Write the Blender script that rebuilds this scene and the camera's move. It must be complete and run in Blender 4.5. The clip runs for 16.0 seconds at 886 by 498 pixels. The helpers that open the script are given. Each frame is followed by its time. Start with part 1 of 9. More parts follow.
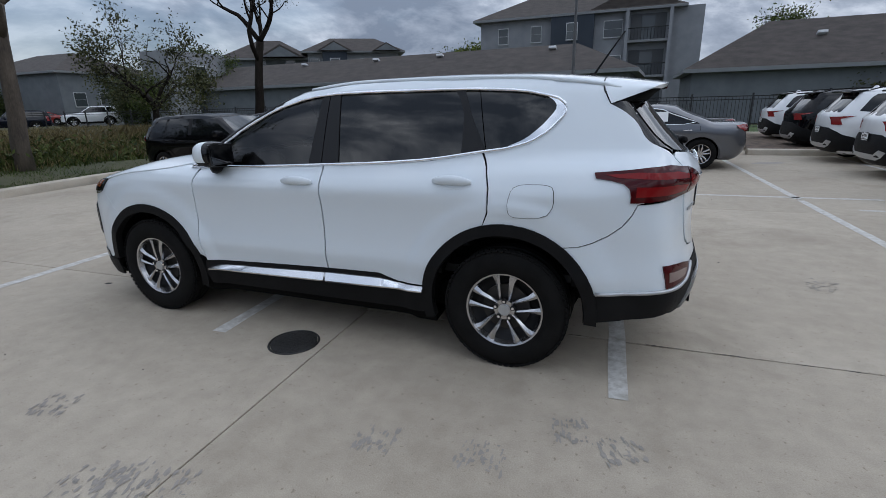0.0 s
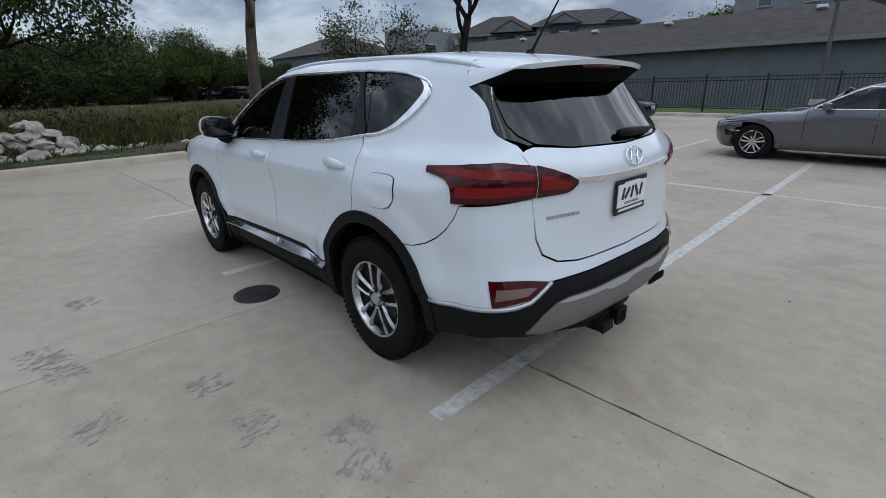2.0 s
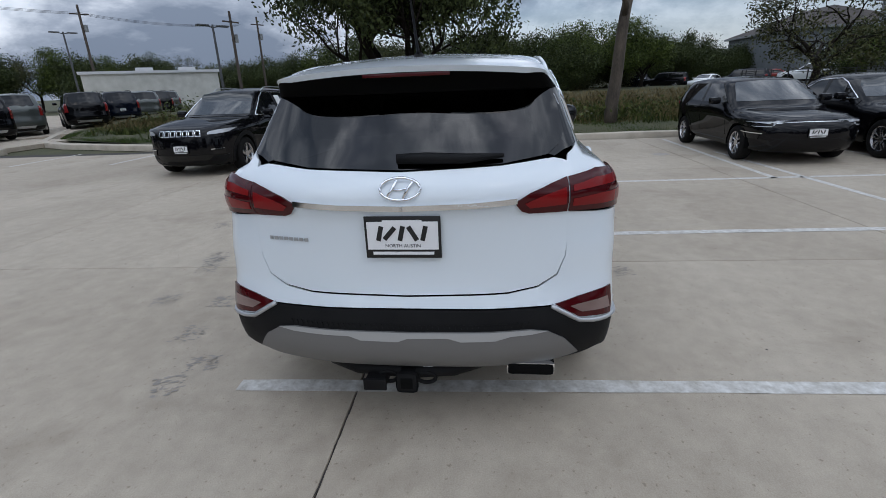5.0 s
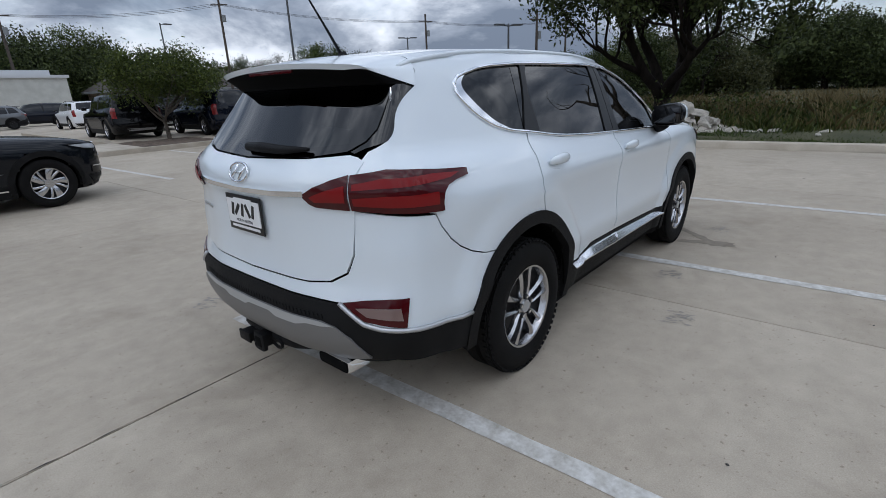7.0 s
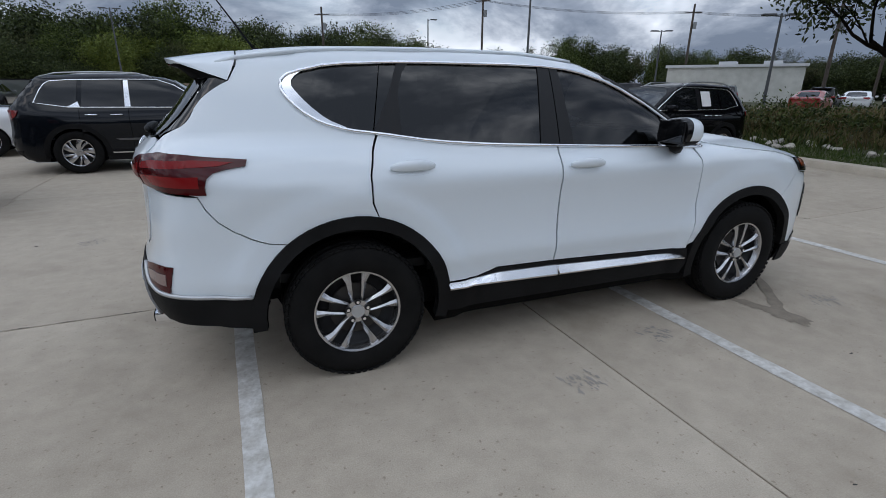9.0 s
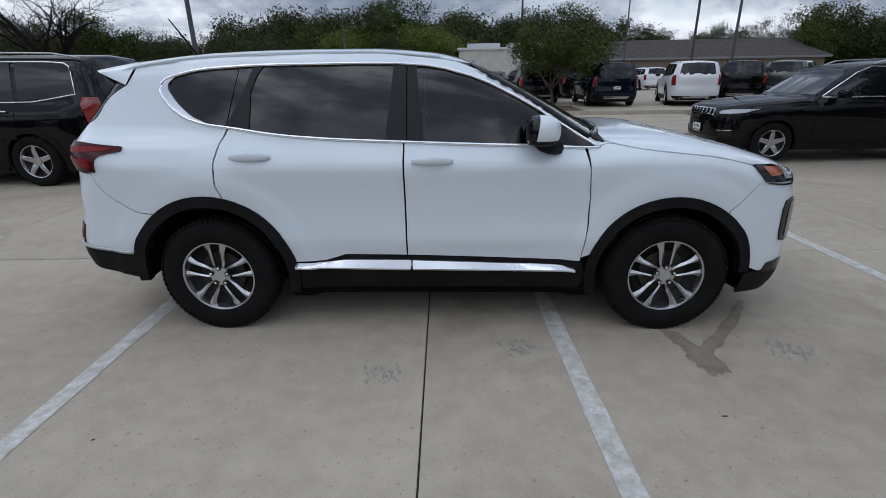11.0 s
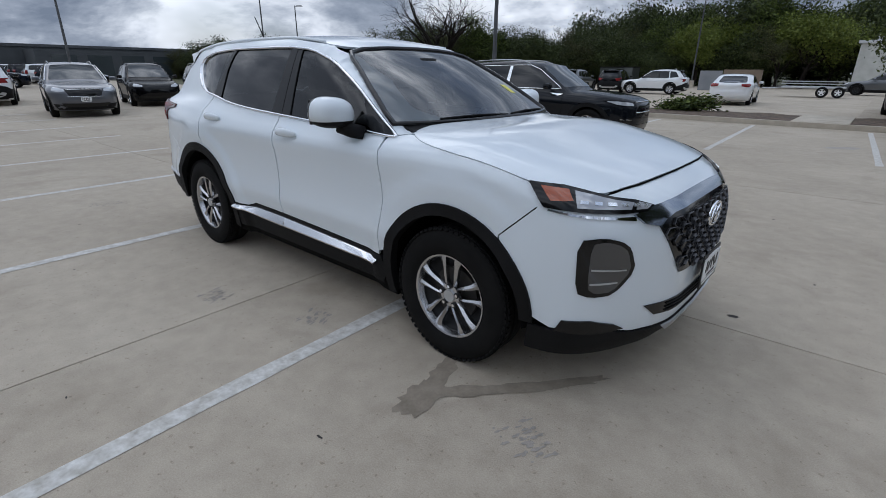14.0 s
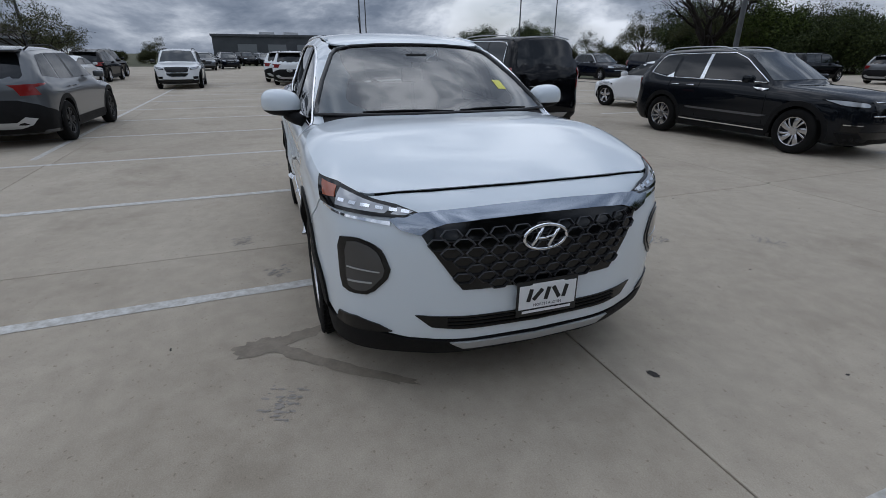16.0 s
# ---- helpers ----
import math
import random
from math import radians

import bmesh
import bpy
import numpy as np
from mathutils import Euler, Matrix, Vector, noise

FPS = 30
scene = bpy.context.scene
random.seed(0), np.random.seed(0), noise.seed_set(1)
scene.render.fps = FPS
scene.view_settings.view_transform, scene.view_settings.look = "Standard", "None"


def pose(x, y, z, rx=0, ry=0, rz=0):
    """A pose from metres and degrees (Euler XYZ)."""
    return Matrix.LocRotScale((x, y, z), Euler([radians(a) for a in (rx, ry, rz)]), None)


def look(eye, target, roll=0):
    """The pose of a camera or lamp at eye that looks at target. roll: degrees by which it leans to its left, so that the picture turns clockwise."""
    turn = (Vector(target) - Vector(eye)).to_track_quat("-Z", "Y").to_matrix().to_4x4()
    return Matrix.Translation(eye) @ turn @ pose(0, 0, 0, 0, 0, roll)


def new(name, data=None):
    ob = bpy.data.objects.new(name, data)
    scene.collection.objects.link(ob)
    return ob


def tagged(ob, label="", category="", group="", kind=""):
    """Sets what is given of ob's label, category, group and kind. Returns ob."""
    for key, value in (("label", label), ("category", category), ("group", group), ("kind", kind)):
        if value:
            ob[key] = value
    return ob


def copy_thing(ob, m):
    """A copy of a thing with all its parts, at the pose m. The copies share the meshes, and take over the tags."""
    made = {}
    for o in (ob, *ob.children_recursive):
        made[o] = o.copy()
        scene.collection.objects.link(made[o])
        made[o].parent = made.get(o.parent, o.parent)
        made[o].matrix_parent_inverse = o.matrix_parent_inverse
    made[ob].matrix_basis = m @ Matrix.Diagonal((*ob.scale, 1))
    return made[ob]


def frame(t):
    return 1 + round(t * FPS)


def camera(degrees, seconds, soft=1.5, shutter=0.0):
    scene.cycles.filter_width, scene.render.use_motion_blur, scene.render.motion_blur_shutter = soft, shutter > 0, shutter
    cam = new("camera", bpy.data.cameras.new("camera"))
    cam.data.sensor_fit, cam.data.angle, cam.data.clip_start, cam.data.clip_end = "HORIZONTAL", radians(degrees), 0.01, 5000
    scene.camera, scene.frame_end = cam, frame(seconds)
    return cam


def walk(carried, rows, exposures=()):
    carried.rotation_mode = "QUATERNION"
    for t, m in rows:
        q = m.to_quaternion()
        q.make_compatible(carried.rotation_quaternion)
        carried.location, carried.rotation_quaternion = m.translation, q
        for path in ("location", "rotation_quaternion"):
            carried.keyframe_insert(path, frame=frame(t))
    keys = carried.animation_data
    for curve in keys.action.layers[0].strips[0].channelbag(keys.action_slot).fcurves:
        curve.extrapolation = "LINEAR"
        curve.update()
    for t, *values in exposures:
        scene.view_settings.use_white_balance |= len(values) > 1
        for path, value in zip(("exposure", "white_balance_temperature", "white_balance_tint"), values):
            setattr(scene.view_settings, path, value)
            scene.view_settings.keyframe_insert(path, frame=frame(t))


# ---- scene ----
cam = camera(85.4, 16.0, soft=0.85)
PATH = [
    (0, (-2.001, 3.452, 1.528), (-1.305, 1.668, 0.951), -1.4),
    (0.5, (-2.38, 3.262, 1.516), (-1.519, 1.555, 0.93), -1.1),
    (1, (-2.818, 2.991, 1.521), (-1.77, 1.398, 0.918), -1.1),
    (1.5, (-3.178, 2.734, 1.535), (-1.965, 1.27, 0.915), -1.2),
    (2, (-3.516, 2.325, 1.525), (-2.119, 1.049, 0.877), -1.3),
    (2.5, (-3.789, 1.957, 1.515), (-2.247, 0.874, 0.846), -1.6),
    (3, (-4.033, 1.523, 1.509), (-2.353, 0.677, 0.83), -1.4),
    (3.5, (-4.127, 1.081, 1.516), (-2.345, 0.473, 0.843), -1.6),
    (4, (-4.229, 0.568, 1.532), (-2.375, 0.232, 0.86), -1.7),
    (4.5, (-4.262, 0.13, 1.531), (-2.374, 0.052, 0.877), -1.9),
    (5, (-4.205, -0.378, 1.552), (-2.327, -0.152, 0.903), -2.3),
    (5.2, (-4.182, -0.577, 1.536), (-2.32, -0.236, 0.891), -2.5),
    (7.3, (-3.243, -2.336, 1.488), (-1.918, -0.978, 0.857), -2.0),
    (7.5, (-3.09, -2.462, 1.503), (-1.84, -1.036, 0.869), -1.7),
    (8, (-2.661, -2.786, 1.492), (-1.607, -1.208, 0.86), -0.9),
    (8.5, (-2.28, -3.022, 1.494), (-1.399, -1.343, 0.857), -0.2),
    (8.7, (-2.096, -3.099, 1.483), (-1.289, -1.382, 0.85), 0.1),
    (10.8, (-0.05, -3.65, 1.516), (-0.056, -1.766, 0.846), -0.8),
    (11, (0.141, -3.657, 1.547), (0.066, -1.78, 0.86), -1.0),
    (11.5, (0.606, -3.584, 1.52), (0.366, -1.723, 0.827), -1.0),
    (12, (1.143, -3.483, 1.507), (0.692, -1.661, 0.818), -1.0),
    (12.5, (1.565, -3.385, 1.482), (0.921, -1.612, 0.817), -0.7),
    (13, (2.034, -3.16, 1.482), (1.157, -1.492, 0.814), -0.1),
    (13.5, (2.454, -2.944, 1.466), (1.39, -1.389, 0.794), 0.3),
    (14, (2.854, -2.64, 1.469), (1.618, -1.231, 0.772), 0.5),
    (14.5, (3.188, -2.333, 1.516), (1.808, -1.076, 0.8), 0.4),
    (15, (3.578, -1.963, 1.533), (2.05, -0.9, 0.801), 0.3),
    (15.5, (3.799, -1.566, 1.534), (2.158, -0.699, 0.788), 0.3),
    (16, (4.043, -1.073, 1.544), (2.295, -0.456, 0.793), 0.3),
]
walk(cam, [(t, look(eye, target, roll)) for t, eye, target, roll in PATH],
     exposures=((0, -0.36), (5, -0.33), (8.7, -0.46), (11, -0.51), (14, -0.50), (15, -0.58), (16, -0.73)))

# ---- world, sun, exposure ----
SUN_AZ, SUN_EL = radians(215), radians(52)
world = bpy.data.worlds.new("overcast_sky")
scene.world = world
world.use_nodes = True
wn, wl = world.node_tree.nodes, world.node_tree.links
wn.clear()
w_out = wn.new("ShaderNodeOutputWorld")
w_bg = wn.new("ShaderNodeBackground")
w_sky = wn.new("ShaderNodeTexSky")
w_sky.sky_type = "NISHITA"
w_sky.sun_disc = False
w_sky.sun_elevation, w_sky.sun_rotation = SUN_EL, math.pi / 2 - SUN_AZ
w_sky.dust_density, w_sky.air_density = 2.0, 1.0
w_co = wn.new("ShaderNodeTexCoord")
w_map = wn.new("ShaderNodeMapping")
w_map.inputs["Scale"].default_value = (1.0, 1.0, 2.3)
w_n1 = wn.new("ShaderNodeTexNoise")
w_n1.inputs["Scale"].default_value, w_n1.inputs["Detail"].default_value = 3.3, 7.0
w_n1.inputs["Roughness"].default_value, w_n1.inputs["Distortion"].default_value = 0.58, 0.25
w_ramp = wn.new("ShaderNodeValToRGB")
w_ramp.color_ramp.elements[0].position, w_ramp.color_ramp.elements[0].color = 0.40, (2.5, 2.9, 3.6, 1)
w_ramp.color_ramp.elements[1].position, w_ramp.color_ramp.elements[1].color = 0.62, (12.5, 12.6, 12.8, 1)
mid = w_ramp.color_ramp.elements.new(0.48)
mid.color = (4.3, 4.7, 5.4, 1)
high = w_ramp.color_ramp.elements.new(0.55)
high.color = (7.6, 7.9, 8.4, 1)
w_n2 = wn.new("ShaderNodeTexNoise")
w_n2.inputs["Scale"].default_value, w_n2.inputs["Detail"].default_value = 1.6, 5.0
w_r2 = wn.new("ShaderNodeValToRGB")
w_r2.color_ramp.elements[0].position, w_r2.color_ramp.elements[1].position = 0.56, 0.66
w_r2.color_ramp.elements[0].color, w_r2.color_ramp.elements[1].color = (1, 1, 1, 1), (0.35, 0.35, 0.35, 1)
w_mix = wn.new("ShaderNodeMixRGB")
wl.new(w_co.outputs["Generated"], w_map.inputs["Vector"])
wl.new(w_map.outputs["Vector"], w_n1.inputs["Vector"])
wl.new(w_map.outputs["Vector"], w_n2.inputs["Vector"])
wl.new(w_n1.outputs["Fac"], w_ramp.inputs["Fac"])
wl.new(w_n2.outputs["Fac"], w_r2.inputs["Fac"])
wl.new(w_r2.outputs["Color"], w_mix.inputs["Fac"])
wl.new(w_sky.outputs["Color"], w_mix.inputs["Color1"])
wl.new(w_ramp.outputs["Color"], w_mix.inputs["Color2"])
# an overcast sky is brighter overhead than at the horizon
w_sep, w_lift, w_mul = wn.new("ShaderNodeSeparateXYZ"), wn.new("ShaderNodeMapRange"), wn.new("ShaderNodeMixRGB")
w_lift.inputs["To Min"].default_value, w_lift.inputs["To Max"].default_value = 0.86, 1.9
w_mul.blend_type = "MULTIPLY"
w_mul.inputs["Fac"].default_value = 1.0
wl.new(w_co.outputs["Generated"], w_sep.inputs["Vector"])
wl.new(w_sep.outputs["Z"], w_lift.inputs["Value"])
wl.new(w_mix.outputs["Color"], w_mul.inputs["Color1"])
wl.new(w_lift.outputs["Result"], w_mul.inputs["Color2"])
wl.new(w_mul.outputs["Color"], w_bg.inputs["Color"])
w_bg.inputs["Strength"].default_value = 0.115
wl.new(w_bg.outputs["Background"], w_out.inputs["Surface"])

sun_data = bpy.data.lights.new("sun", "SUN")
sun_data.energy, sun_data.angle, sun_data.color = 0.5, radians(120), (1.0, 0.96, 0.9)
sun = new("sun", sun_data)
sun_dir = Vector((math.cos(SUN_AZ) * math.cos(SUN_EL), math.sin(SUN_AZ) * math.cos(SUN_EL), math.sin(SUN_EL)))
sun.matrix_world = look(sun_dir * 80, (0, 0, 0))
scene.view_settings.exposure = -0.3
scene.view_settings.use_white_balance = True
scene.view_settings.white_balance_temperature = 5900

# ---- materials ----


def principled(name, color, rough=0.5, metal=0.0, coat=0.0, spec=0.5, emit=None, emit_strength=0.0):
    m = bpy.data.materials.new(name)
    m.use_nodes = True
    b = m.node_tree.nodes["Principled BSDF"]
    b.inputs["Base Color"].default_value = (*color, 1)
    b.inputs["Roughness"].default_value, b.inputs["Metallic"].default_value = rough, metal
    b.inputs["Coat Weight"].default_value, b.inputs["Coat Roughness"].default_value = coat, 0.03
    b.inputs["Specular IOR Level"].default_value = spec
    if emit:
        b.inputs["Emission Color"].default_value = (*emit, 1)
        b.inputs["Emission Strength"].default_value = emit_strength
    return m


def textured(name, dark, light, scale=8.0, fine=90.0, rough=(0.6, 0.9), bump=0.15, detail=6.0, metal=0.0, stretch=(1, 1, 1), random_tint=0.0, coords="Object", spec=0.5):
    """Two scales of variation between two colours, with fine relief."""
    m = bpy.data.materials.new(name)
    m.use_nodes = True
    n, l = m.node_tree.nodes, m.node_tree.links
    b = n["Principled BSDF"]
    b.inputs["Metallic"].default_value, b.inputs["Specular IOR Level"].default_value = metal, spec
    co, mp = n.new("ShaderNodeTexCoord"), n.new("ShaderNodeMapping")
    mp.inputs["Scale"].default_value = stretch
    l.new(co.outputs[coords], mp.inputs["Vector"])
    big, small = n.new("ShaderNodeTexNoise"), n.new("ShaderNodeTexNoise")
    big.inputs["Scale"].default_value, big.inputs["Detail"].default_value = scale, detail
    small.inputs["Scale"].default_value, small.inputs["Detail"].default_value = fine, 3.0
    l.new(mp.outputs["Vector"], big.inputs["Vector"])
    l.new(mp.outputs["Vector"], small.inputs["Vector"])
    add = n.new("ShaderNodeMath")
    add.operation = "MULTIPLY_ADD"
    add.inputs[1].default_value = 0.35
    l.new(small.outputs["Fac"], add.inputs[0])
    l.new(big.outputs["Fac"], add.inputs[2])
    ramp = n.new("ShaderNodeMapRange")
    ramp.inputs["From Min"].default_value, ramp.inputs["From Max"].default_value = 0.42, 0.95
    l.new(add.outputs["Value"], ramp.inputs["Value"])
    fac = ramp.outputs["Result"]
    if random_tint:
        info, ma = n.new("ShaderNodeObjectInfo"), n.new("ShaderNodeMath")
        ma.operation = "MULTIPLY_ADD"
        ma.inputs[1].default_value = random_tint
        l.new(info.outputs["Random"], ma.inputs[0])
        l.new(fac, ma.inputs[2])
        fac = ma.outputs["Value"]
    mix = n.new("ShaderNodeMixRGB")
    mix.inputs["Color1"].default_value, mix.inputs["Color2"].default_value = (*dark, 1), (*light, 1)
    l.new(fac, mix.inputs["Fac"])
    l.new(mix.outputs["Color"], b.inputs["Base Color"])
    rr = n.new("ShaderNodeMapRange")
    rr.inputs["To Min"].default_value, rr.inputs["To Max"].default_value = rough
    l.new(big.outputs["Fac"], rr.inputs["Value"])
    l.new(rr.outputs["Result"], b.inputs["Roughness"])
    if bump:
        bp = n.new("ShaderNodeBump")
        bp.inputs["Strength"].default_value, bp.inputs["Distance"].default_value = bump, 0.01
        l.new(small.outputs["Fac"], bp.inputs["Height"])
        l.new(bp.outputs["Normal"], b.inputs["Normal"])
    return m


def glass(name, tint, gloss=1.0, ior=1.5):
    """Tinted pane: see-through by its tint, with a clear reflection."""
    m = bpy.data.materials.new(name)
    m.use_nodes = True
    n, l = m.node_tree.nodes, m.node_tree.links
    n.clear()
    out, mix = n.new("ShaderNodeOutputMaterial"), n.new("ShaderNodeMixShader")
    tr, gl, fr = n.new("ShaderNodeBsdfTransparent"), n.new("ShaderNodeBsdfGlossy"), n.new("ShaderNodeFresnel")
    tr.inputs["Color"].default_value = (*tint, 1)
    gl.inputs["Roughness"].default_value = 0.015
    gl.inputs["Color"].default_value = (gloss, gloss, gloss, 1)
    fr.inputs["IOR"].default_value = ior
    l.new(fr.outputs["Fac"], mix.inputs["Fac"])
    l.new(tr.outputs["BSDF"], mix.inputs[1])
    l.new(gl.outputs["BSDF"], mix.inputs[2])
    l.new(mix.outputs["Shader"], out.inputs["Surface"])
    return m


def car_paint(name, color, metal=0.0, rough=0.35, spec=0.5, coat=1.0):
    m = principled(name, color, rough, metal, coat=coat, spec=spec)
    n, l = m.node_tree.nodes, m.node_tree.links
    b = n["Principled BSDF"]
    co, no = n.new("ShaderNodeTexCoord"), n.new("ShaderNodeTexNoise")
    no.inputs["Scale"].default_value, no.inputs["Detail"].default_value = 3.0, 5.0
    l.new(co.outputs["Object"], no.inputs["Vector"])
    mr = n.new("ShaderNodeMapRange")
    mr.inputs["To Min"].default_value, mr.inputs["To Max"].default_value = 0.02, 0.06
    l.new(no.outputs["Fac"], mr.inputs["Value"])
    l.new(mr.outputs["Result"], b.inputs["Coat Roughness"])
    return m


M_WHITE = car_paint("pearl_white_paint", (0.73, 0.785, 0.825), 0.0)
M_WHITE2 = car_paint("plain_white_paint", (0.74, 0.75, 0.76))
M_BLACK = car_paint("black_paint", (0.003, 0.003, 0.004), spec=0.0, coat=0.6)
M_NAVY = car_paint("navy_paint", (0.004, 0.006, 0.013), spec=0.0, coat=0.6)
M_DARKGREY = car_paint("dark_grey_paint", (0.006, 0.0075, 0.0105), 0.1, spec=0.0, coat=0.6)
M_GREY = car_paint("grey_metallic_paint", (0.12, 0.125, 0.14), 0.7)
M_SILVER = car_paint("silver_metallic_paint", (0.09, 0.096, 0.104), 0.4)
M_GREEN = car_paint("grey_green_paint", (0.06, 0.07, 0.065), 0.4)
M_RED = car_paint("red_paint", (0.25, 0.02, 0.015))
M_CLAD = textured("black_grained_plastic", (0.004, 0.004, 0.0045), (0.011, 0.011, 0.0115), 6, 400, (0.5, 0.7), 0.2, spec=0.17)
M_SHELL = principled("dark_body_cavity", (0.004, 0.004, 0.004), 0.9, spec=0.1)
M_PIANO = principled("gloss_black_trim", (0.004, 0.004, 0.0045), 0.1, spec=0.45)
M_PILLAR = principled("satin_black_pillar_film", (0.008, 0.008, 0.009), 0.35, spec=0.3)
M_CHROME = principled("chrome", (0.85, 0.86, 0.88), 0.07, 1.0)
M_SATIN = principled("satin_silver_plastic", (0.5, 0.51, 0.52), 0.34, 0.6)
M_ALLOY = principled("machined_alloy", (0.54, 0.54, 0.55), 0.26, 1.0)
M_ALLOYDARK = principled("dark_alloy_pocket", (0.018, 0.018, 0.019), 0.45, 0.5)
M_TYRE = textured("tyre_rubber", (0.004, 0.004, 0.004), (0.013, 0.0125, 0.012), 9, 160, (0.7, 0.95), 0.2, spec=0.15)
M_BRAKE = principled("brake_disc_iron", (0.06, 0.056, 0.052), 0.5, 0.7)
M_GLASS = glass("privacy_glass", (0.016, 0.017, 0.019), 1.0, 1.58)
M_GLASSF = glass("front_tinted_glass", (0.085, 0.09, 0.095), 1.0, 1.56)
M_WIND = glass("windscreen_glass", (0.36, 0.40, 0.41), 1.0, 2.1)
M_REDLENS = principled("red_lamp_lens", (0.055, 0.0025, 0.004), 0.1, spec=0.2, coat=0.35)
M_REDLITE = principled("red_lamp_reflector", (0.20, 0.007, 0.008), 0.22, spec=0.2, coat=0.2)
M_AMBER = principled("amber_reflector", (0.36, 0.075, 0.02), 0.2, coat=1.0)
M_CLEAR = principled("clear_lamp_lens", (0.42, 0.43, 0.45), 0.1, 0.3, coat=1.0)
M_SMOKE = principled("smoked_lamp_lens", (0.055, 0.055, 0.056), 0.08, 0.2, coat=1.0)
M_REVERSE = principled("reverse_lamp_lens", (0.20, 0.135, 0.12), 0.12, coat=1.0)
M_LAMPLIT = principled("bright_lamp_reflector", (0.9, 0.92, 0.95), 0.1, 0.8)
M_CLOTH = textured("dark_seat_cloth", (0.02, 0.02, 0.022), (0.06, 0.06, 0.062), 10, 220, (0.8, 0.95), 0.2)
M_DASH = principled("dashboard_vinyl", (0.02, 0.02, 0.021), 0.6)
M_PLATE = principled("white_plate", (0.8, 0.8, 0.8), 0.35)
M_PLATEDARK = principled("black_plate_print", (0.01, 0.01, 0.01), 0.4)
M_STICKER = principled("yellow_sticker_paper", (0.75, 0.72, 0.12), 0.5)
M_PAPER = principled("white_window_paper", (0.8, 0.8, 0.8), 0.6)

# ---- mesh helpers ----


def mesh_object(name, verts, faces, mat, parent=None, smooth=True, label="", sharp=0.0):
    me = bpy.data.meshes.new(name)
    me.from_pydata([tuple(float(c) for c in v) for v in verts], [], [tuple(int(i) for i in f) for f in faces])
    me.materials.append(mat)
    if smooth:
        me.shade_smooth()
        if sharp:
            me.set_sharp_from_angle(angle=radians(sharp))
    me.update()
    ob = new(name, me)
    if parent is not None:
        ob.parent = parent
    return tagged(ob, label)


def part(name, bm, mat, parent, label="", smooth=True, sharp=35.0):
    """One bmesh as one mesh object under a thing or a part."""
    me = bpy.data.meshes.new(name)
    bm.normal_update()
    bm.to_mesh(me)
    bm.free()
    me.materials.append(mat)
    if smooth:
        me.shade_smooth()
        me.set_sharp_from_angle(angle=radians(sharp))
    ob = new(name, me)
    if parent is not None:
        ob.parent = parent
    return tagged(ob, label)


def thing(name, m, label, category, group="", kind=""):
    ob = new(name)
    ob.matrix_world = m
    return tagged(ob, label, category, group, kind)


def add_box(bm, size, m=None, bevel=0.0):
    r = bmesh.ops.create_cube(bm, size=1.0)
    vs = r["verts"]
    bmesh.ops.scale(bm, vec=size, verts=vs)
    if bevel:
        es = list({e for v in vs for e in v.link_edges})
        r = bmesh.ops.bevel(bm, geom=es, offset=bevel, segments=2, affect="EDGES", profile=0.6)
        vs = list({v for f in r["faces"] for v in f.verts} | {v for v in vs if v.is_valid})
    if m is not None:
        bmesh.ops.transform(bm, matrix=m, verts=vs)
    return vs


def add_cyl(bm, r1, r2, depth, m=None, seg=16):
    r = bmesh.ops.create_cone(bm, cap_ends=True, segments=seg, radius1=r1, radius2=r2, depth=depth)
    if m is not None:
        bmesh.ops.transform(bm, matrix=m, verts=r["verts"])
    return r["verts"]


def box_part(name, size, m, mat, parent, bevel=0.0, label=""):
    bm = bmesh.new()
    add_box(bm, size, m, bevel)
    return part(name, bm, mat, parent, label)


def sweep(points, radius, seg=6, closed=False, flat=1.0):
    """Vertices and faces of a tube along points."""
    p = np.array(points, float)
    n = len(p)
    if closed:
        t = np.roll(p, -1, 0) - np.roll(p, 1, 0)
    else:
        t = np.gradient(p, axis=0)
    t /= np.linalg.norm(t, axis=1)[:, None] + 1e-9
    up = np.where(np.abs(t[:, 2:3]) > 0.9, np.array([[1.0, 0, 0]]), np.array([[0, 0, 1.0]]))
    a = np.cross(t, up)
    a /= np.linalg.norm(a, axis=1)[:, None] + 1e-9
    b = np.cross(a, t)
    rad = np.broadcast_to(np.asarray(radius, float), (n,))
    ang = np.arange(seg) * 2 * math.pi / seg
    v = p[:, None, :] + rad[:, None, None] * (np.cos(ang)[None, :, None] * a[:, None, :] * flat + np.sin(ang)[None, :, None] * b[:, None, :])
    f = []
    for i in range(n if closed else n - 1):
        j = (i + 1) % n
        for k in range(seg):
            q = (k + 1) % seg
            f.append((i * seg + k, i * seg + q, j * seg + q, j * seg + k))
    if not closed:
        f.append(tuple(range(seg))[::-1])
        f.append(tuple((n - 1) * seg + k for k in range(seg)))
    return v.reshape(-1, 3), f


def tube(name, points, radius, mat, parent, seg=6, closed=False, label=""):
    v, f = sweep(points, radius, seg, closed)
    return mesh_object(name, v, f, mat, parent, label=label)


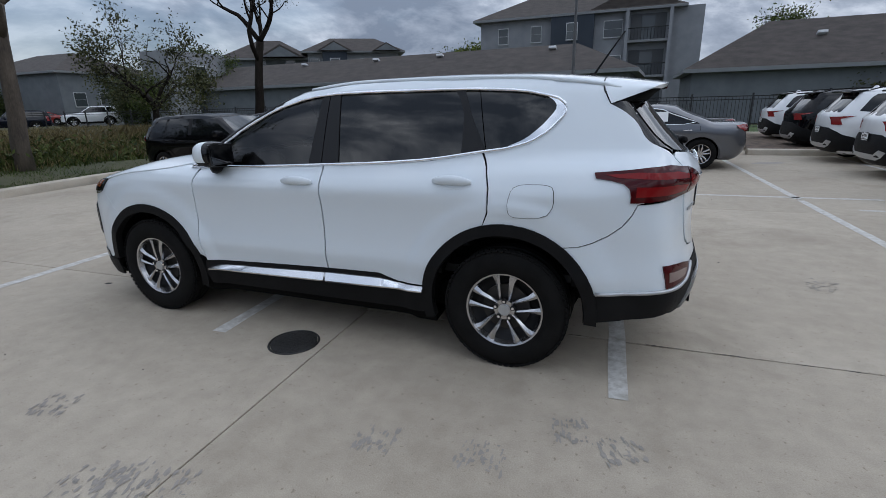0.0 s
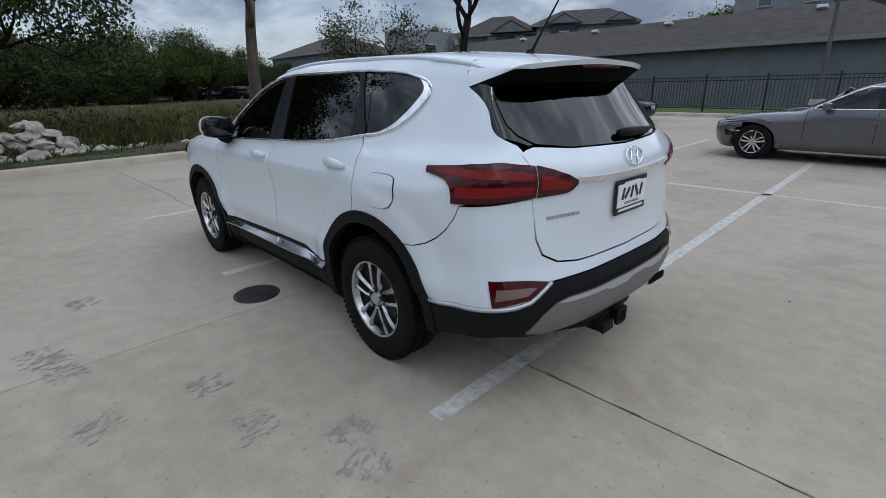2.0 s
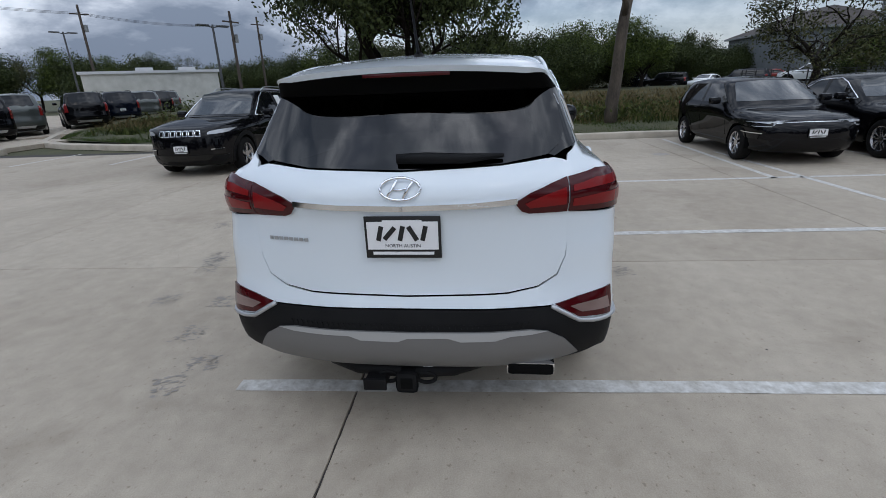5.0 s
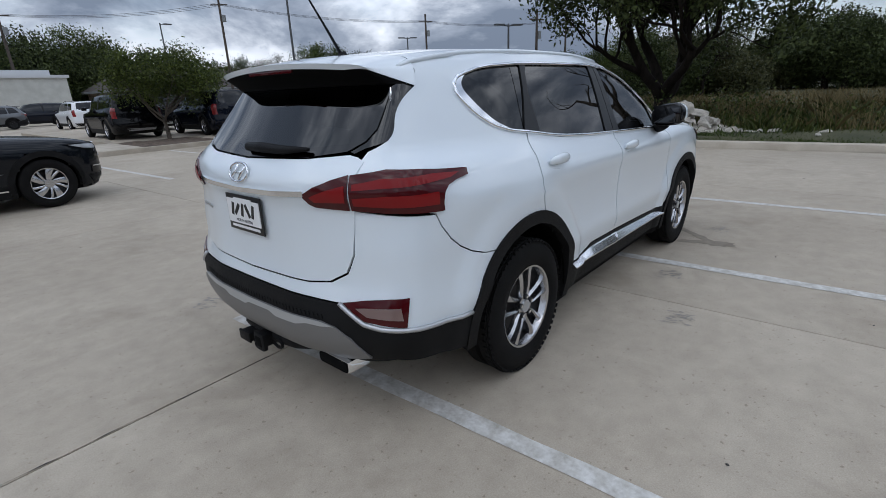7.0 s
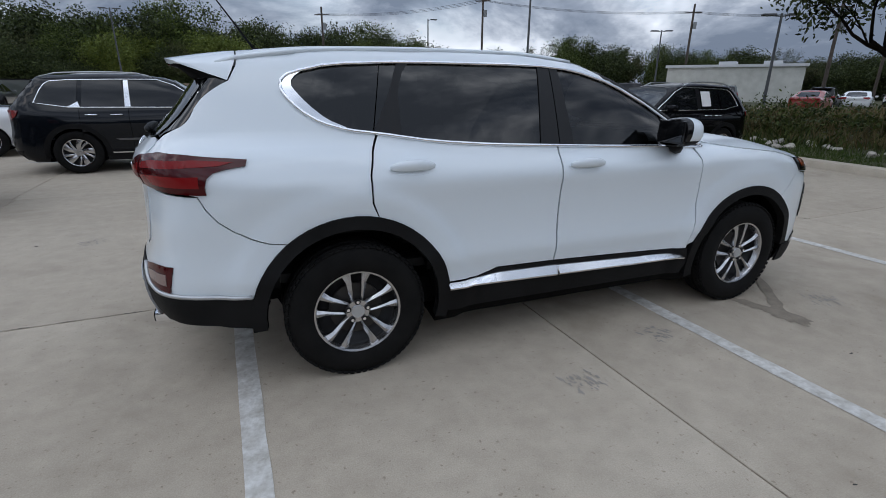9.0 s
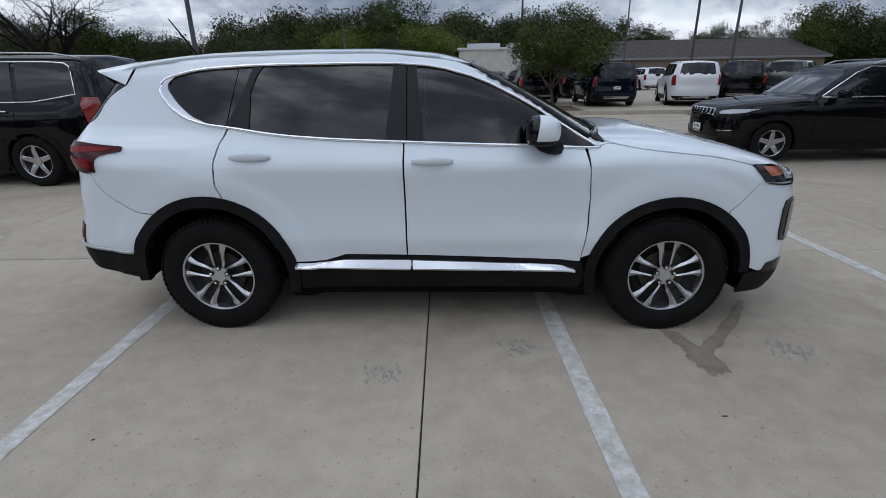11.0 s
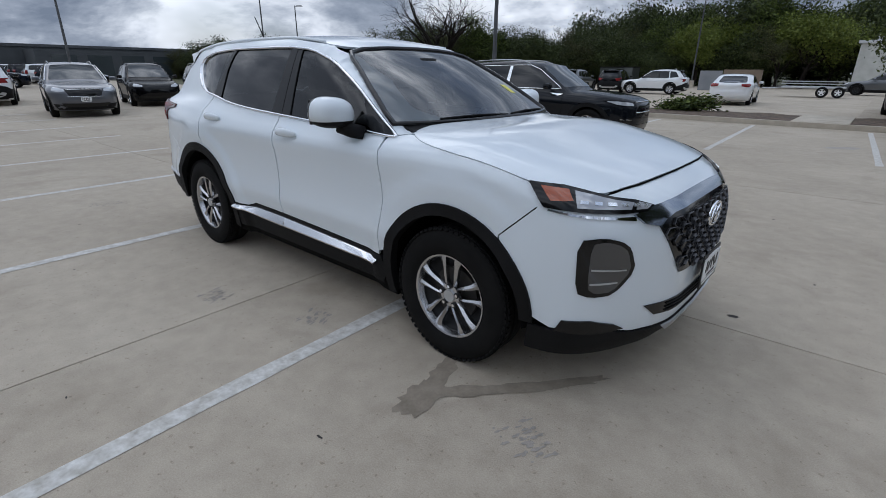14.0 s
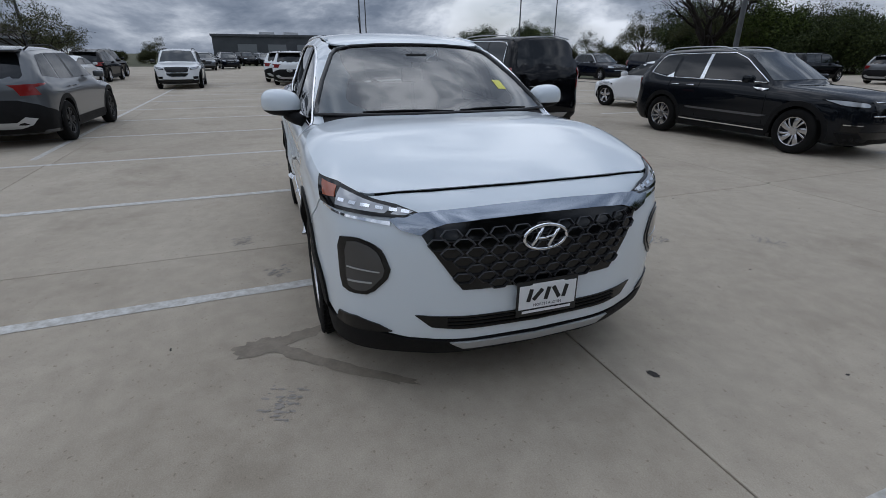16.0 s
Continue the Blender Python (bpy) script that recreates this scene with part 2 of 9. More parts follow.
def lathe(profile, seg=48):
    """Profile of (radius, y) turned about the y axis."""
    pr = np.array(profile, float)
    n = len(pr)
    ang = np.arange(seg) * 2 * math.pi / seg
    v = np.zeros((seg, n, 3))
    v[:, :, 0] = np.cos(ang)[:, None] * pr[None, :, 0]
    v[:, :, 2] = np.sin(ang)[:, None] * pr[None, :, 0]
    v[:, :, 1] = pr[None, :, 1]
    f = []
    for i in range(seg):
        j = (i + 1) % seg
        for k in range(n - 1):
            f.append((i * n + k, i * n + k + 1, j * n + k + 1, j * n + k))
    return v.reshape(-1, 3), f


def spline(xs, ys):
    """A smooth curve through (xs, ys) that doesn't overshoot."""
    xs, ys = np.array(xs, float), np.array(ys, float)
    h, d = np.diff(xs), np.diff(ys) / np.diff(xs)
    m = np.zeros(len(xs))
    m[0], m[-1] = d[0], d[-1]
    for i in range(1, len(xs) - 1):
        if d[i - 1] * d[i] > 0:
            w1, w2 = 2 * h[i] + h[i - 1], h[i] + 2 * h[i - 1]
            m[i] = (w1 + w2) / (w1 / d[i - 1] + w2 / d[i])

    def f(x):
        x = np.asarray(x, float)
        xc = np.clip(x, xs[0], xs[-1])
        i = np.clip(np.searchsorted(xs, xc) - 1, 0, len(xs) - 2)
        t = (xc - xs[i]) / h[i]
        t2, t3 = t * t, t * t * t
        v = (2 * t3 - 3 * t2 + 1) * ys[i] + (t3 - 2 * t2 + t) * h[i] * m[i] + (-2 * t3 + 3 * t2) * ys[i + 1] + (t3 - t2) * h[i] * m[i + 1]
        return v + np.where(x < xs[0], (x - xs[0]) * m[0], 0) + np.where(x > xs[-1], (x - xs[-1]) * m[-1], 0)

    return f


def smax(a, b, k):
    return 0.5 * (a + b + np.sqrt((a - b) ** 2 + k * k))


def smin(a, b, k):
    return 0.5 * (a + b - np.sqrt((a - b) ** 2 + k * k))


class Body:
    """The smooth outer form of a car: front to +x, its middle at x = 0, wheels on z = 0. field() is negative inside."""

    def __init__(self, plan, side, top, nose, nose_plan, tail, tail_plan, cabin, lean, screen, back, roof, crown=0.05, k=0.07, bottom=0.2, screen_bow=0.13, back_bow=0.1, floor=1.02, arches=(), nose_round=((0, 2), (1, 1)), tail_round=((0, 2), (1, 1))):
        self.nose_round, self.tail_round = spline(*nose_round), spline(*tail_round)
        self.plan, self.side, self.top = spline(*plan), spline(*side), spline(*top)
        self.nose, self.nose_plan = spline(*nose), spline(*nose_plan)
        self.tail, self.tail_plan = spline(*tail), spline(*tail_plan)
        self.cabin, self.lean, self.screen, self.back, self.roof = spline(*cabin), lean, spline(*screen), spline(*back), spline(*roof)
        self.floor, self.arches = floor, arches
        self.crown, self.k, self.bottom, self.screen_bow, self.back_bow = crown, k, bottom, screen_bow, back_bow
        self.length_front, self.length_rear = max(nose[1]), min(tail[1])
        # the outline seen from above at door height, from the middle of the tail to the middle of the nose
        a = np.concatenate([np.linspace(0, math.pi / 2, 200), np.linspace(math.pi / 2, math.pi, 200)[1:]])
        ex = 1.3
        dirs = np.stack([-np.cos(a), np.sin(a), 0 * a], 1)
        o = np.zeros((len(a), 3))
        o[:, 2] = 0.85
        lin = np.linspace(-ex, ex, 240)
        o2 = np.stack([lin, 0 * lin, 0 * lin + 0.85], 1)
        d2 = np.tile(np.array([[0.0, 1, 0]]), (len(lin), 1))
        o[:200, 0], o[200:, 0] = -ex, ex
        O = np.concatenate([o[:199], o2, o[200:]])
        D = np.concatenate([dirs[:199], d2, dirs[200:]])
        p = self.hit(O, D, 2.5)
        seg = np.linalg.norm(np.diff(p[:, :2], axis=0), axis=1)
        self.run = np.concatenate([[0], np.cumsum(seg)])
        self.path = p
        self.L = self.run[-1]
        t = np.gradient(p[:, :2], self.run, axis=0)
        t = np.stack([np.convolve(np.pad(t[:, i], 12, mode="edge"), np.ones(25) / 25, "valid") for i in (0, 1)], 1)
        n = np.stack([-t[:, 1], t[:, 0]], 1)
        self.norm = n / np.linalg.norm(n, axis=1)[:, None]

    def field(self, p):
        x, y, z = p[:, 0], np.abs(p[:, 1]), p[:, 2]
        k = self.k
        swell = 0.0
        for ax, az, r0, r1, amount in self.arches:
            s = np.clip((r1 - np.hypot(x - ax, z - az)) / (r1 - r0), 0, 1)
            swell = swell + amount * s * s * (3 - 2 * s)
        low = smax(y - self.plan(x) - self.side(z) - swell, z - self.top(x) + 0.03 * (y / 0.8) ** 4, k)
        low = smax(low, (x - self.nose(z) + self.nose_plan(y) * self.nose_round(z)) * 0.9, k * 0.6)
        low = smax(low, (self.tail(z) + self.tail_plan(y) * self.tail_round(z) - x) * 0.9, k * 0.6)
        cab = smax(y - self.cabin(x) + self.lean * (z - 1.15) + 0.12 * np.maximum(z - 1.15, 0) ** 2, z - self.roof(x) + self.crown * (y / 0.65) ** 2 - 0.02, k)
        cab = smax(cab, (x - self.screen(z) + self.screen_bow * (y / 0.75) ** 2) * 0.5, k * 0.5)
        cab = smax(cab, (self.back(z) + self.back_bow * (y / 0.75) ** 2 - x) * 0.7, k * 0.5)
        cab = np.maximum(cab, self.floor - z)
        return np.maximum(smin(low, cab, 0.03), self.bottom - z)

    def hit(self, o, d, far):
        lo, hi = np.zeros(len(o)), np.full(len(o), float(far))
        for _ in range(34):
            m = 0.5 * (lo + hi)
            inside = self.field(o + d * m[:, None]) < 0
            lo, hi = np.where(inside, m, lo), np.where(inside, hi, m)
        return o + d * (0.5 * (lo + hi))[:, None]

    def gradient(self, p):
        e, g = 2e-3, np.zeros_like(p)
        for i in range(3):
            s = np.zeros(3)
            s[i] = e
            g[:, i] = self.field(p + s) - self.field(p - s)
        return g / (np.linalg.norm(g, axis=1)[:, None] + 1e-9)

    # positions along the outline
    def at_side(self, x):
        i = np.argmin(np.abs(self.path[:, 0] - x) + np.where(self.path[:, 1] < 0.5, 1.0, 0))
        return self.run[i] + (x - self.path[i, 0])

    def at_rear(self, y):
        s = -1 if y < 0 else 1
        h = len(self.path) // 3
        return s * float(np.interp(abs(y), self.path[:h, 1], self.run[:h]))

    def at_front(self, y):
        h = len(self.path) * 2 // 3
        u = float(np.interp(-abs(y), -self.path[h:, 1], self.run[h:]))
        return u if y >= 0 else 2 * self.L - u

    def at_point(self, x, y):
        """The place along the outline whose outward line meets the point (x, y), y >= 0."""
        d = np.array([[x, y]]) - self.path[:, :2]
        t = np.stack([self.norm[:, 1], -self.norm[:, 0]], 1)
        off = np.abs(np.sum(d * t, axis=1)) + np.where(np.linalg.norm(d, axis=1) > 0.4, 9.0, 0)
        return float(self.run[np.argmin(off)])

    def wrap(self, u, z):
        """Points on the body from places along its outline and heights."""
        u = np.asarray(u, float)
        flip = (u < 0) | (u > self.L)
        v = np.where(u < 0, -u, np.where(u > self.L, 2 * self.L - u, u))
        px, py = np.interp(v, self.run, self.path[:, 0]), np.interp(v, self.run, self.path[:, 1])
        nx, ny = np.interp(v, self.run, self.norm[:, 0]), np.interp(v, self.run, self.norm[:, 1])
        sg = np.where(flip, -1.0, 1.0)
        base = np.stack([px, py * sg, z], 1)
        d = np.stack([-nx, -ny * sg, 0 * nx], 1)
        start = base - d * 0.5
        # march inwards from outside
        lo, hi = np.zeros(len(u)), np.full(len(u), 1.15)
        for _ in range(34):
            m = 0.5 * (lo + hi)
            out = self.field(start + d * m[:, None]) > 0
            lo, hi = np.where(out, m, lo), np.where(out, hi, m)
        return start + d * (0.5 * (lo + hi))[:, None]

    def from_rear(self, y, z):
        o = np.stack([np.full(len(y), -0.2), y, z], 1)
        return self.hit(o, np.tile([[-1.0, 0, 0]], (len(y), 1)), 3.2)

    def from_front(self, y, z):
        o = np.stack([np.full(len(y), 0.2), y, z], 1)
        return self.hit(o, np.tile([[1.0, 0, 0]], (len(y), 1)), 3.2)

    def from_top(self, x, y):
        o = np.stack([x, y, np.full(len(x), 0.7)], 1)
        return self.hit(o, np.tile([[0, 0, 1.0]], (len(x), 1)), 1.6)

    def shell(self, drop=0.0, nphi=64, ncap=16, nmid=44):
        """The whole skin as one grid."""
        ex0, ex1 = self.length_rear + 0.85, self.length_front - 0.75
        ce = np.linspace(0, 1, ncap, endpoint=False)
        rows = [(ex0, -math.cos(e * math.pi / 2), math.sin(e * math.pi / 2)) for e in ce]
        rows += [(x, 0.0, 1.0) for x in np.linspace(ex0, ex1, nmid)]
        rows += [(ex1, math.cos(e * math.pi / 2), math.sin(e * math.pi / 2)) for e in ce[::-1]]
        phi = np.arange(nphi) * 2 * math.pi / nphi
        O, D = [], []
        for x, a, b in rows:
            O.append(np.stack([np.full(nphi, x), 0 * phi, np.full(nphi, 0.72)], 1))
            D.append(np.stack([np.full(nphi, a), b * np.cos(phi), b * np.sin(phi)], 1))
        O, D = np.concatenate(O), np.concatenate(D)
        p = self.hit(O, D, 2.6)
        if drop:
            p = p - self.gradient(p) * drop
        f = []
        for i in range(len(rows) - 1):
            for k in range(nphi):
                q = (k + 1) % nphi
                f.append((i * nphi + k, (i + 1) * nphi + k, (i + 1) * nphi + q, i * nphi + q))
        return p, f


def inside_poly(px, py, poly):
    q = np.asarray(poly, float)
    x1, y1 = q[:, 0][None], q[:, 1][None]
    x2, y2 = np.roll(q[:, 0], -1)[None], np.roll(q[:, 1], -1)[None]
    px, py = np.asarray(px)[:, None], np.asarray(py)[:, None]
    dy = np.where(y2 == y1, 1e-12, y2 - y1)
    cross = ((y1 > py) != (y2 > py)) & (px < (x2 - x1) * (py - y1) / dy + x1)
    return np.sum(cross, axis=1) % 2 == 1


def outline(poly, h, rounds=0, inset=0.0):
    p = np.array(poly, float)
    for _ in range(rounds):
        q = np.roll(p, -1, 0)
        p = np.stack([0.8 * p + 0.2 * q, 0.2 * p + 0.8 * q], 1).reshape(-1, 2)
    out = []
    for a, b in zip(p, np.roll(p, -1, 0)):
        m = max(1, int(round(np.linalg.norm(b - a) / h)))
        out += [a + (b - a) * i / m for i in range(m)]
    p = np.array(out)
    if inset:
        area = 0.5 * np.sum(p[:, 0] * np.roll(p[:, 1], -1) - np.roll(p[:, 0], -1) * p[:, 1])
        t = np.roll(p, -1, 0) - np.roll(p, 1, 0)
        t /= np.linalg.norm(t, axis=1)[:, None] + 1e-9
        n = np.stack([-t[:, 1], t[:, 0]], 1) * (1 if area > 0 else -1)
        p = p + n * inset
    return p


from mathutils.geometry import delaunay_2d_cdt


def fill2d(poly, h, rounds=0, inset=0.0):
    """Triangles that fill an outline, with inner points on a grid."""
    b = outline(poly, h, rounds, inset)
    lo, hi = b.min(0), b.max(0)
    gx, gy = np.meshgrid(np.arange(lo[0] + h / 2, hi[0], h), np.arange(lo[1] + h / 2, hi[1], h))
    g = np.stack([gx.ravel(), gy.ravel()], 1)
    if len(g):
        g = g[inside_poly(g[:, 0], g[:, 1], b)]
    if len(g):
        d = np.min(np.linalg.norm(g[:, None, :] - b[None, :, :], axis=2), axis=1)
        g = g[d > 0.45 * h]
    pts = [Vector(q) for q in np.concatenate([b, g]) if True]
    n = len(b)
    v, _, f, _, _, _ = delaunay_2d_cdt(pts, [], [list(range(n))], 1, 1e-6)
    v = np.array([tuple(q) for q in v])
    t = np.array([tuple(q) for q in f])
    c = v[t].mean(1)
    t = t[inside_poly(c[:, 0], c[:, 1], b)]
    a, e = v[t[:, 1]] - v[t[:, 0]], v[t[:, 2]] - v[t[:, 0]]
    t = np.where((a[:, 0] * e[:, 1] - a[:, 1] * e[:, 0] > 0)[:, None], t, t[:, ::-1])
    tri = [tuple(int(i) for i in q) for q in t]
    return v, tri


def panel(name, body, poly, kind, mat, parent, off=0.0, depth=0.014, h=0.035, rounds=0, inset=0.0, mirror=False, label=""):
    """A sheet that lies on the body's form inside an outline. kind: wrap (u, z), rear (y, z), front (y, z) or top (x, y)."""
    v2, tri = fill2d(poly, h, rounds, inset)
    fn = {"wrap": body.wrap, "rear": body.from_rear, "front": body.from_front, "top": body.from_top}[kind]
    p = fn(v2[:, 0], v2[:, 1])
    g = body.gradient(p)
    outer, inner = p + g * off, p + g * (off - depth)
    used = {}
    for t in tri:
        for i in range(3):
            e = (t[i], t[(i + 1) % 3])
            used[e] = True
    rim = [e for e in used if (e[1], e[0]) not in used]
    n = len(outer)
    verts = [outer, ]
    faces = [t for t in tri]
    ra = sorted({i for e in rim for i in e})
    idx = {i: n + k for k, i in enumerate(ra)}
    idx2 = {i: n + len(ra) + k for k, i in enumerate(ra)}
    verts += [outer[ra], inner[ra]]
    for a, c in rim:
        faces.append((idx[c], idx[a], idx2[a], idx2[c]))
    V = np.concatenate(verts)
    # make the sheet face outwards
    t = np.array(tri)
    nn = np.cross(outer[t[:, 1]] - outer[t[:, 0]], outer[t[:, 2]] - outer[t[:, 0]])
    if np.sum(nn * g[t[:, 0]]) < 0:
        faces = [f[::-1] for f in faces]
    if mirror:
        V = V * np.array([[1, -1, 1]])
        faces = [f[::-1] for f in faces]
    return mesh_object(name, V, faces, mat, parent, label=label)


def both(name, body, poly, kind, mat, parent, **kw):
    a = panel(name, body, poly, kind, mat, parent, **kw)
    b = panel(name, body, poly, kind, mat, parent, mirror=True, **kw)
    return a, b


def arc(cx, cz, r, a0, a1, n=14):
    return [(cx + r * math.cos(radians(a)), cz + r * math.sin(radians(a))) for a in np.linspace(a0, a1, n)]


# ---- wheels ----


def add_spoke(bm, a, r0, r1, w0, w1, y0, y1, thick, lean=0.0):
    """A tapered bar from the hub to the rim, with a raised middle."""
    vs = []
    steps = 4
    for i in range(steps + 1):
        t = i / steps
        r = r0 + (r1 - r0) * t
        aa = a + lean * t
        c, s = math.cos(aa), math.sin(aa)
        w = w0 + (w1 - w0) * t
        y = y0 + (y1 - y0) * t + 0.012 * math.sin(t * math.pi)
        row = []
        for q, dy in ((-0.5, -thick), (-0.5, -0.005), (-0.25, 0), (0.25, 0), (0.5, -0.005), (0.5, -thick)):
            row.append(bm.verts.new((r * c - q * w * s, y + dy, r * s + q * w * c)))
        vs.append(row)
    for i in range(steps):
        for k in range(5):
            bm.faces.new((vs[i][k], vs[i][k + 1], vs[i + 1][k + 1], vs[i + 1][k]))
    bm.faces.new(vs[0])
    bm.faces.new(vs[-1][::-1])


def add_twin_spoke(bm, a, s, rim_r, y0, y1, thick):
    """One of a pair of spokes with a straight slot between them, flaring where it meets the rim."""
    c, si = math.cos(a), math.sin(a)
    rows = []
    for t, inner, outer in ((0.22, 0.016, 0.030), (0.34, 0.021, 0.040), (0.52, 0.024, 0.046), (0.70, 0.026, 0.053), (0.84, 0.028, 0.068), (0.96, 0.030, 0.092)):
        r = rim_r * t
        y = y0 + (y1 - y0) * t + 0.010 * math.sin(t * math.pi)
        mid = inner + (outer - inner) * 0.42
        row = []
        for w, dy in ((inner, -thick), (inner, -0.007), (mid, 0.0), (outer, -0.012), (outer, -thick)):
            row.append(bm.verts.new((r * c - s * w * si, y + dy, r * si + s * w * c)))
        rows.append(row)
    for p, q in zip(rows, rows[1:]):
        for k in range(4):
            bm.faces.new((p[k], p[k + 1], q[k + 1], q[k]))
    bm.faces.new(rows[0])
    bm.faces.new(rows[-1][::-1])


def make_wheel(parent, m, R, rim_r, width, style, rim_mat, detail=True, seg=48):
    """A wheel whose outer face looks to +y."""
    hw = width / 2
    barrel = [(0.06, hw - 0.09), (rim_r * 0.62, hw - 0.1), (rim_r * 0.9, hw - 0.08), (rim_r * 0.95, hw - 0.02), (rim_r * 0.93, -hw + 0.02)]
    v, f = lathe(barrel, seg)
    w = mesh_object("wheel", v, f, M_ALLOYDARK, parent)
    w.matrix_local = m
    tw = hw
    prof = [(rim_r * 0.97, tw - 0.025), (rim_r * 1.03, tw - 0.006), (rim_r + (R - rim_r) * 0.45, tw + 0.004), (R - 0.035, tw - 0.004), (R - 0.014, tw - 0.016)]
    grooves = []
    for c in ((0.62, 0.5, 0.16, 0.06) if detail else ()):
        y = tw * c * 1.25
        grooves += [(R - 0.003, y + 0.006), (R - 0.012, y + 0.004), (R - 0.012, y - 0.004), (R, y - 0.006)]
    prof += [(R - 0.004, tw - 0.028)] + grooves + [(R, 0), (R, -tw * 0.6), (R - 0.015, -tw + 0.016), (rim_r * 0.97, -tw + 0.01)]
    v, f = lathe(prof, seg if not detail else 72)
    tyre = mesh_object("tyre", v, f, M_TYRE, w, sharp=50)
    if detail:
        bm = bmesh.new()
        for i in range(64):
            a = 2 * math.pi * i / 64
            for y, dr, long in ((tw - 0.018, -0.012, 0.026), (tw - 0.040, 0.0, 0.024)):
                m2 = Matrix.Rotation(a + (0.05 if dr else 0.0), 4, "Y") @ Matrix.Translation((R + dr, y, 0)) @ Matrix.Rotation(radians(-35 if dr else -6), 4, "Z")
                add_box(bm, (0.009, long, 0.0235), m2)
        part("tread", bm, M_TYRE, tyre, smooth=False)
    bm = bmesh.new()
    lip = [(rim_r * 0.90, hw - 0.045), (rim_r * 0.955, hw - 0.012), (rim_r, hw - 0.008), (rim_r * 1.01, hw - 0.02)]
    v, f = lathe(lip, seg)
    bv = [bm.verts.new(tuple(q)) for q in v]
    for q in f:
        bm.faces.new([bv[i] for i in q])
    y0, y1 = hw - 0.035, hw - 0.02
    if style == "double5":
        for i in range(5):
            for s in (-1, 1):
                add_twin_spoke(bm, 2 * math.pi * i / 5 + math.pi / 2, s, rim_r, y0, y1, 0.035)
        v, f = lathe([(rim_r * 0.955, hw - 0.014), (rim_r * 0.93, hw - 0.05), (rim_r * 0.90, hw - 0.13)], seg)
        bv = [bm.verts.new(tuple(q)) for q in v]
        for q in f:
            bm.faces.new([bv[i] for i in q])
    elif style == "five":
        for i in range(5):
            add_spoke(bm, 2 * math.pi * i / 5 + math.pi / 2, 0.05, rim_r * 0.95, 0.085, 0.06, y0, y1, 0.03)
    elif style == "blade":
        for i in range(5):
            a = 2 * math.pi * i / 5 + 0.3
            add_spoke(bm, a, 0.05, rim_r * 0.95, 0.05, 0.10, y0, y1, 0.03, lean=0.25)
            add_spoke(bm, a + 0.5, 0.05, rim_r * 0.95, 0.03, 0.035, y0 - 0.005, y1 - 0.005, 0.03, lean=0.25)
    else:
        for i in range(10):
            add_spoke(bm, 2 * math.pi * i / 10, 0.05, rim_r * 0.95, 0.03, 0.026, y0, y1, 0.03, lean=0.12 * (-1) ** i)
    add_cyl(bm, 0.062, 0.056, 0.03, pose(0, y0 - 0.006, 0, 90, 0, 0), 24)
    part("rim", bm, rim_mat, w, sharp=40)
    if detail:
        bm = bmesh.new()
        add_cyl(bm, 0.034, 0.034, 0.012, pose(0, y0 + 0.012, 0, 90, 0, 0), 24)
        part("centre_cap", bm, M_SATIN, w, "satin silver centre cap")
        for i in range(5):
            a = 2 * math.pi * i / 5 + math.pi / 2
            bm = bmesh.new()
            add_cyl(bm, 0.0155, 0.0155, 0.012, pose(0.054 * math.cos(a), y0 + 0.012, 0.054 * math.sin(a), 90, 0, 0), 14)
            well = part("nut_well", bm, M_ALLOYDARK, w)
            bm = bmesh.new()
            add_cyl(bm, 0.009, 0.008, 0.018, pose(0.054 * math.cos(a), y0 + 0.014, 0.054 * math.sin(a), 90, 0, 0), 6)
            part("wheel_nut", bm, M_CHROME, well)
        bm = bmesh.new()
        add_cyl(bm, rim_r * 0.62, rim_r * 0.62, 0.02, pose(0, hw - 0.085, 0, 90, 0, 0), 40)
        part("brake_disc", bm, M_BRAKE, w, "grey cast-iron brake disc")
    return w

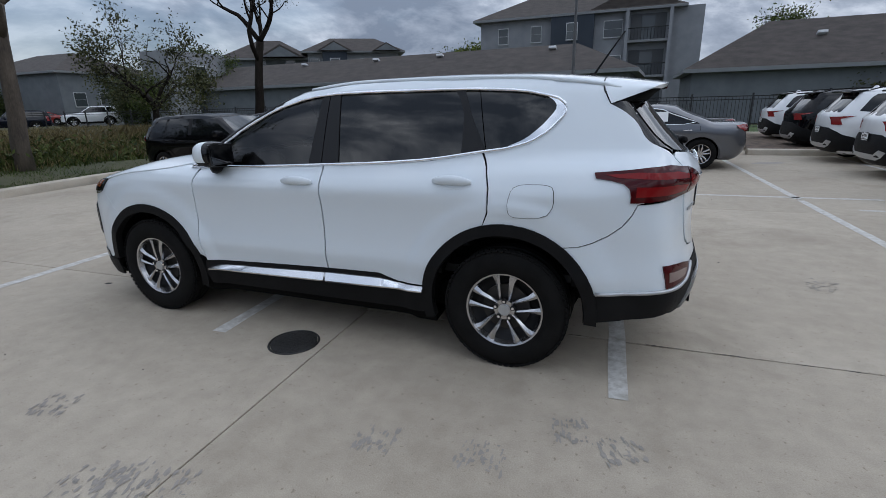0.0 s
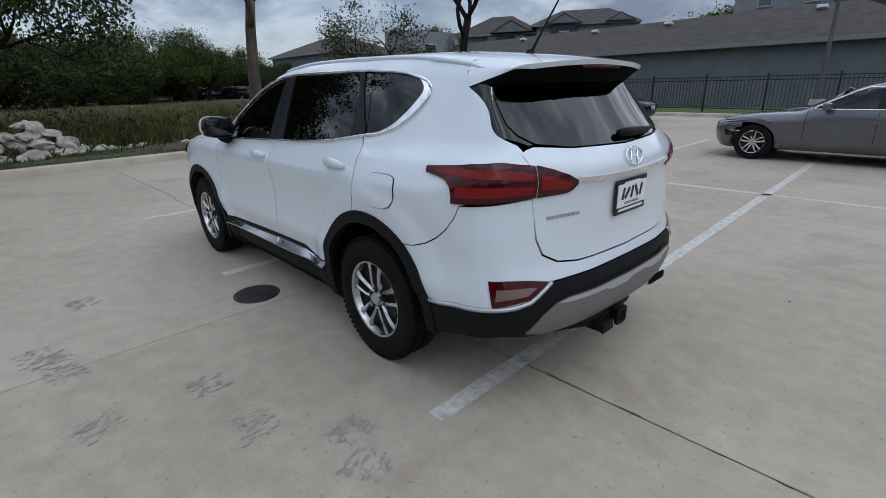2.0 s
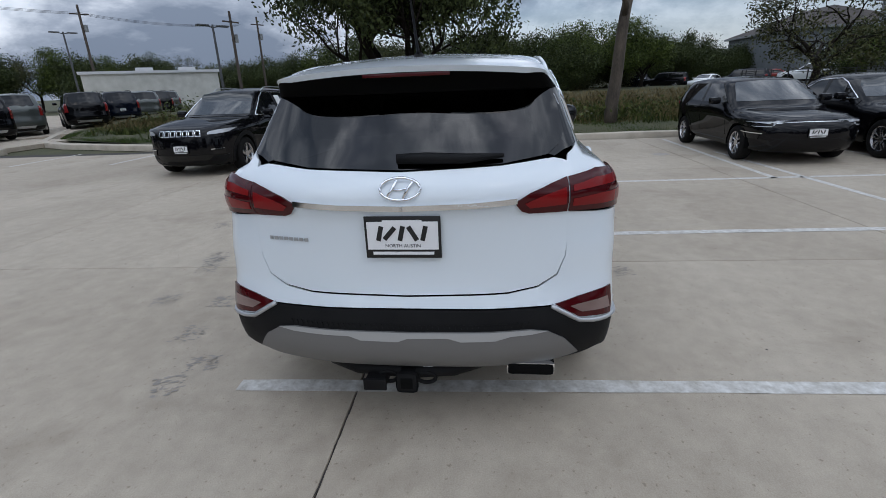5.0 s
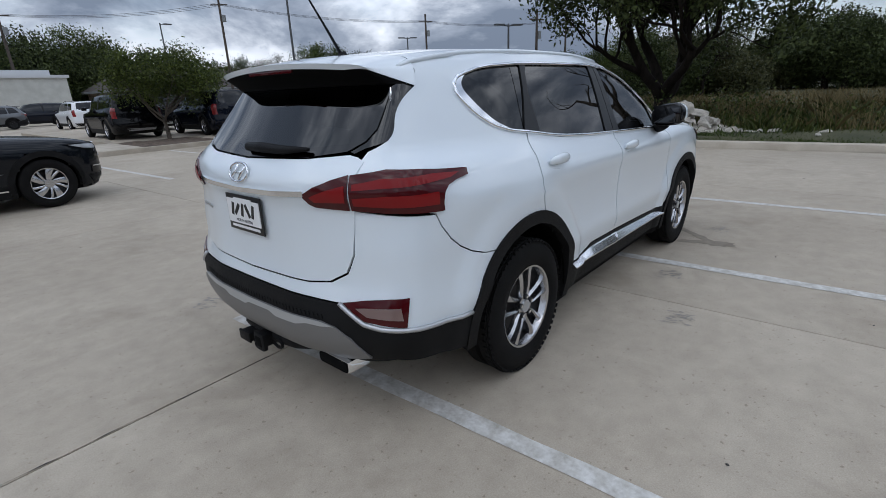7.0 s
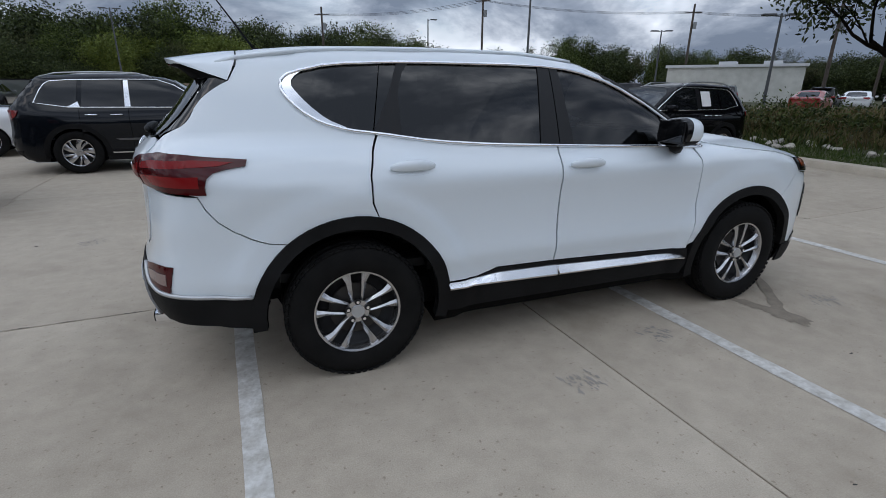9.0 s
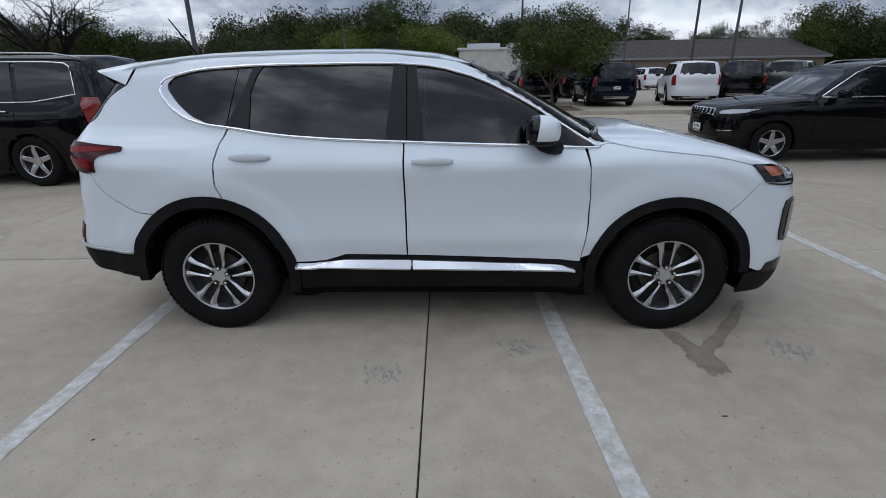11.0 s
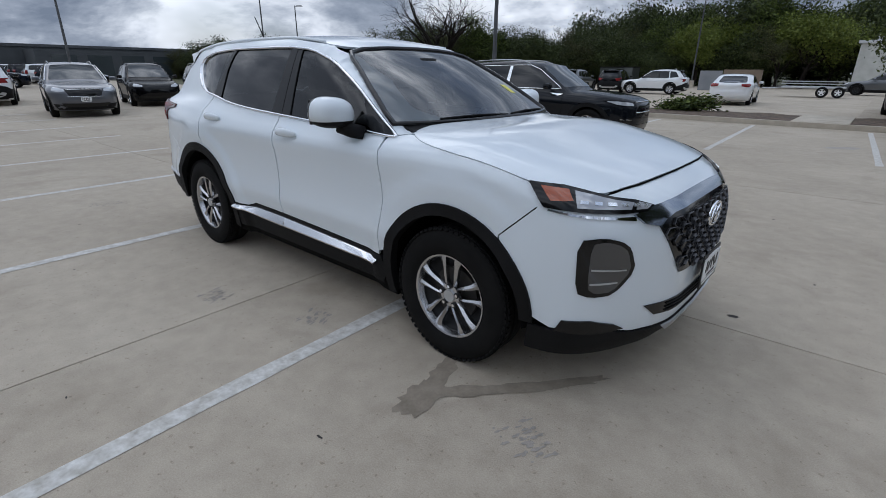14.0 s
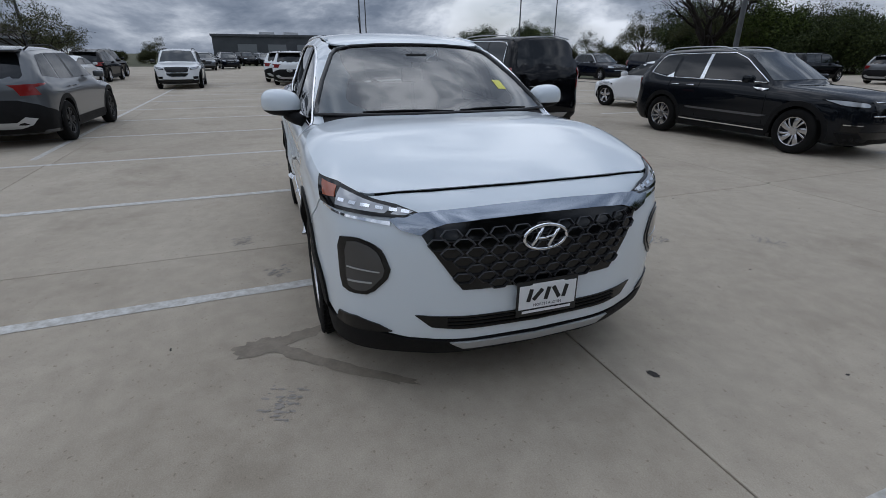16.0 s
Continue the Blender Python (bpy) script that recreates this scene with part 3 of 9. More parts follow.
# ---- the white SUV ----
HB = Body(
    plan=((-2.45, -2.2, -1.9, -1.4, -0.6, 0.3, 1.0, 1.4, 1.8, 2.1, 2.4), (0.885, 0.917, 0.935, 0.948, 0.935, 0.935, 0.938, 0.945, 0.937, 0.913, 0.84)),
    side=((0.15, 0.3, 0.45, 0.53, 0.58, 0.62, 0.68, 0.78, 0.9, 1.0, 1.05, 1.065, 1.15, 1.35), (-0.08, -0.055, -0.032, -0.022, -0.010, -0.008, -0.017, -0.021, -0.015, -0.004, 0.0, -0.005, -0.042, -0.125)),
    top=((-2.5, -1.6, -1.25, -0.9, -0.26, 0.85, 1.05, 1.33, 1.77, 2.04, 2.2, 2.4), (1.27, 1.26, 1.24, 1.205, 1.175, 1.15, 1.178, 1.178, 1.105, 1.03, 0.97, 0.86)),
    nose=((0.15, 0.22, 0.3, 0.4, 0.5, 0.62, 0.75, 0.85, 0.93, 0.98, 1.03, 1.25), (2.1, 2.24, 2.31, 2.335, 2.34, 2.342, 2.34, 2.325, 2.29, 2.25, 2.18, 1.75)),
    nose_plan=((0, 0.3, 0.46, 0.55, 0.65, 0.75, 0.84, 0.93), (0, 0.010, 0.042, 0.078, 0.122, 0.18, 0.27, 0.52)),
    tail=((0.15, 0.25, 0.34, 0.42, 0.52, 0.6, 0.68, 0.75, 0.9, 1.04, 1.11, 1.16, 1.24, 1.3, 1.6), (-2.1, -2.21, -2.32, -2.415, -2.438, -2.433, -2.413, -2.39, -2.378, -2.378, -2.40, -2.39, -2.31, -2.25, -2.0)),
    tail_plan=((0, 0.3, 0.5, 0.65, 0.75, 0.83, 0.88, 0.93), (0, 0.012, 0.05, 0.095, 0.145, 0.20, 0.27, 0.48)),
    tail_round=((0.3, 0.45, 0.6, 0.85, 1.0, 1.15, 1.3), (0.95, 0.87, 0.82, 0.82, 0.98, 1.05, 1.0)),
    cabin=((-2.3, -1.8, -1.3, -0.5, 0.3, 0.9, 1.2), (0.74, 0.80, 0.845, 0.862, 0.855, 0.83, 0.79)),
    lean=0.34,
    screen=((1.0, 1.13, 1.23, 1.38, 1.51, 1.6, 1.75), (1.30, 1.12, 0.96, 0.70, 0.45, 0.26, -0.1)),
    back=((1.0, 1.15, 1.2, 1.25, 1.4, 1.52, 1.6, 1.75), (-2.26, -2.30, -2.315, -2.29, -2.167, -2.072, -2.012, -1.90)),
    back_bow=0.128,
    roof=((-2.2, -1.81, -1.43, -0.92, -0.42, -0.06, 0.17, 0.42), (1.605, 1.652, 1.683, 1.695, 1.692, 1.665, 1.628, 1.552)),
    crown=0.035,
    k=0.05,
    arches=((-1.385, 0.372, 0.60, 0.675, 0.020), (1.385, 0.372, 0.575, 0.65, 0.020)),
)
hero = thing("suv", Matrix(), "pearl white mid-size SUV with black cladding, parked across the bay lines", "car")


def hs(x, z):
    return (HB.at_side(x), z)


def hr(y, z):
    return (HB.at_rear(y), z)


def hf(y, z):
    return (HB.at_front(y), z)


def hp(x, y, z):
    return (HB.at_point(x, y), z)


def front_poly(pts):
    return [hp(*p) for p in pts]


def side_poly(pts):
    return [hs(x, z) for x, z in pts]


AR, AF, CZ = (-1.385, 0.515), (1.385, 0.488), 0.372
V, Fc = HB.shell(0.022, 72, 18, 50)
V[:, 2] = np.where(V[:, 0] < -1.72, np.maximum(V[:, 2], 0.37), np.where(V[:, 0] > 1.75, np.maximum(V[:, 2], 0.25), V[:, 2]))
cen = np.array([V[list(q)].mean(0) for q in Fc])
keep = ~((cen[:, 2] > 1.13) & (cen[:, 2] < 1.655) & (cen[:, 0] > -2.3) & (cen[:, 0] < 1.05))
for ax in (AR[0], AF[0]):
    keep &= ~((np.hypot(cen[:, 0] - ax, cen[:, 2] - CZ) < 0.47) & (np.abs(cen[:, 1]) > 0.5))
mesh_object("body", V, [q for q, k in zip(Fc, keep) if k], M_SHELL, hero, label="dark inner body shell behind the panels")

G = 0.003
fender = [(0.868, 1.128), (0.98, 1.15), (1.05, 1.148), (1.13, 1.132), (1.25, 1.118), (1.4, 1.103), (1.54, 1.088), (1.68, 1.062), (1.80, 1.032), (1.85, 1.0), (1.885, 0.94), (1.85, 0.925), (1.69, 0.775)]
fender += arc(AF[0], CZ, AF[1], 52, 164) + [(0.862, 0.49), (0.888, 0.68), (0.893, 0.85), (0.878, 1.03)]
both("front_fender", HB, side_poly(fender), "wrap", M_WHITE, hero, inset=G)
fdoor = [(-0.185, 0.503), (-0.185, 1.175), (0.2, 1.158), (0.6, 1.143), (0.855, 1.128), (0.878, 1.03), (0.892, 0.85), (0.887, 0.68), (0.86, 0.465), (0.70, 0.470), (0.3, 0.487)]
both("front_door", HB, side_poly(fdoor), "wrap", M_WHITE, hero, inset=G)
rdoor = [(-0.57, 0.508), (-0.189, 0.503), (-0.189, 1.175), (-0.6, 1.193), (-0.9, 1.216), (-1.22, 1.262), (-1.258, 1.19), (-1.287, 1.08), (-1.288, 0.95), (-1.262, 0.875)]
rdoor += arc(AR[0], CZ, AR[1], 74, 10.5) + [(-0.70, 0.466), (-0.62, 0.49)]
both("rear_door", HB, side_poly(rdoor), "wrap", M_WHITE, hero, inset=G)
quarter = [(-1.225, 1.268), (-1.36, 1.286), (-1.49, 1.322), (-1.585, 1.38), (-1.655, 1.455), (-1.668, 1.49), (-1.655, 1.52), (-1.615, 1.55), (-1.42, 1.593), (-1.05, 1.612), (-0.28, 1.612), (0.0, 1.59), (0.26, 1.517), (0.52, 1.388), (0.76, 1.238), (0.925, 1.14)]
quarter += [(1.02, 1.15), (0.83, 1.262), (0.575, 1.415), (0.31, 1.545), (0.1, 1.622), (-0.3, 1.666), (-1.0, 1.676), (-1.6, 1.656)]
PILLAR = [(-1.838, 0.575, 1.625), (-1.839, 0.613, 1.581), (-1.886, 0.643, 1.513), (-1.969, 0.655, 1.463), (-2.04, 0.678, 1.388), (-2.11, 0.702, 1.31)]
PILLAR_U = front_poly(PILLAR)
qp = side_poly(quarter) + PILLAR_U + [hr(0.70, 1.27), hr(0.668, 1.22), hr(0.668, 1.1)]
qp += side_poly([(-2.06, 1.02), (-2.035, 0.965), (-1.99, 0.905), (-1.93, 0.855), (-1.86, 0.815), (-1.78, 0.787)]) + side_poly(arc(AR[0], CZ, AR[1], 128, 76)) + side_poly([(-1.292, 0.95), (-1.291, 1.08), (-1.262, 1.19)])
both("quarter_panel", HB, qp, "wrap", M_WHITE, hero, inset=G)

roof = [(0.24, 0.0), (0.225, 0.3), (0.19, 0.48), (0.155, 0.555), (0.09, 0.603), (-1.0, 0.612), (-1.6, 0.597), (-1.834, 0.58), (-1.836, 0.5), (-1.836, 0.0)]
roof += [(x, -y) for x, y in roof[-2:0:-1]]
panel("roof", HB, roof, "top", M_WHITE, hero, off=0.004, h=0.05)
fe = np.array(side_poly([(1.13, 1.132), (1.25, 1.118), (1.4, 1.103), (1.54, 1.088), (1.68, 1.062), (1.79, 1.036)]))
fe = HB.wrap(fe[:, 0], fe[:, 1] - 0.004)
hood = [(1.075, 0.0), (1.04, 0.4), (0.985, 0.6), (0.985, 0.72), (1.03, 0.80)] + [(float(p[0]), float(p[1])) for p in fe] + [(1.86, 0.862), (1.93, 0.838), (2.02, 0.772), (2.075, 0.70), (2.115, 0.45), (2.125, 0.0)]
hood += [(x, -y) for x, y in hood[-2:0:-1]]
panel("hood", HB, hood, "top", M_WHITE, hero, off=0.007, h=0.045, rounds=1)
hg = np.array([(2.075, 0.69), (2.10, 0.57), (2.117, 0.45), (2.124, 0.25), (2.127, 0.0), (2.124, -0.25), (2.117, -0.45), (2.10, -0.57), (2.075, -0.69)])
p3 = HB.from_top(hg[:, 0], hg[:, 1])
tube("hood_gap", p3 + HB.gradient(p3) * 0.001, 0.0045, M_SHELL, hero)

fb = [hs(1.85, 0.925), hs(1.69, 0.775)] + side_poly(arc(AF[0], CZ, AF[1], 51, 5)) + [hs(1.95, 0.38), hf(0.74, 0.388), hf(0.6, 0.352), hf(0.4, 0.342), hf(0, 0.338)]
fbt = [hf(0, 1.012), hf(0.3, 1.012), hf(0.48, 1.008), hf(0.6, 1.0), hf(0.72, 0.99), hs(1.88, 0.97)]
L2 = 2 * HB.L
fb_full = fb + [(L2 - u, z) for u, z in fb[-2::-1]] + [(L2 - u, z) for u, z in fbt[::-1]] + fbt[1:]
panel("front_bumper", HB, fb_full, "wrap", M_WHITE, hero, off=-0.002, inset=G, h=0.04)
val = [hs(1.855, 0.378), hs(1.95, 0.375), hf(0.74, 0.383), hf(0.6, 0.347), hf(0.4, 0.337), hf(0, 0.332)]
vlo = [hf(0, 0.235), hf(0.6, 0.245), hf(0.75, 0.25), hs(1.84, 0.245)]
val_full = val + [(L2 - u, z) for u, z in val[-2::-1]] + [(L2 - u, z) for u, z in vlo[::-1]] + vlo[1:]
panel("front_valance", HB, val_full, "wrap", M_CLAD, hero, off=0.006, h=0.04)
lip = [hf(0.42, 0.335), hf(0, 0.325), hf(-0.42, 0.335), hf(-0.36, 0.295), hf(0, 0.285), hf(0.36, 0.295)]
panel("skid_plate", HB, lip, "wrap", M_SATIN, hero, off=0.016)

# lamps at the front, right and left
hl = front_poly([(1.80, 0.88, 1.03), (1.93, 0.835, 1.018), (2.02, 0.772, 0.996), (2.10, 0.70, 0.972), (2.153, 0.615, 0.957), (2.206, 0.535, 0.931), (2.20, 0.585, 0.912), (2.15, 0.69, 0.913), (2.0, 0.845, 0.926), (1.885, 0.89, 0.934)])
hl_a = front_poly([(1.85, 0.862, 1.016), (1.95, 0.825, 1.003), (1.985, 0.838, 0.966), (1.905, 0.875, 0.962)])
hl_b = front_poly([(1.97, 0.81, 0.998), (2.03, 0.765, 0.983), (2.10, 0.70, 0.961), (2.145, 0.63, 0.948), (2.15, 0.665, 0.925), (2.0, 0.835, 0.940)])
hl_c = front_poly([(2.155, 0.61, 0.948), (2.197, 0.552, 0.933), (2.19, 0.585, 0.920), (2.165, 0.635, 0.923)])
for mir in (False, True):
    lamp = panel("headlamp", HB, hl, "wrap", M_PIANO, hero, off=0.012, h=0.02, mirror=mir, label="slim black-framed headlamp")
    panel("turn_reflector", HB, hl_a, "wrap", M_AMBER, lamp, off=0.015, depth=0.004, h=0.02, mirror=mir, label="orange side reflector")
    panel("lamp_lens", HB, hl_b, "wrap", M_CLEAR, lamp, off=0.015, depth=0.004, h=0.02, mirror=mir, label="clear lens over chrome reflectors")
    panel("lamp_lens", HB, hl_c, "wrap", M_CLEAR, lamp, off=0.015, depth=0.004, h=0.02, mirror=mir, label="clear lens over chrome reflectors")
    for k in range(6):
        t = k / 5
        x, y, z = 2.0 + 0.17 * t, 0.815 - 0.225 * t, 0.958 - 0.026 * t
        panel("reflector", HB, front_poly([(x, y, z + 0.008), (x + 0.022, y - 0.026, z + 0.005), (x + 0.024, y - 0.024, z - 0.006), (x, y, z - 0.003)]), "wrap", M_LAMPLIT, lamp, off=0.018, depth=0.003, h=0.02, mirror=mir)
    fr = front_poly([(2.035, 0.855, 0.81), (2.118, 0.787, 0.825), (2.172, 0.721, 0.805), (2.196, 0.688, 0.772), (2.212, 0.655, 0.672), (2.165, 0.745, 0.566), (2.10, 0.815, 0.556), (2.045, 0.855, 0.575)])
    fog = panel("fog_lamp_housing", HB, fr, "wrap", M_PIANO, hero, off=0.005, rounds=1, h=0.03, mirror=mir, label="black-framed lower headlamp")
    fl = front_poly([(2.075, 0.825, 0.797), (2.122, 0.782, 0.808), (2.165, 0.728, 0.790), (2.187, 0.70, 0.762), (2.202, 0.675, 0.675), (2.158, 0.75, 0.584), (2.108, 0.806, 0.576), (2.08, 0.825, 0.60)])
    panel("lens", HB, fl, "wrap", M_SMOKE, fog, off=0.009, depth=0.005, rounds=1, h=0.03, mirror=mir, label="smoked clear lens")
    panel("bulb_shelf", HB, front_poly([(2.085, 0.82, 0.69), (2.185, 0.70, 0.682), (2.185, 0.70, 0.677), (2.085, 0.82, 0.683)]), "wrap", M_SATIN, fog, off=0.012, depth=0.004, h=0.03, mirror=mir)
    panel("bulb_shelf", HB, front_poly([(2.09, 0.82, 0.625), (2.17, 0.73, 0.63), (2.17, 0.73, 0.623), (2.09, 0.82, 0.617)]), "wrap", M_SATIN, fog, off=0.012, depth=0.004, h=0.03, mirror=mir)
    panel("bumper_corner", HB, [hs(2.0, 0.43), hf(0.80, 0.44), hf(0.71, 0.415), hf(0.66, 0.385), hf(0.74, 0.375), hs(1.97, 0.37)], "wrap", M_PIANO, hero, off=0.006, h=0.03, mirror=mir)
    panel("chrome_strip", HB, front_poly([(1.90, 0.885, 0.928), (2.0, 0.848, 0.916), (2.13, 0.72, 0.903), (2.18, 0.65, 0.898), (2.18, 0.65, 0.882), (2.13, 0.72, 0.892), (2.0, 0.848, 0.907), (1.90, 0.885, 0.921)]), "wrap", M_CHROME, hero, off=0.005, h=0.03, mirror=mir)

M_WING = principled("brushed_silver_band", (0.33, 0.36, 0.41), 0.14, 1.0)
wing = front_poly([(2.175, 0.655, 0.905), (2.206, 0.54, 0.930), (2.227, 0.45, 0.936), (2.24, 0.2, 0.941)]) + [hf(0, 0.942)]
wlo = [hf(0, 0.902)] + front_poly([(2.285, 0.283, 0.899), (2.27, 0.43, 0.891), (2.255, 0.50, 0.872), (2.25, 0.535, 0.846), (2.21, 0.612, 0.866)])
w_full = wing + [(L2 - u, z) for u, z in wing[-2::-1]] + [(L2 - u, z) for u, z in wlo[::-1]] + wlo[1:]
panel("grille_wing", HB, w_full, "wrap", M_WING, hero, off=0.012, h=0.03, label="brushed silver band above the grille")
gr = front_poly([(2.25, 0.533, 0.848), (2.255, 0.50, 0.873), (2.27, 0.43, 0.892), (2.285, 0.283, 0.900)]) + [hf(0, 0.902)]
gl = [hf(0, 0.598)] + front_poly([(2.33, 0.3, 0.600), (2.318, 0.375, 0.603)])
gr = gr + [(L2 - u, z) for u, z in gr[-2::-1]] + [(L2 - u, z) for u, z in gl[::-1]] + gl[1:]
grille = panel("grille", HB, gr, "wrap", M_PIANO, hero, off=0.003, h=0.04, label="black grille with hexagonal mesh")
gp = np.array(gr)
cells_v, cells_f = [], []
for row in range(8):
    for col in range(-6, 7):
        cy, cz = (col + 0.5 * (row % 2)) * 0.105, 0.622 + row * 0.0372
        cu = HB.L - cy
        ring = []
        for rr, o in ((1.01, 0.004), (1.0, 0.013), (0.90, 0.015), (0.80, 0.002)):
            q = [(cu + rr * 0.0485 * sx, cz + rr * 0.029 * sz) for sx, sz in ((1, 0.0), (0.55, 0.85), (-0.55, 0.85), (-1, 0.0), (-0.55, -0.85), (0.55, -0.85))]
            ring.append((q, o))
        c4 = np.array(ring[0][0])
        if not inside_poly(cu + (c4[:, 0] - cu) * 0.86, cz + (c4[:, 1] - cz) * 0.86, gp).all():
            continue
        base = sum(len(a) for a in cells_v)
        for q, o in ring:
            q = np.array(q)
            p = HB.wrap(q[:, 0], q[:, 1])
            cells_v.append(p + HB.gradient(p) * o)
        for a in range(3):
            for k in range(6):
                j = (k + 1) % 6
                cells_f.append((base + a * 6 + k, base + a * 6 + j, base + (a + 1) * 6 + j, base + (a + 1) * 6 + k))
mesh_object("grille_mesh", np.concatenate(cells_v), cells_f, principled("dark_chrome_mesh", (0.085, 0.085, 0.09), 0.3, 0.9), grille, smooth=False, label="dark chrome hexagonal mesh")
lg = [hf(0.565, 0.476), hf(0.42, 0.472), hf(0, 0.464), hf(-0.42, 0.472), hf(-0.565, 0.476), hf(-0.50, 0.418), hf(-0.38, 0.405), hf(0, 0.398), hf(0.38, 0.405), hf(0.50, 0.418)]
panel("lower_grille", HB, lg, "wrap", M_PIANO, hero, off=0.004, h=0.035)
for zz in (0.42, 0.438, 0.456):
    panel("grille_bar", HB, [hf(0.43, zz + 0.006), hf(0, zz - 0.004), hf(-0.43, zz + 0.006), hf(-0.43, zz), hf(0, zz - 0.010), hf(0.43, zz)], "wrap", M_CLAD, hero, off=0.010, depth=0.008, h=0.06)

# sills, arches
sill = [(-0.89, 0.46), (-0.70, 0.463), (-0.57, 0.505), (-0.19, 0.50), (0.7, 0.468), (0.87, 0.462), (0.90, 0.36), (0.86, 0.28), (-0.86, 0.28), (-0.90, 0.36)]
both("sill", HB, side_poly(sill), "wrap", M_CLAD, hero, off=0.003)
M_STRIP = principled("bright_satin_chrome", (0.80, 0.81, 0.83), 0.2, 1.0)


def sill_strip(x0, x1, top, low, s):
    """A bright strip along the sill whose face leans out towards its foot."""
    xs = np.linspace(x0, x1, 15)
    zt, zl = np.interp(xs, *top), np.interp(xs, *low)
    u = np.array([HB.at_side(x) for x in xs])
    rows = []
    for z, o in ((zt, 0.004), (zt - 0.004, 0.012), (zl + 0.010, 0.040), (zl, 0.038), (zl - 0.004, 0.006)):
        p = HB.wrap(u, z)
        rows.append(p + np.array([[0, 1, 0]]) * o)
    V = np.concatenate(rows) * np.array([[1, s, 1]])
    n = len(xs)
    F = [(k * n + i, k * n + i + 1, (k + 1) * n + i + 1, (k + 1) * n + i) for k in range(4) for i in range(n - 1)]
    F += [tuple(k * n for k in range(5)), tuple(k * n + n - 1 for k in range(4, -1, -1))]
    mesh_object("sill_strip", V, F, M_STRIP, hero, sharp=25, label="bright silver side strip")


for s in (1, -1):
    sill_strip(-0.155, 0.83, ((-0.155, 0.6, 0.80, 0.83), (0.474, 0.446, 0.436, 0.42)), ((-0.155, 0.6, 0.83), (0.414, 0.402, 0.402)), s)
    q = HB.wrap(np.array([hs(-0.1615, 0.445)[0]]), np.array([0.445]))[0]
    bm = bmesh.new()
    add_cyl(bm, 0.018, 0.006, 0.02, pose(q[0], s * (q[1] + 0.022), 0.446, -90 * s, 0, 0) @ Matrix.Diagonal((0.55, 2.0, 1, 1)), 4)
    part("strip_clip", bm, M_STRIP, hero, "bright clip where the side strips meet", smooth=False)
    sill_strip(-0.88, -0.168, ((-0.88, -0.70, -0.57, -0.168), (0.458, 0.458, 0.480, 0.476)), ((-0.88, -0.168), (0.428, 0.412)), s)
for ax, ro, ri, a0, a1 in ((AR[0], AR[1] + 0.004, 0.452, -14, 184), (AF[0], AF[1] + 0.004, 0.43, 2, 196)):
    ring = arc(ax, CZ, ro, a0, a1, 30) + arc(ax, CZ, ri, a1, a0, 30)
    both("wheel_arch", HB, side_poly(ring), "wrap", M_CLAD, hero, off=0.010, depth=0.05, h=0.03, label="black plastic arch cladding")
    for s in (1, -1):
        prof = [(0.445, 0.915), (0.46, 0.88), (0.47, 0.55)]
        lv, lf = [], []
        aa = np.linspace(radians(-4), radians(183), 28)
        for a in aa:
            for r, y in prof:
                lv.append((ax + r * math.cos(a), s * y, CZ + r * math.sin(a)))
        for i in range(27):
            for k in range(2):
                lf.append((i * 3 + k, i * 3 + k + 1, (i + 1) * 3 + k + 1, (i + 1) * 3 + k))
        b0 = len(lv)
        for a in aa:
            lv.append((ax + 0.47 * math.cos(a), s * 0.56, CZ + 0.47 * math.sin(a)))
        lv.append((ax, s * 0.56, CZ))
        for i in range(27):
            lf.append((b0 + i, b0 + i + 1, b0 + 28))
        mesh_object("wheel_well", lv, lf, M_SHELL, hero)
box_part("underbody", (3.5, 1.5, 0.18), pose(0, 0, 0.36), M_SHELL, hero, 0.03)

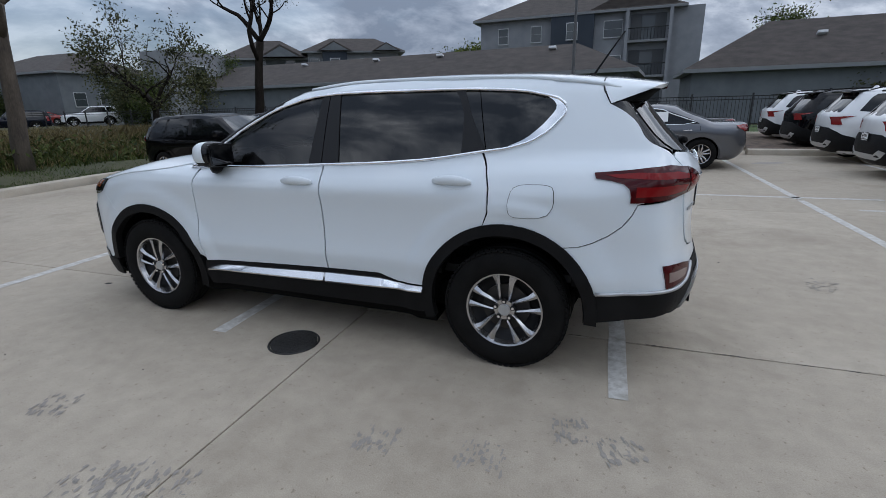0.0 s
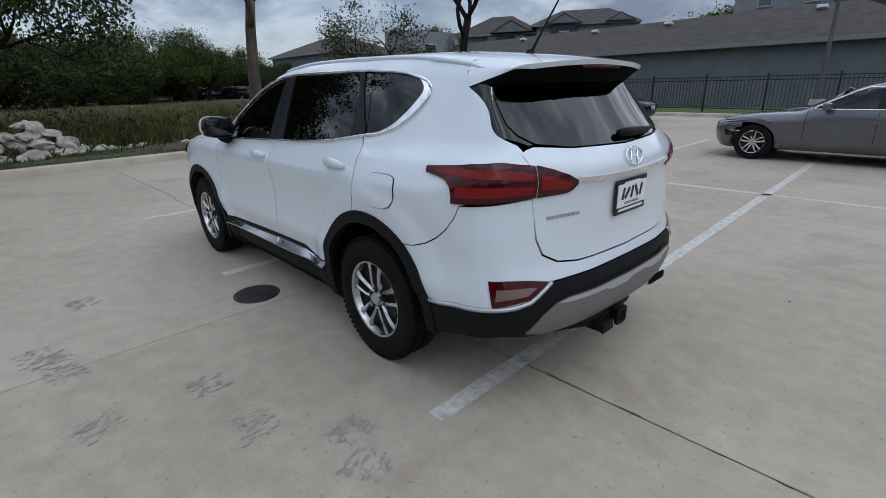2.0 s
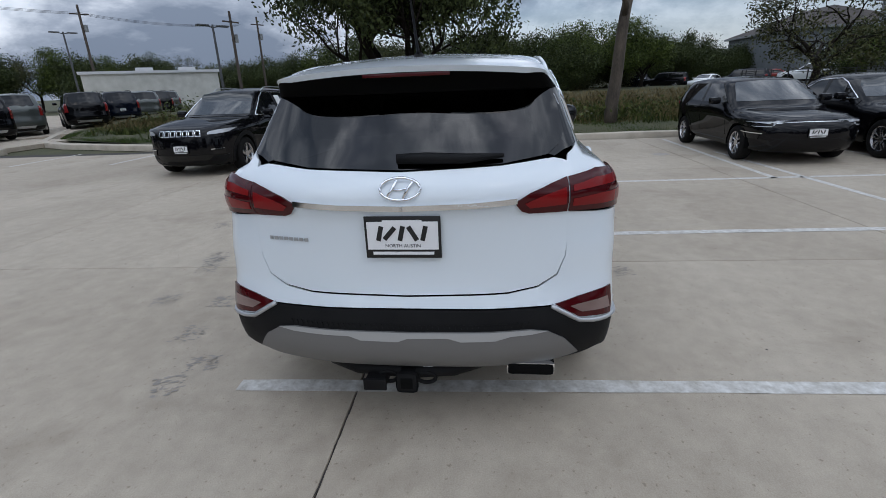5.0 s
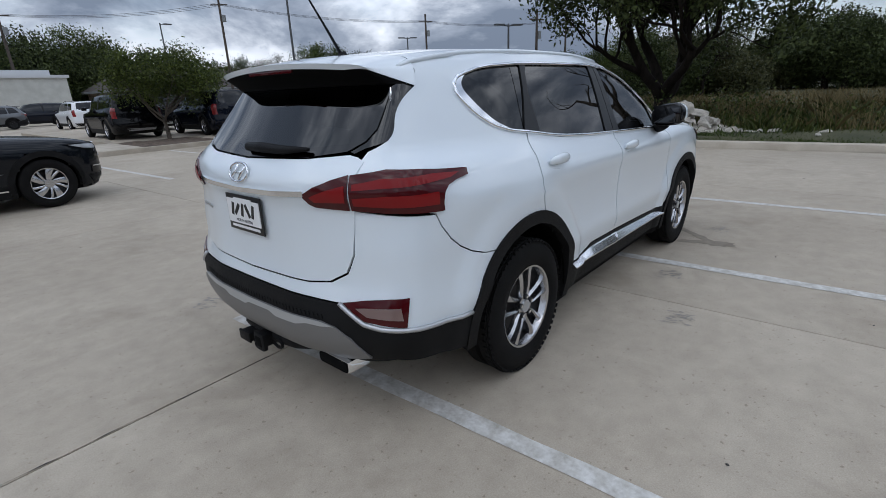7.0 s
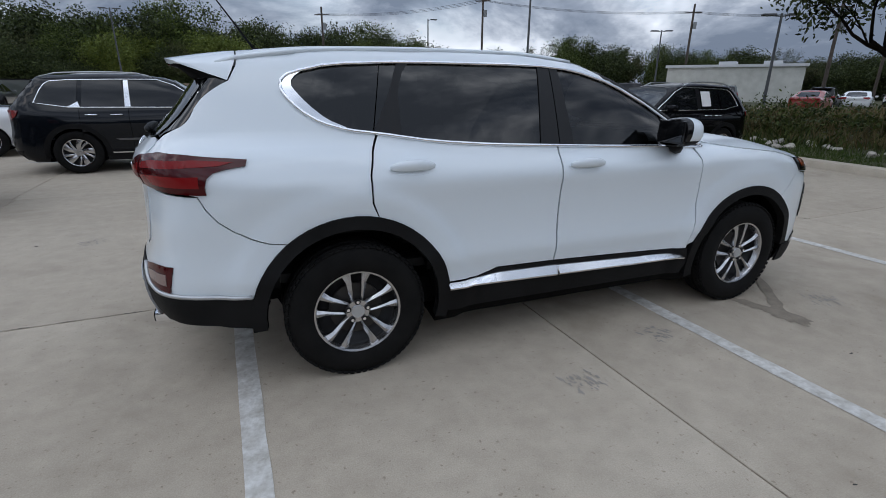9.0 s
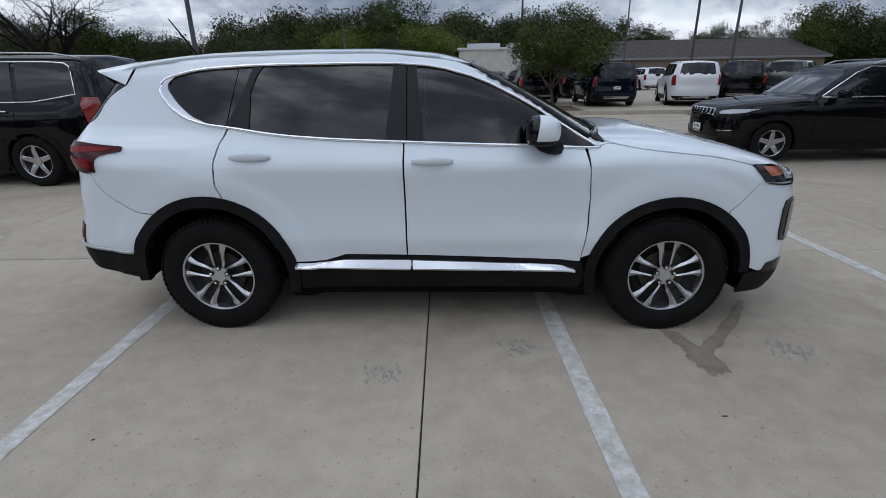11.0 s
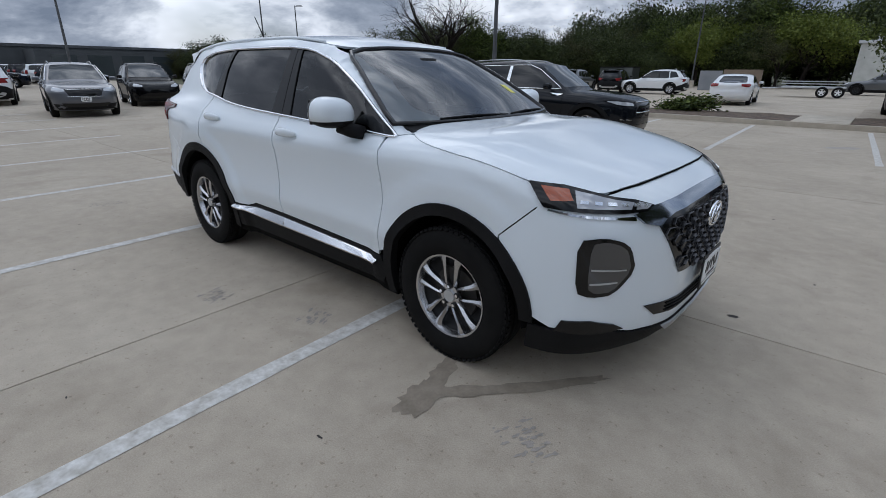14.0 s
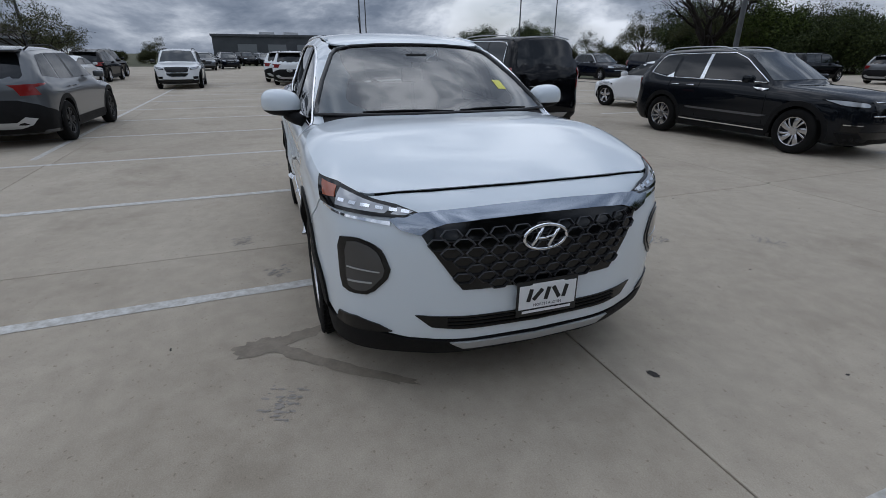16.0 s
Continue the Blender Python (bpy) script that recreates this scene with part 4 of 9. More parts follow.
# glass
dlo_f = [(-0.165, 1.182), (-0.165, 1.60), (-0.05, 1.592), (0.0, 1.583), (0.26, 1.51), (0.52, 1.38), (0.76, 1.232), (0.905, 1.142), (0.6, 1.15), (0.2, 1.165)]
dlo_r = [(-0.178, 1.182), (-0.178, 1.603), (-1.0, 1.606), (-1.16, 1.6), (-1.235, 1.27), (-0.9, 1.223), (-0.6, 1.20)]
dlo_q = [(-1.165, 1.598), (-1.42, 1.585), (-1.59, 1.548), (-1.625, 1.52), (-1.63, 1.48), (-1.55, 1.402), (-1.46, 1.335), (-1.36, 1.297), (-1.24, 1.276)]
for mir in (False, True):
    panel("front_window", HB, side_poly(dlo_f), "wrap", M_GLASSF, hero, off=-0.006, depth=0.004, h=0.05, mirror=mir, label="lightly tinted front side window")
    panel("rear_window", HB, side_poly(dlo_r), "wrap", M_GLASS, hero, off=-0.006, depth=0.004, h=0.05, mirror=mir, label="dark privacy glass side window")
    panel("quarter_window", HB, side_poly(dlo_q), "wrap", M_GLASS, hero, off=-0.006, depth=0.004, h=0.05, mirror=mir, label="dark privacy glass quarter window")
    panel("pillar_trim", HB, side_poly([(-0.172, 1.178), (-0.172, 1.604), (-0.245, 1.604), (-0.295, 1.185)]), "wrap", M_PILLAR, hero, off=0.001, h=0.05, mirror=mir)
    panel("pillar_trim", HB, side_poly([(-0.166, 1.178), (-0.166, 1.604), (-0.115, 1.60), (-0.07, 1.174)]), "wrap", M_PILLAR, hero, off=0.001, h=0.05, mirror=mir)
    panel("pillar_trim", HB, side_poly([(-1.238, 1.272), (-1.05, 1.606), (-0.99, 1.606), (-1.03, 1.56), (-1.075, 1.46), (-1.09, 1.245)]), "wrap", M_PILLAR, hero, off=0.001, h=0.05, mirror=mir)
    panel("mirror_sail", HB, side_poly([(0.905, 1.142), (0.72, 1.147), (0.60, 1.335), (0.76, 1.235)]), "wrap", M_PIANO, hero, off=0.001, h=0.05, mirror=mir)
    edge = [(0.935, 1.131), (0.855, 1.132), (0.6, 1.148), (0.2, 1.162), (-0.189, 1.179), (-0.6, 1.197), (-0.9, 1.22), (-1.22, 1.267), (-1.36, 1.284), (-1.49, 1.32), (-1.585, 1.378), (-1.657, 1.455), (-1.67, 1.49), (-1.657, 1.52), (-1.615, 1.549), (-1.42, 1.592), (-1.05, 1.61), (-0.28, 1.61), (0.0, 1.588), (0.26, 1.515), (0.52, 1.386), (0.76, 1.237), (0.92, 1.138)]
    e2 = outline(side_poly(edge), 0.06, 1)
    p3 = HB.wrap(e2[:, 0], e2[:, 1])
    p3 = p3 + HB.gradient(p3) * 0.003
    if mir:
        p3 = p3 * np.array([[1, -1, 1]])
    tube("window_trim", p3, 0.0095, M_CHROME, hero, 6, True, "bright chrome window surround")
    ch = [(-1.49, 1.318), (-1.587, 1.375), (-1.66, 1.452), (-1.675, 1.49), (-1.66, 1.522), (-1.616, 1.552), (-1.53, 1.572), (-1.59, 1.538), (-1.613, 1.512), (-1.612, 1.482), (-1.545, 1.405), (-1.46, 1.335), (-1.36, 1.294), (-1.36, 1.286)]
    panel("trim_corner", HB, side_poly(ch), "wrap", M_CHROME, hero, off=0.005, h=0.03, mirror=mir, rounds=1)
    tube("roof_moulding", [(x, (-1 if mir else 1) * (0.597 - 0.01 * max(0, -x - 1)), HB.from_top(np.array([x]), np.array([0.597 - 0.01 * max(0, -x - 1)]))[0][2] + 0.004) for x in np.linspace(0.02, -1.93, 24)], 0.013, M_WHITE, hero)
    # handles
    for hx, hz in ((-0.02, 1.068), (-1.075, 1.102)):
        cup = [(hx + 0.125 * math.cos(a), hz + 0.034 * math.sin(a)) for a in np.linspace(0, 2 * math.pi, 22, endpoint=False)]
        panel("handle_cup", HB, side_poly(cup), "wrap", M_WHITE, hero, off=0.0015, depth=0.004, h=0.03, mirror=mir)
        hp = np.array(side_poly([(hx + t, hz + 0.004) for t in np.linspace(-0.118, 0.118, 13)]))
        p3 = HB.wrap(hp[:, 0], hp[:, 1]) + HB.gradient(HB.wrap(hp[:, 0], hp[:, 1])) * (0.010 + 0.022 * np.sin(np.linspace(0, math.pi, 13)))[:, None] ** 1.0
        if mir:
            p3 = p3 * np.array([[1, -1, 1]])
        hv, hfc = sweep([tuple(q) for q in p3], 0.003 + 0.026 * np.sin(np.linspace(0.06, math.pi - 0.06, 13)) ** 0.45, 12, False, 0.6)
        mesh_object("door_handle", hv, hfc, M_WHITE, hero)

ws = [(0.25, 1.60), (0.45, 1.588), (0.56, 1.565), (0.60, 1.53), (0.70, 1.38), (0.765, 1.25), (0.785, 1.195), (0.6, 1.192), (0.0, 1.196)]
ws = [(0.0, 1.603)] + ws + [(-y, z) for y, z in ws[-2::-1]]
panel("windscreen", HB, ws, "front", M_WIND, hero, off=0.004, depth=0.004, h=0.06, label="clear windscreen reflecting the clouds")
wsf = [(0.0, 1.606), (0.25, 1.603), (0.45, 1.591), (0.567, 1.567), (0.61, 1.53), (0.71, 1.38), (0.775, 1.25), (0.795, 1.19), (0.6, 1.187), (0.0, 1.191)]
p3 = outline(wsf + [(-y, z) for y, z in wsf[-2:0:-1]], 0.05)
p3 = HB.from_front(p3[:, 0], p3[:, 1])
tube("windscreen_seal", p3 + HB.gradient(p3) * 0.003, 0.017, M_PIANO, hero, 6, True)
cowl = [(1.08, 0.0), (1.045, 0.4), (0.99, 0.62), (0.985, 0.76), (0.90, 0.76), (0.93, 0.60), (1.0, 0.35), (1.03, 0.0)]
panel("cowl", HB, cowl + [(x, -y) for x, y in cowl[-2:0:-1]], "top", M_CLAD, hero, off=0.002, h=0.05)
for y0, y1 in ((0.05, -0.52), (0.62, 0.10)):
    q = np.array([(y0 + (y1 - y0) * t, 1.196 + 0.008 * math.sin(t * 3)) for t in np.linspace(0, 1, 10)])
    p3 = HB.from_front(q[:, 0], q[:, 1])
    tube("wiper", p3 + HB.gradient(p3) * 0.012, 0.007, M_CLAD, hero)
st = [(0.485, 1.37), (0.55, 1.365), (0.565, 1.31), (0.50, 1.315)]
panel("window_sticker", HB, st, "front", M_STICKER, hero, off=0.0065, depth=0.001, label="yellow inspection sticker")
box_part("mirror_mount", (0.12, 0.16, 0.06), pose(0.34, 0, 1.52), M_DASH, hero, 0.015)

# tail
tg = [(0, 0.720), (0.42, 0.726), (0.54, 0.744), (0.622, 0.79), (0.656, 0.87), (0.667, 1.05), (0.674, 1.2), (0.674, 1.235), (0.64, 1.25), (0.60, 1.258), (0.56, 1.255), (0.4, 1.24), (0, 1.228)]
panel("tailgate", HB, tg + [(-y, z) for y, z in tg[-2:0:-1]], "rear", M_WHITE, hero, inset=G, off=0.004, h=0.04)
bl = [(0, 1.232), (0.4, 1.244), (0.575, 1.267), (0.63, 1.305), (0.648, 1.35), (0.635, 1.42), (0.622, 1.48), (0.60, 1.53), (0.52, 1.565), (0, 1.585)]
panel("rear_screen", HB, bl + [(-y, z) for y, z in bl[-2:0:-1]], "rear", M_GLASS, hero, off=0.004, depth=0.004, h=0.05, label="dark privacy glass rear screen")
for s in (1, -1):
    fin = [*[(u, z - 0.003) for u, z in PILLAR_U[1:]], hr(0.69, 1.283), hr(0.64, 1.263), hr(0.60, 1.275), hr(0.585, 1.36), hr(0.57, 1.46), hr(0.58, 1.55), hr(0.66, 1.60)]
    panel("screen_fin", HB, fin, "wrap", M_GLASS, hero, off=-0.001, h=0.03, mirror=s < 0)
# roof spoiler, with cheeks that run down the pillars
NF, NV = 8, 41
sv, sf, low_edge = [], [], []
for i in range(NF + 1):
    f = i / NF
    for k in range(NV):
        v = -1 + 2 * k / (NV - 1)
        sg, a = (1 if v >= 0 else -1), abs(v)
        tip = -2.188 + 0.10 * a ** 3
        yt = 0.545 - 0.050 * f
        zr = HB.from_top(np.array([-1.843]), np.array([min(a / 0.8, 1.0) * 0.545]))[0][2] + 0.005
        ztip = 1.626 - 0.022 * min(a / 0.8, 1.0) ** 2
        zt = zr + (ztip - zr) * f ** 1.3
        if a <= 0.8:
            x, y, z = -1.843 + (tip + 1.843) * f, a / 0.8 * yt, zt
        else:
            q = (a - 0.8) / 0.2
            cy, cz = 0.625 - 0.04 * f, 1.612 - 0.012 * f
            ly, lz = 0.652 - 0.075 * f, 1.513 + 0.064 * f
            y = (1 - q) ** 2 * yt + 2 * q * (1 - q) * cy + q * q * ly
            z = (1 - q) ** 2 * zt + 2 * q * (1 - q) * cz + q * q * lz
            x0 = -1.843 + 0.006 * math.sin(math.pi * q) - 0.043 * q * q
            x = x0 + (tip + 0.02 * q - x0) * f
        sv.append((x, sg * y, z))
        if i == NF:
            low_edge.append((x + 0.010, sg * (y - 0.004), z - 0.020 * (1 - max(0, a - 0.8) / 0.2) - 0.002))
for i in range(NF):
    for k in range(NV - 1):
        sf.append((i * NV + k, i * NV + k + 1, (i + 1) * NV + k + 1, (i + 1) * NV + k))
n0 = len(sv)
sv += low_edge
for k in range(NV - 1):
    sf.append((NF * NV + k, NF * NV + k + 1, n0 + k + 1, n0 + k))
spo = mesh_object("roof_spoiler", sv, sf, M_WHITE, hero, sharp=50)
box_part("brake_light", (0.012, 0.36, 0.016), pose(-2.170, -0.01, 1.594), M_REDLENS, spo, 0.004, "red high brake light")
# its black underside, down to the glass
uv, uf = [], []
for k in range(NV):
    v = -1 + 2 * k / (NV - 1)
    y = v * 0.645
    p = HB.from_rear(np.array([y]), np.array([1.522]))[0]
    if abs(v) > 0.95:
        p = np.array([-1.888, y, 1.513])
    q = np.array(low_edge[k])
    for t in (0.0, 0.35, 0.7, 1.0):
        w = p + (q - p) * t + np.array([0, 0, 0.018 * math.sin(math.pi * t) * (1 - abs(v))])
        uv.append(tuple(w + np.array([-0.009 * (1 - t), 0, 0])))
for k in range(NV - 1):
    for t in range(3):
        uf.append((k * 4 + t, k * 4 + t + 1, k * 4 + t + 5, k * 4 + t + 4))
mesh_object("spoiler_underside", uv, uf, M_SHELL, spo, label="matt black spoiler underside")

rb = [hr(0, 0.7185), hr(0.42, 0.7245), hr(0.54, 0.742), hr(0.622, 0.787), hr(0.657, 0.87), hr(0.662, 1.05), hr(0.8, 1.035), hs(-2.06, 1.02), hs(-2.035, 0.965), hs(-1.99, 0.905), hs(-1.93, 0.855), hs(-1.86, 0.815), hs(-1.78, 0.787)]
rb += side_poly(arc(AR[0], CZ, AR[1], 128, 163)) + [hs(-1.88, 0.522), hs(-2.12, 0.55), hr(0.84, 0.565), hr(0.70, 0.588), hr(0.59, 0.662), hr(0, 0.668)]
panel("rear_bumper", HB, rb + [(-u, z) for u, z in rb[-2:0:-1]], "wrap", M_WHITE, hero, off=-0.001, inset=G, h=0.04)
rk = [hr(0, 0.664), hr(0.585, 0.658), hr(0.69, 0.583), hr(0.84, 0.560), hs(-2.12, 0.545), hs(-1.85, 0.515), hs(-1.86, 0.350), hs(-1.97, 0.375), hr(0.8, 0.425), hr(0.66, 0.385), hr(0.5, 0.365), hr(0, 0.36)]
panel("lower_bumper", HB, rk + [(-u, z) for u, z in rk[-2:0:-1]], "wrap", M_CLAD, hero, off=0.004, h=0.04, label="black plastic lower bumper")
sk = [hr(0, 0.573), hr(0.50, 0.573), hr(0.57, 0.560), hr(0.64, 0.516), hr(0.71, 0.43), hr(0.6, 0.405), hr(0.45, 0.388), hr(0, 0.378)]
skid = panel("rear_skid_plate", HB, sk + [(-u, z) for u, z in sk[-2:0:-1]], "wrap", principled("matt_grey_skid", (0.19, 0.185, 0.18), 0.5, 0.3), hero, off=0.012, h=0.04, label="matt grey skid plate")
ul = [hr(0.57, 0.562), hr(0.50, 0.571), hr(0, 0.571), hr(-0.50, 0.571), hr(-0.57, 0.562), hr(-0.50, 0.552), hr(-0.42, 0.550), hr(-0.36, 0.534), hr(-0.22, 0.532), hr(-0.17, 0.548), hr(0.0, 0.546), hr(0.04, 0.530), hr(0.2, 0.532), hr(0.25, 0.550), hr(0.42, 0.550), hr(0.5, 0.552)]
panel("skid_highlight", HB, ul, "wrap", M_SATIN, skid, off=0.016, depth=0.006, h=0.05, label="lighter silver upper lip")
for k in range(44):
    y = -0.5 + k * 0.0235
    panel("bumper_rib", HB, [hr(y + 0.008, 0.603), hr(y - 0.004, 0.603), hr(y - 0.008, 0.584), hr(y + 0.004, 0.584)], "wrap", M_CLAD, hero, off=0.007, depth=0.006, h=0.05)
TL = [hs(-1.845, 1.172), hs(-2.0, 1.185), hs(-2.12, 1.197), hr(0.80, 1.203), hr(0.662, 1.185), hr(0.662, 1.055), hr(0.80, 1.043), hs(-2.05, 1.03), hs(-2.02, 1.03), hs(-2.022, 1.065), hs(-2.012, 1.10), hs(-1.985, 1.122), hs(-1.93, 1.136), hs(-1.852, 1.146)]
TLi = [hs(-1.90, 1.162), hs(-2.06, 1.174), hr(0.78, 1.172), hr(0.675, 1.155), hr(0.675, 1.132), hr(0.79, 1.140), hs(-2.06, 1.145), hs(-1.96, 1.148)]
TLj = [hs(-2.045, 1.108), hr(0.80, 1.112), hr(0.675, 1.105), hr(0.675, 1.078), hr(0.80, 1.07), hs(-2.045, 1.06)]
TG = [hr(0.655, 1.185), hr(0.58, 1.166), hr(0.5, 1.138), hr(0.452, 1.112), hr(0.447, 1.098), hr(0.47, 1.072), hr(0.5, 1.06), hr(0.655, 1.055)]
TGi = [hr(0.645, 1.15), hr(0.56, 1.128), hr(0.48, 1.102), hr(0.50, 1.085), hr(0.645, 1.09)]
RF = [hr(0.85, 0.70), hr(0.79, 0.698), hr(0.70, 0.688), hr(0.605, 0.668), hr(0.70, 0.603), hr(0.838, 0.580)]
RFi = [hr(0.825, 0.662), hr(0.70, 0.657), hr(0.665, 0.652), hr(0.71, 0.622), hr(0.83, 0.612)]
for mir in (False, True):
    lamp = panel("tail_lamp", HB, TL, "wrap", M_REDLENS, hero, off=0.010, h=0.025, mirror=mir, label="dark red outer tail lamp")
    panel("lamp_band", HB, TLi, "wrap", M_REDLITE, lamp, off=0.0125, depth=0.003, h=0.025, mirror=mir, label="bright red reflector band")
    panel("lamp_band", HB, TLj, "wrap", M_REDLITE, lamp, off=0.0125, depth=0.003, h=0.025, mirror=mir, label="bright red reflector band")
    lamp = panel("tail_lamp", HB, TG, "wrap", M_REDLENS, hero, off=0.012, h=0.025, mirror=mir, label="dark red inner tail lamp on the tailgate")
    panel("lamp_band", HB, TGi, "wrap", M_REDLITE, lamp, off=0.0145, depth=0.003, h=0.025, mirror=mir, label="bright red reflector band")
    lamp = panel("bumper_lamp", HB, RF, "wrap", M_REDLENS, hero, off=0.006, h=0.025, mirror=mir, label="red bumper lamp with clear reversing light")
    panel("reversing_light", HB, RFi, "wrap", M_REVERSE, lamp, off=0.009, depth=0.004, h=0.025, mirror=mir, label="clear reversing light")
    tr = np.array([hs(-1.885, 0.535), hs(-2.0, 0.545), hs(-2.12, 0.556), hr(0.84, 0.568), hr(0.76, 0.575), hr(0.70, 0.589), hr(0.64, 0.63), hr(0.59, 0.662)])
    tr = np.array([tr[i] + (tr[i + 1] - tr[i]) * k / 3 for i in range(len(tr) - 1) for k in range(3)] + [tr[-1]])
    p3 = HB.wrap(tr[:, 0], tr[:, 1])
    p3 = p3 + HB.gradient(p3) * 0.005
    tube("bumper_trim", p3 * np.array([[1, -1 if mir else 1, 1]]), 0.011, M_SATIN, hero)
cs = [hr(0.45, 1.122), hr(0.25, 1.112), hr(0, 1.108), hr(-0.25, 1.112), hr(-0.45, 1.122), hr(-0.45, 1.103), hr(-0.25, 1.093), hr(0, 1.089), hr(0.25, 1.093), hr(0.45, 1.103)]
panel("tailgate_strip", HB, cs, "wrap", M_CHROME, hero, off=0.012, h=0.04, label="chrome strip between the tail lamps")
fd = [(-1.40, 1.01), (-1.42, 1.085), (-1.47, 1.108), (-1.6, 1.11), (-1.645, 1.095), (-1.65, 1.0), (-1.61, 0.94), (-1.44, 0.93), (-1.41, 0.95)]
panel("fuel_door_gap", HB, side_poly(fd), "wrap", M_SHELL, hero, off=0.0035, depth=0.004, rounds=1, h=0.02)
panel("fuel_door", HB, side_poly(fd), "wrap", M_WHITE, hero, off=0.0065, depth=0.002, inset=0.003, rounds=1, h=0.02)


def emblem(parent, ctr, face, w, h):
    """An oval chrome ring with two slanted bars in it."""
    oval = [ctr + face @ Vector((w * math.cos(a), h * math.sin(a), 0)) for a in np.linspace(0, 2 * math.pi, 40, endpoint=False)]
    em = tube("emblem", oval, w * 0.075, M_CHROME, parent, 8, True, "chrome oval emblem")
    for pts, r in ((((-0.62, -0.62), (-0.42, -0.1), (-0.16, 0.80)), 0.085), (((0.16, -0.80), (0.42, 0.1), (0.62, 0.62)), 0.085), (((-0.40, -0.08), (0.0, -0.10), (0.40, 0.08)), 0.06)):
        tube("emblem_bar", [ctr + face @ Vector((w * a, h * b, 0)) for a, b in pts], w * r, M_CHROME, em)


def dealer_plate(parent, m, w=0.31, h=0.16, words=True):
    """White dealer plate in a black frame, its print as plain bars."""
    bm = bmesh.new()
    add_box(bm, (0.008, w, h), m, 0.003)
    fr = part("plate", bm, M_PLATEDARK, parent, "white dealer plate in a black frame")
    box_part("plate_face", (0.004, w * 0.93, h * 0.66), m @ pose(-0.0055, 0, 0.008), M_PLATE, fr)
    k = w / 0.31
    for cy, cz, sy, sz, rot in ((0.092, 0.018, 0.019, 0.062, 14), (0.052, 0.018, 0.019, 0.066, 42), (0.004, 0.018, 0.019, 0.062, 14), (-0.042, 0.018, 0.019, 0.066, -30), (-0.088, 0.018, 0.019, 0.062, 14)):
        box_part("print_bar", (0.003, sy * k, sz * k), m @ pose(-0.008, cy * k, cz * k + 0.0, rot, 0, 0), M_PLATEDARK, fr)
    if words:
        box_part("print_bar", (0.003, 0.14 * k, 0.010 * k), m @ pose(-0.008, 0, -0.034 * k), M_PLATEDARK, fr)
    box_part("print_bar", (0.003, 0.25 * k, 0.012 * k), m @ pose(-0.0045, 0, -0.066 * k), M_PLATE, fr)
    box_part("print_bar", (0.003, 0.16 * k, 0.007 * k), m @ pose(-0.0045, 0, 0.069 * k), M_PLATE, fr)
    return fr


def plate_words(parent, m, words, size, mat):
    """Flat raised words in the built-in font, turned into a mesh."""
    cu = bpy.data.curves.new("words", "FONT")
    cu.body, cu.size, cu.extrude, cu.align_x, cu.align_y, cu.resolution_u = words, size, 0.0006, "CENTER", "CENTER", 2
    tmp = bpy.data.objects.new("words", cu)
    me = bpy.data.meshes.new_from_object(tmp)
    bpy.data.objects.remove(tmp)
    bpy.data.curves.remove(cu)
    me.transform(m)
    me.materials.append(mat)
    ob = new("plate_words", me)
    ob.parent = parent
    return ob


emblem(hero, Vector((-2.392, 0.0, 1.172)), Matrix(((0, 0, -1), (-1, 0, 0.0), (0, 1, 0.0))).to_3x3() @ Matrix.Rotation(radians(-20), 3, "X"), 0.080, 0.044)
emblem(hero, Vector((2.345, 0.0, 0.812)), Matrix(((0, 0, 1), (1, 0, 0.0), (0, 1, 0.0))).to_3x3(), 0.104, 0.056)
turn = Matrix(((0, 0, -1, 0), (-1, 0, 0, 0), (0, 1, 0, 0), (0, 0, 0, 1)))
M_PRINT = principled("grey_plate_print", (0.12, 0.12, 0.13), 0.5)
for pm in (pose(-2.396, 0.0, 0.977), pose(2.368, 0.02, 0.532, 0, 0, 180)):
    pl = dealer_plate(hero, pm, 0.31, 0.175, words=False)
    plate_words(pl, pm @ pose(-0.0082, 0, -0.034) @ turn, "NORTH AUSTIN", 0.020, M_PRINT)
for k in range(8):
    y0 = 0.60 - k * 0.0245
    panel("model_bar", HB, [hr(y0, 0.962), hr(y0 - 0.017, 0.962), hr(y0 - 0.017, 0.948), hr(y0, 0.948)], "wrap", M_SATIN, hero, off=0.010, depth=0.004, h=0.03)
# rear wiper
q = np.array([(0.02, 1.262), (-0.1, 1.262), (-0.25, 1.257), (-0.40, 1.262)])
p3 = HB.from_rear(q[:, 0], q[:, 1])
tube("rear_wiper", p3 + HB.gradient(p3) * 0.022, np.array([0.02, 0.024, 0.02, 0.008]), M_CLAD, hero, 8)
# antenna
ant = bmesh.new()
add_cyl(ant, 0.035, 0.018, 0.035, pose(-1.73, 0.0, 1.682), 16)
am = part("antenna", ant, M_CLAD, hero, "black whip antenna")
tube("antenna_mast", [(-1.74, 0, 1.69), (-1.82, 0, 1.81), (-1.91, 0, 1.94)], np.array([0.008, 0.006, 0.004]), M_CLAD, am)
# exhaust, tow hitch
bm = bmesh.new()
add_box(bm, (0.14, 0.214, 0.064), pose(-2.30, -0.520, 0.362), 0.022)
ex = part("exhaust_tip", bm, M_CHROME, hero, "chrome exhaust trim")
box_part("exhaust_opening", (0.02, 0.198, 0.050), pose(-2.364, -0.520, 0.362), M_SHELL, ex, 0.016)
tube("hitch_bar", [(-2.15, 0.46, 0.36), (-2.25, 0.40, 0.325), (-2.33, 0.26, 0.33), (-2.35, 0.0, 0.325), (-2.33, -0.18, 0.33), (-2.25, -0.30, 0.325), (-2.15, -0.36, 0.36)], 0.032, M_CLAD, hero, 8)
bm = bmesh.new()
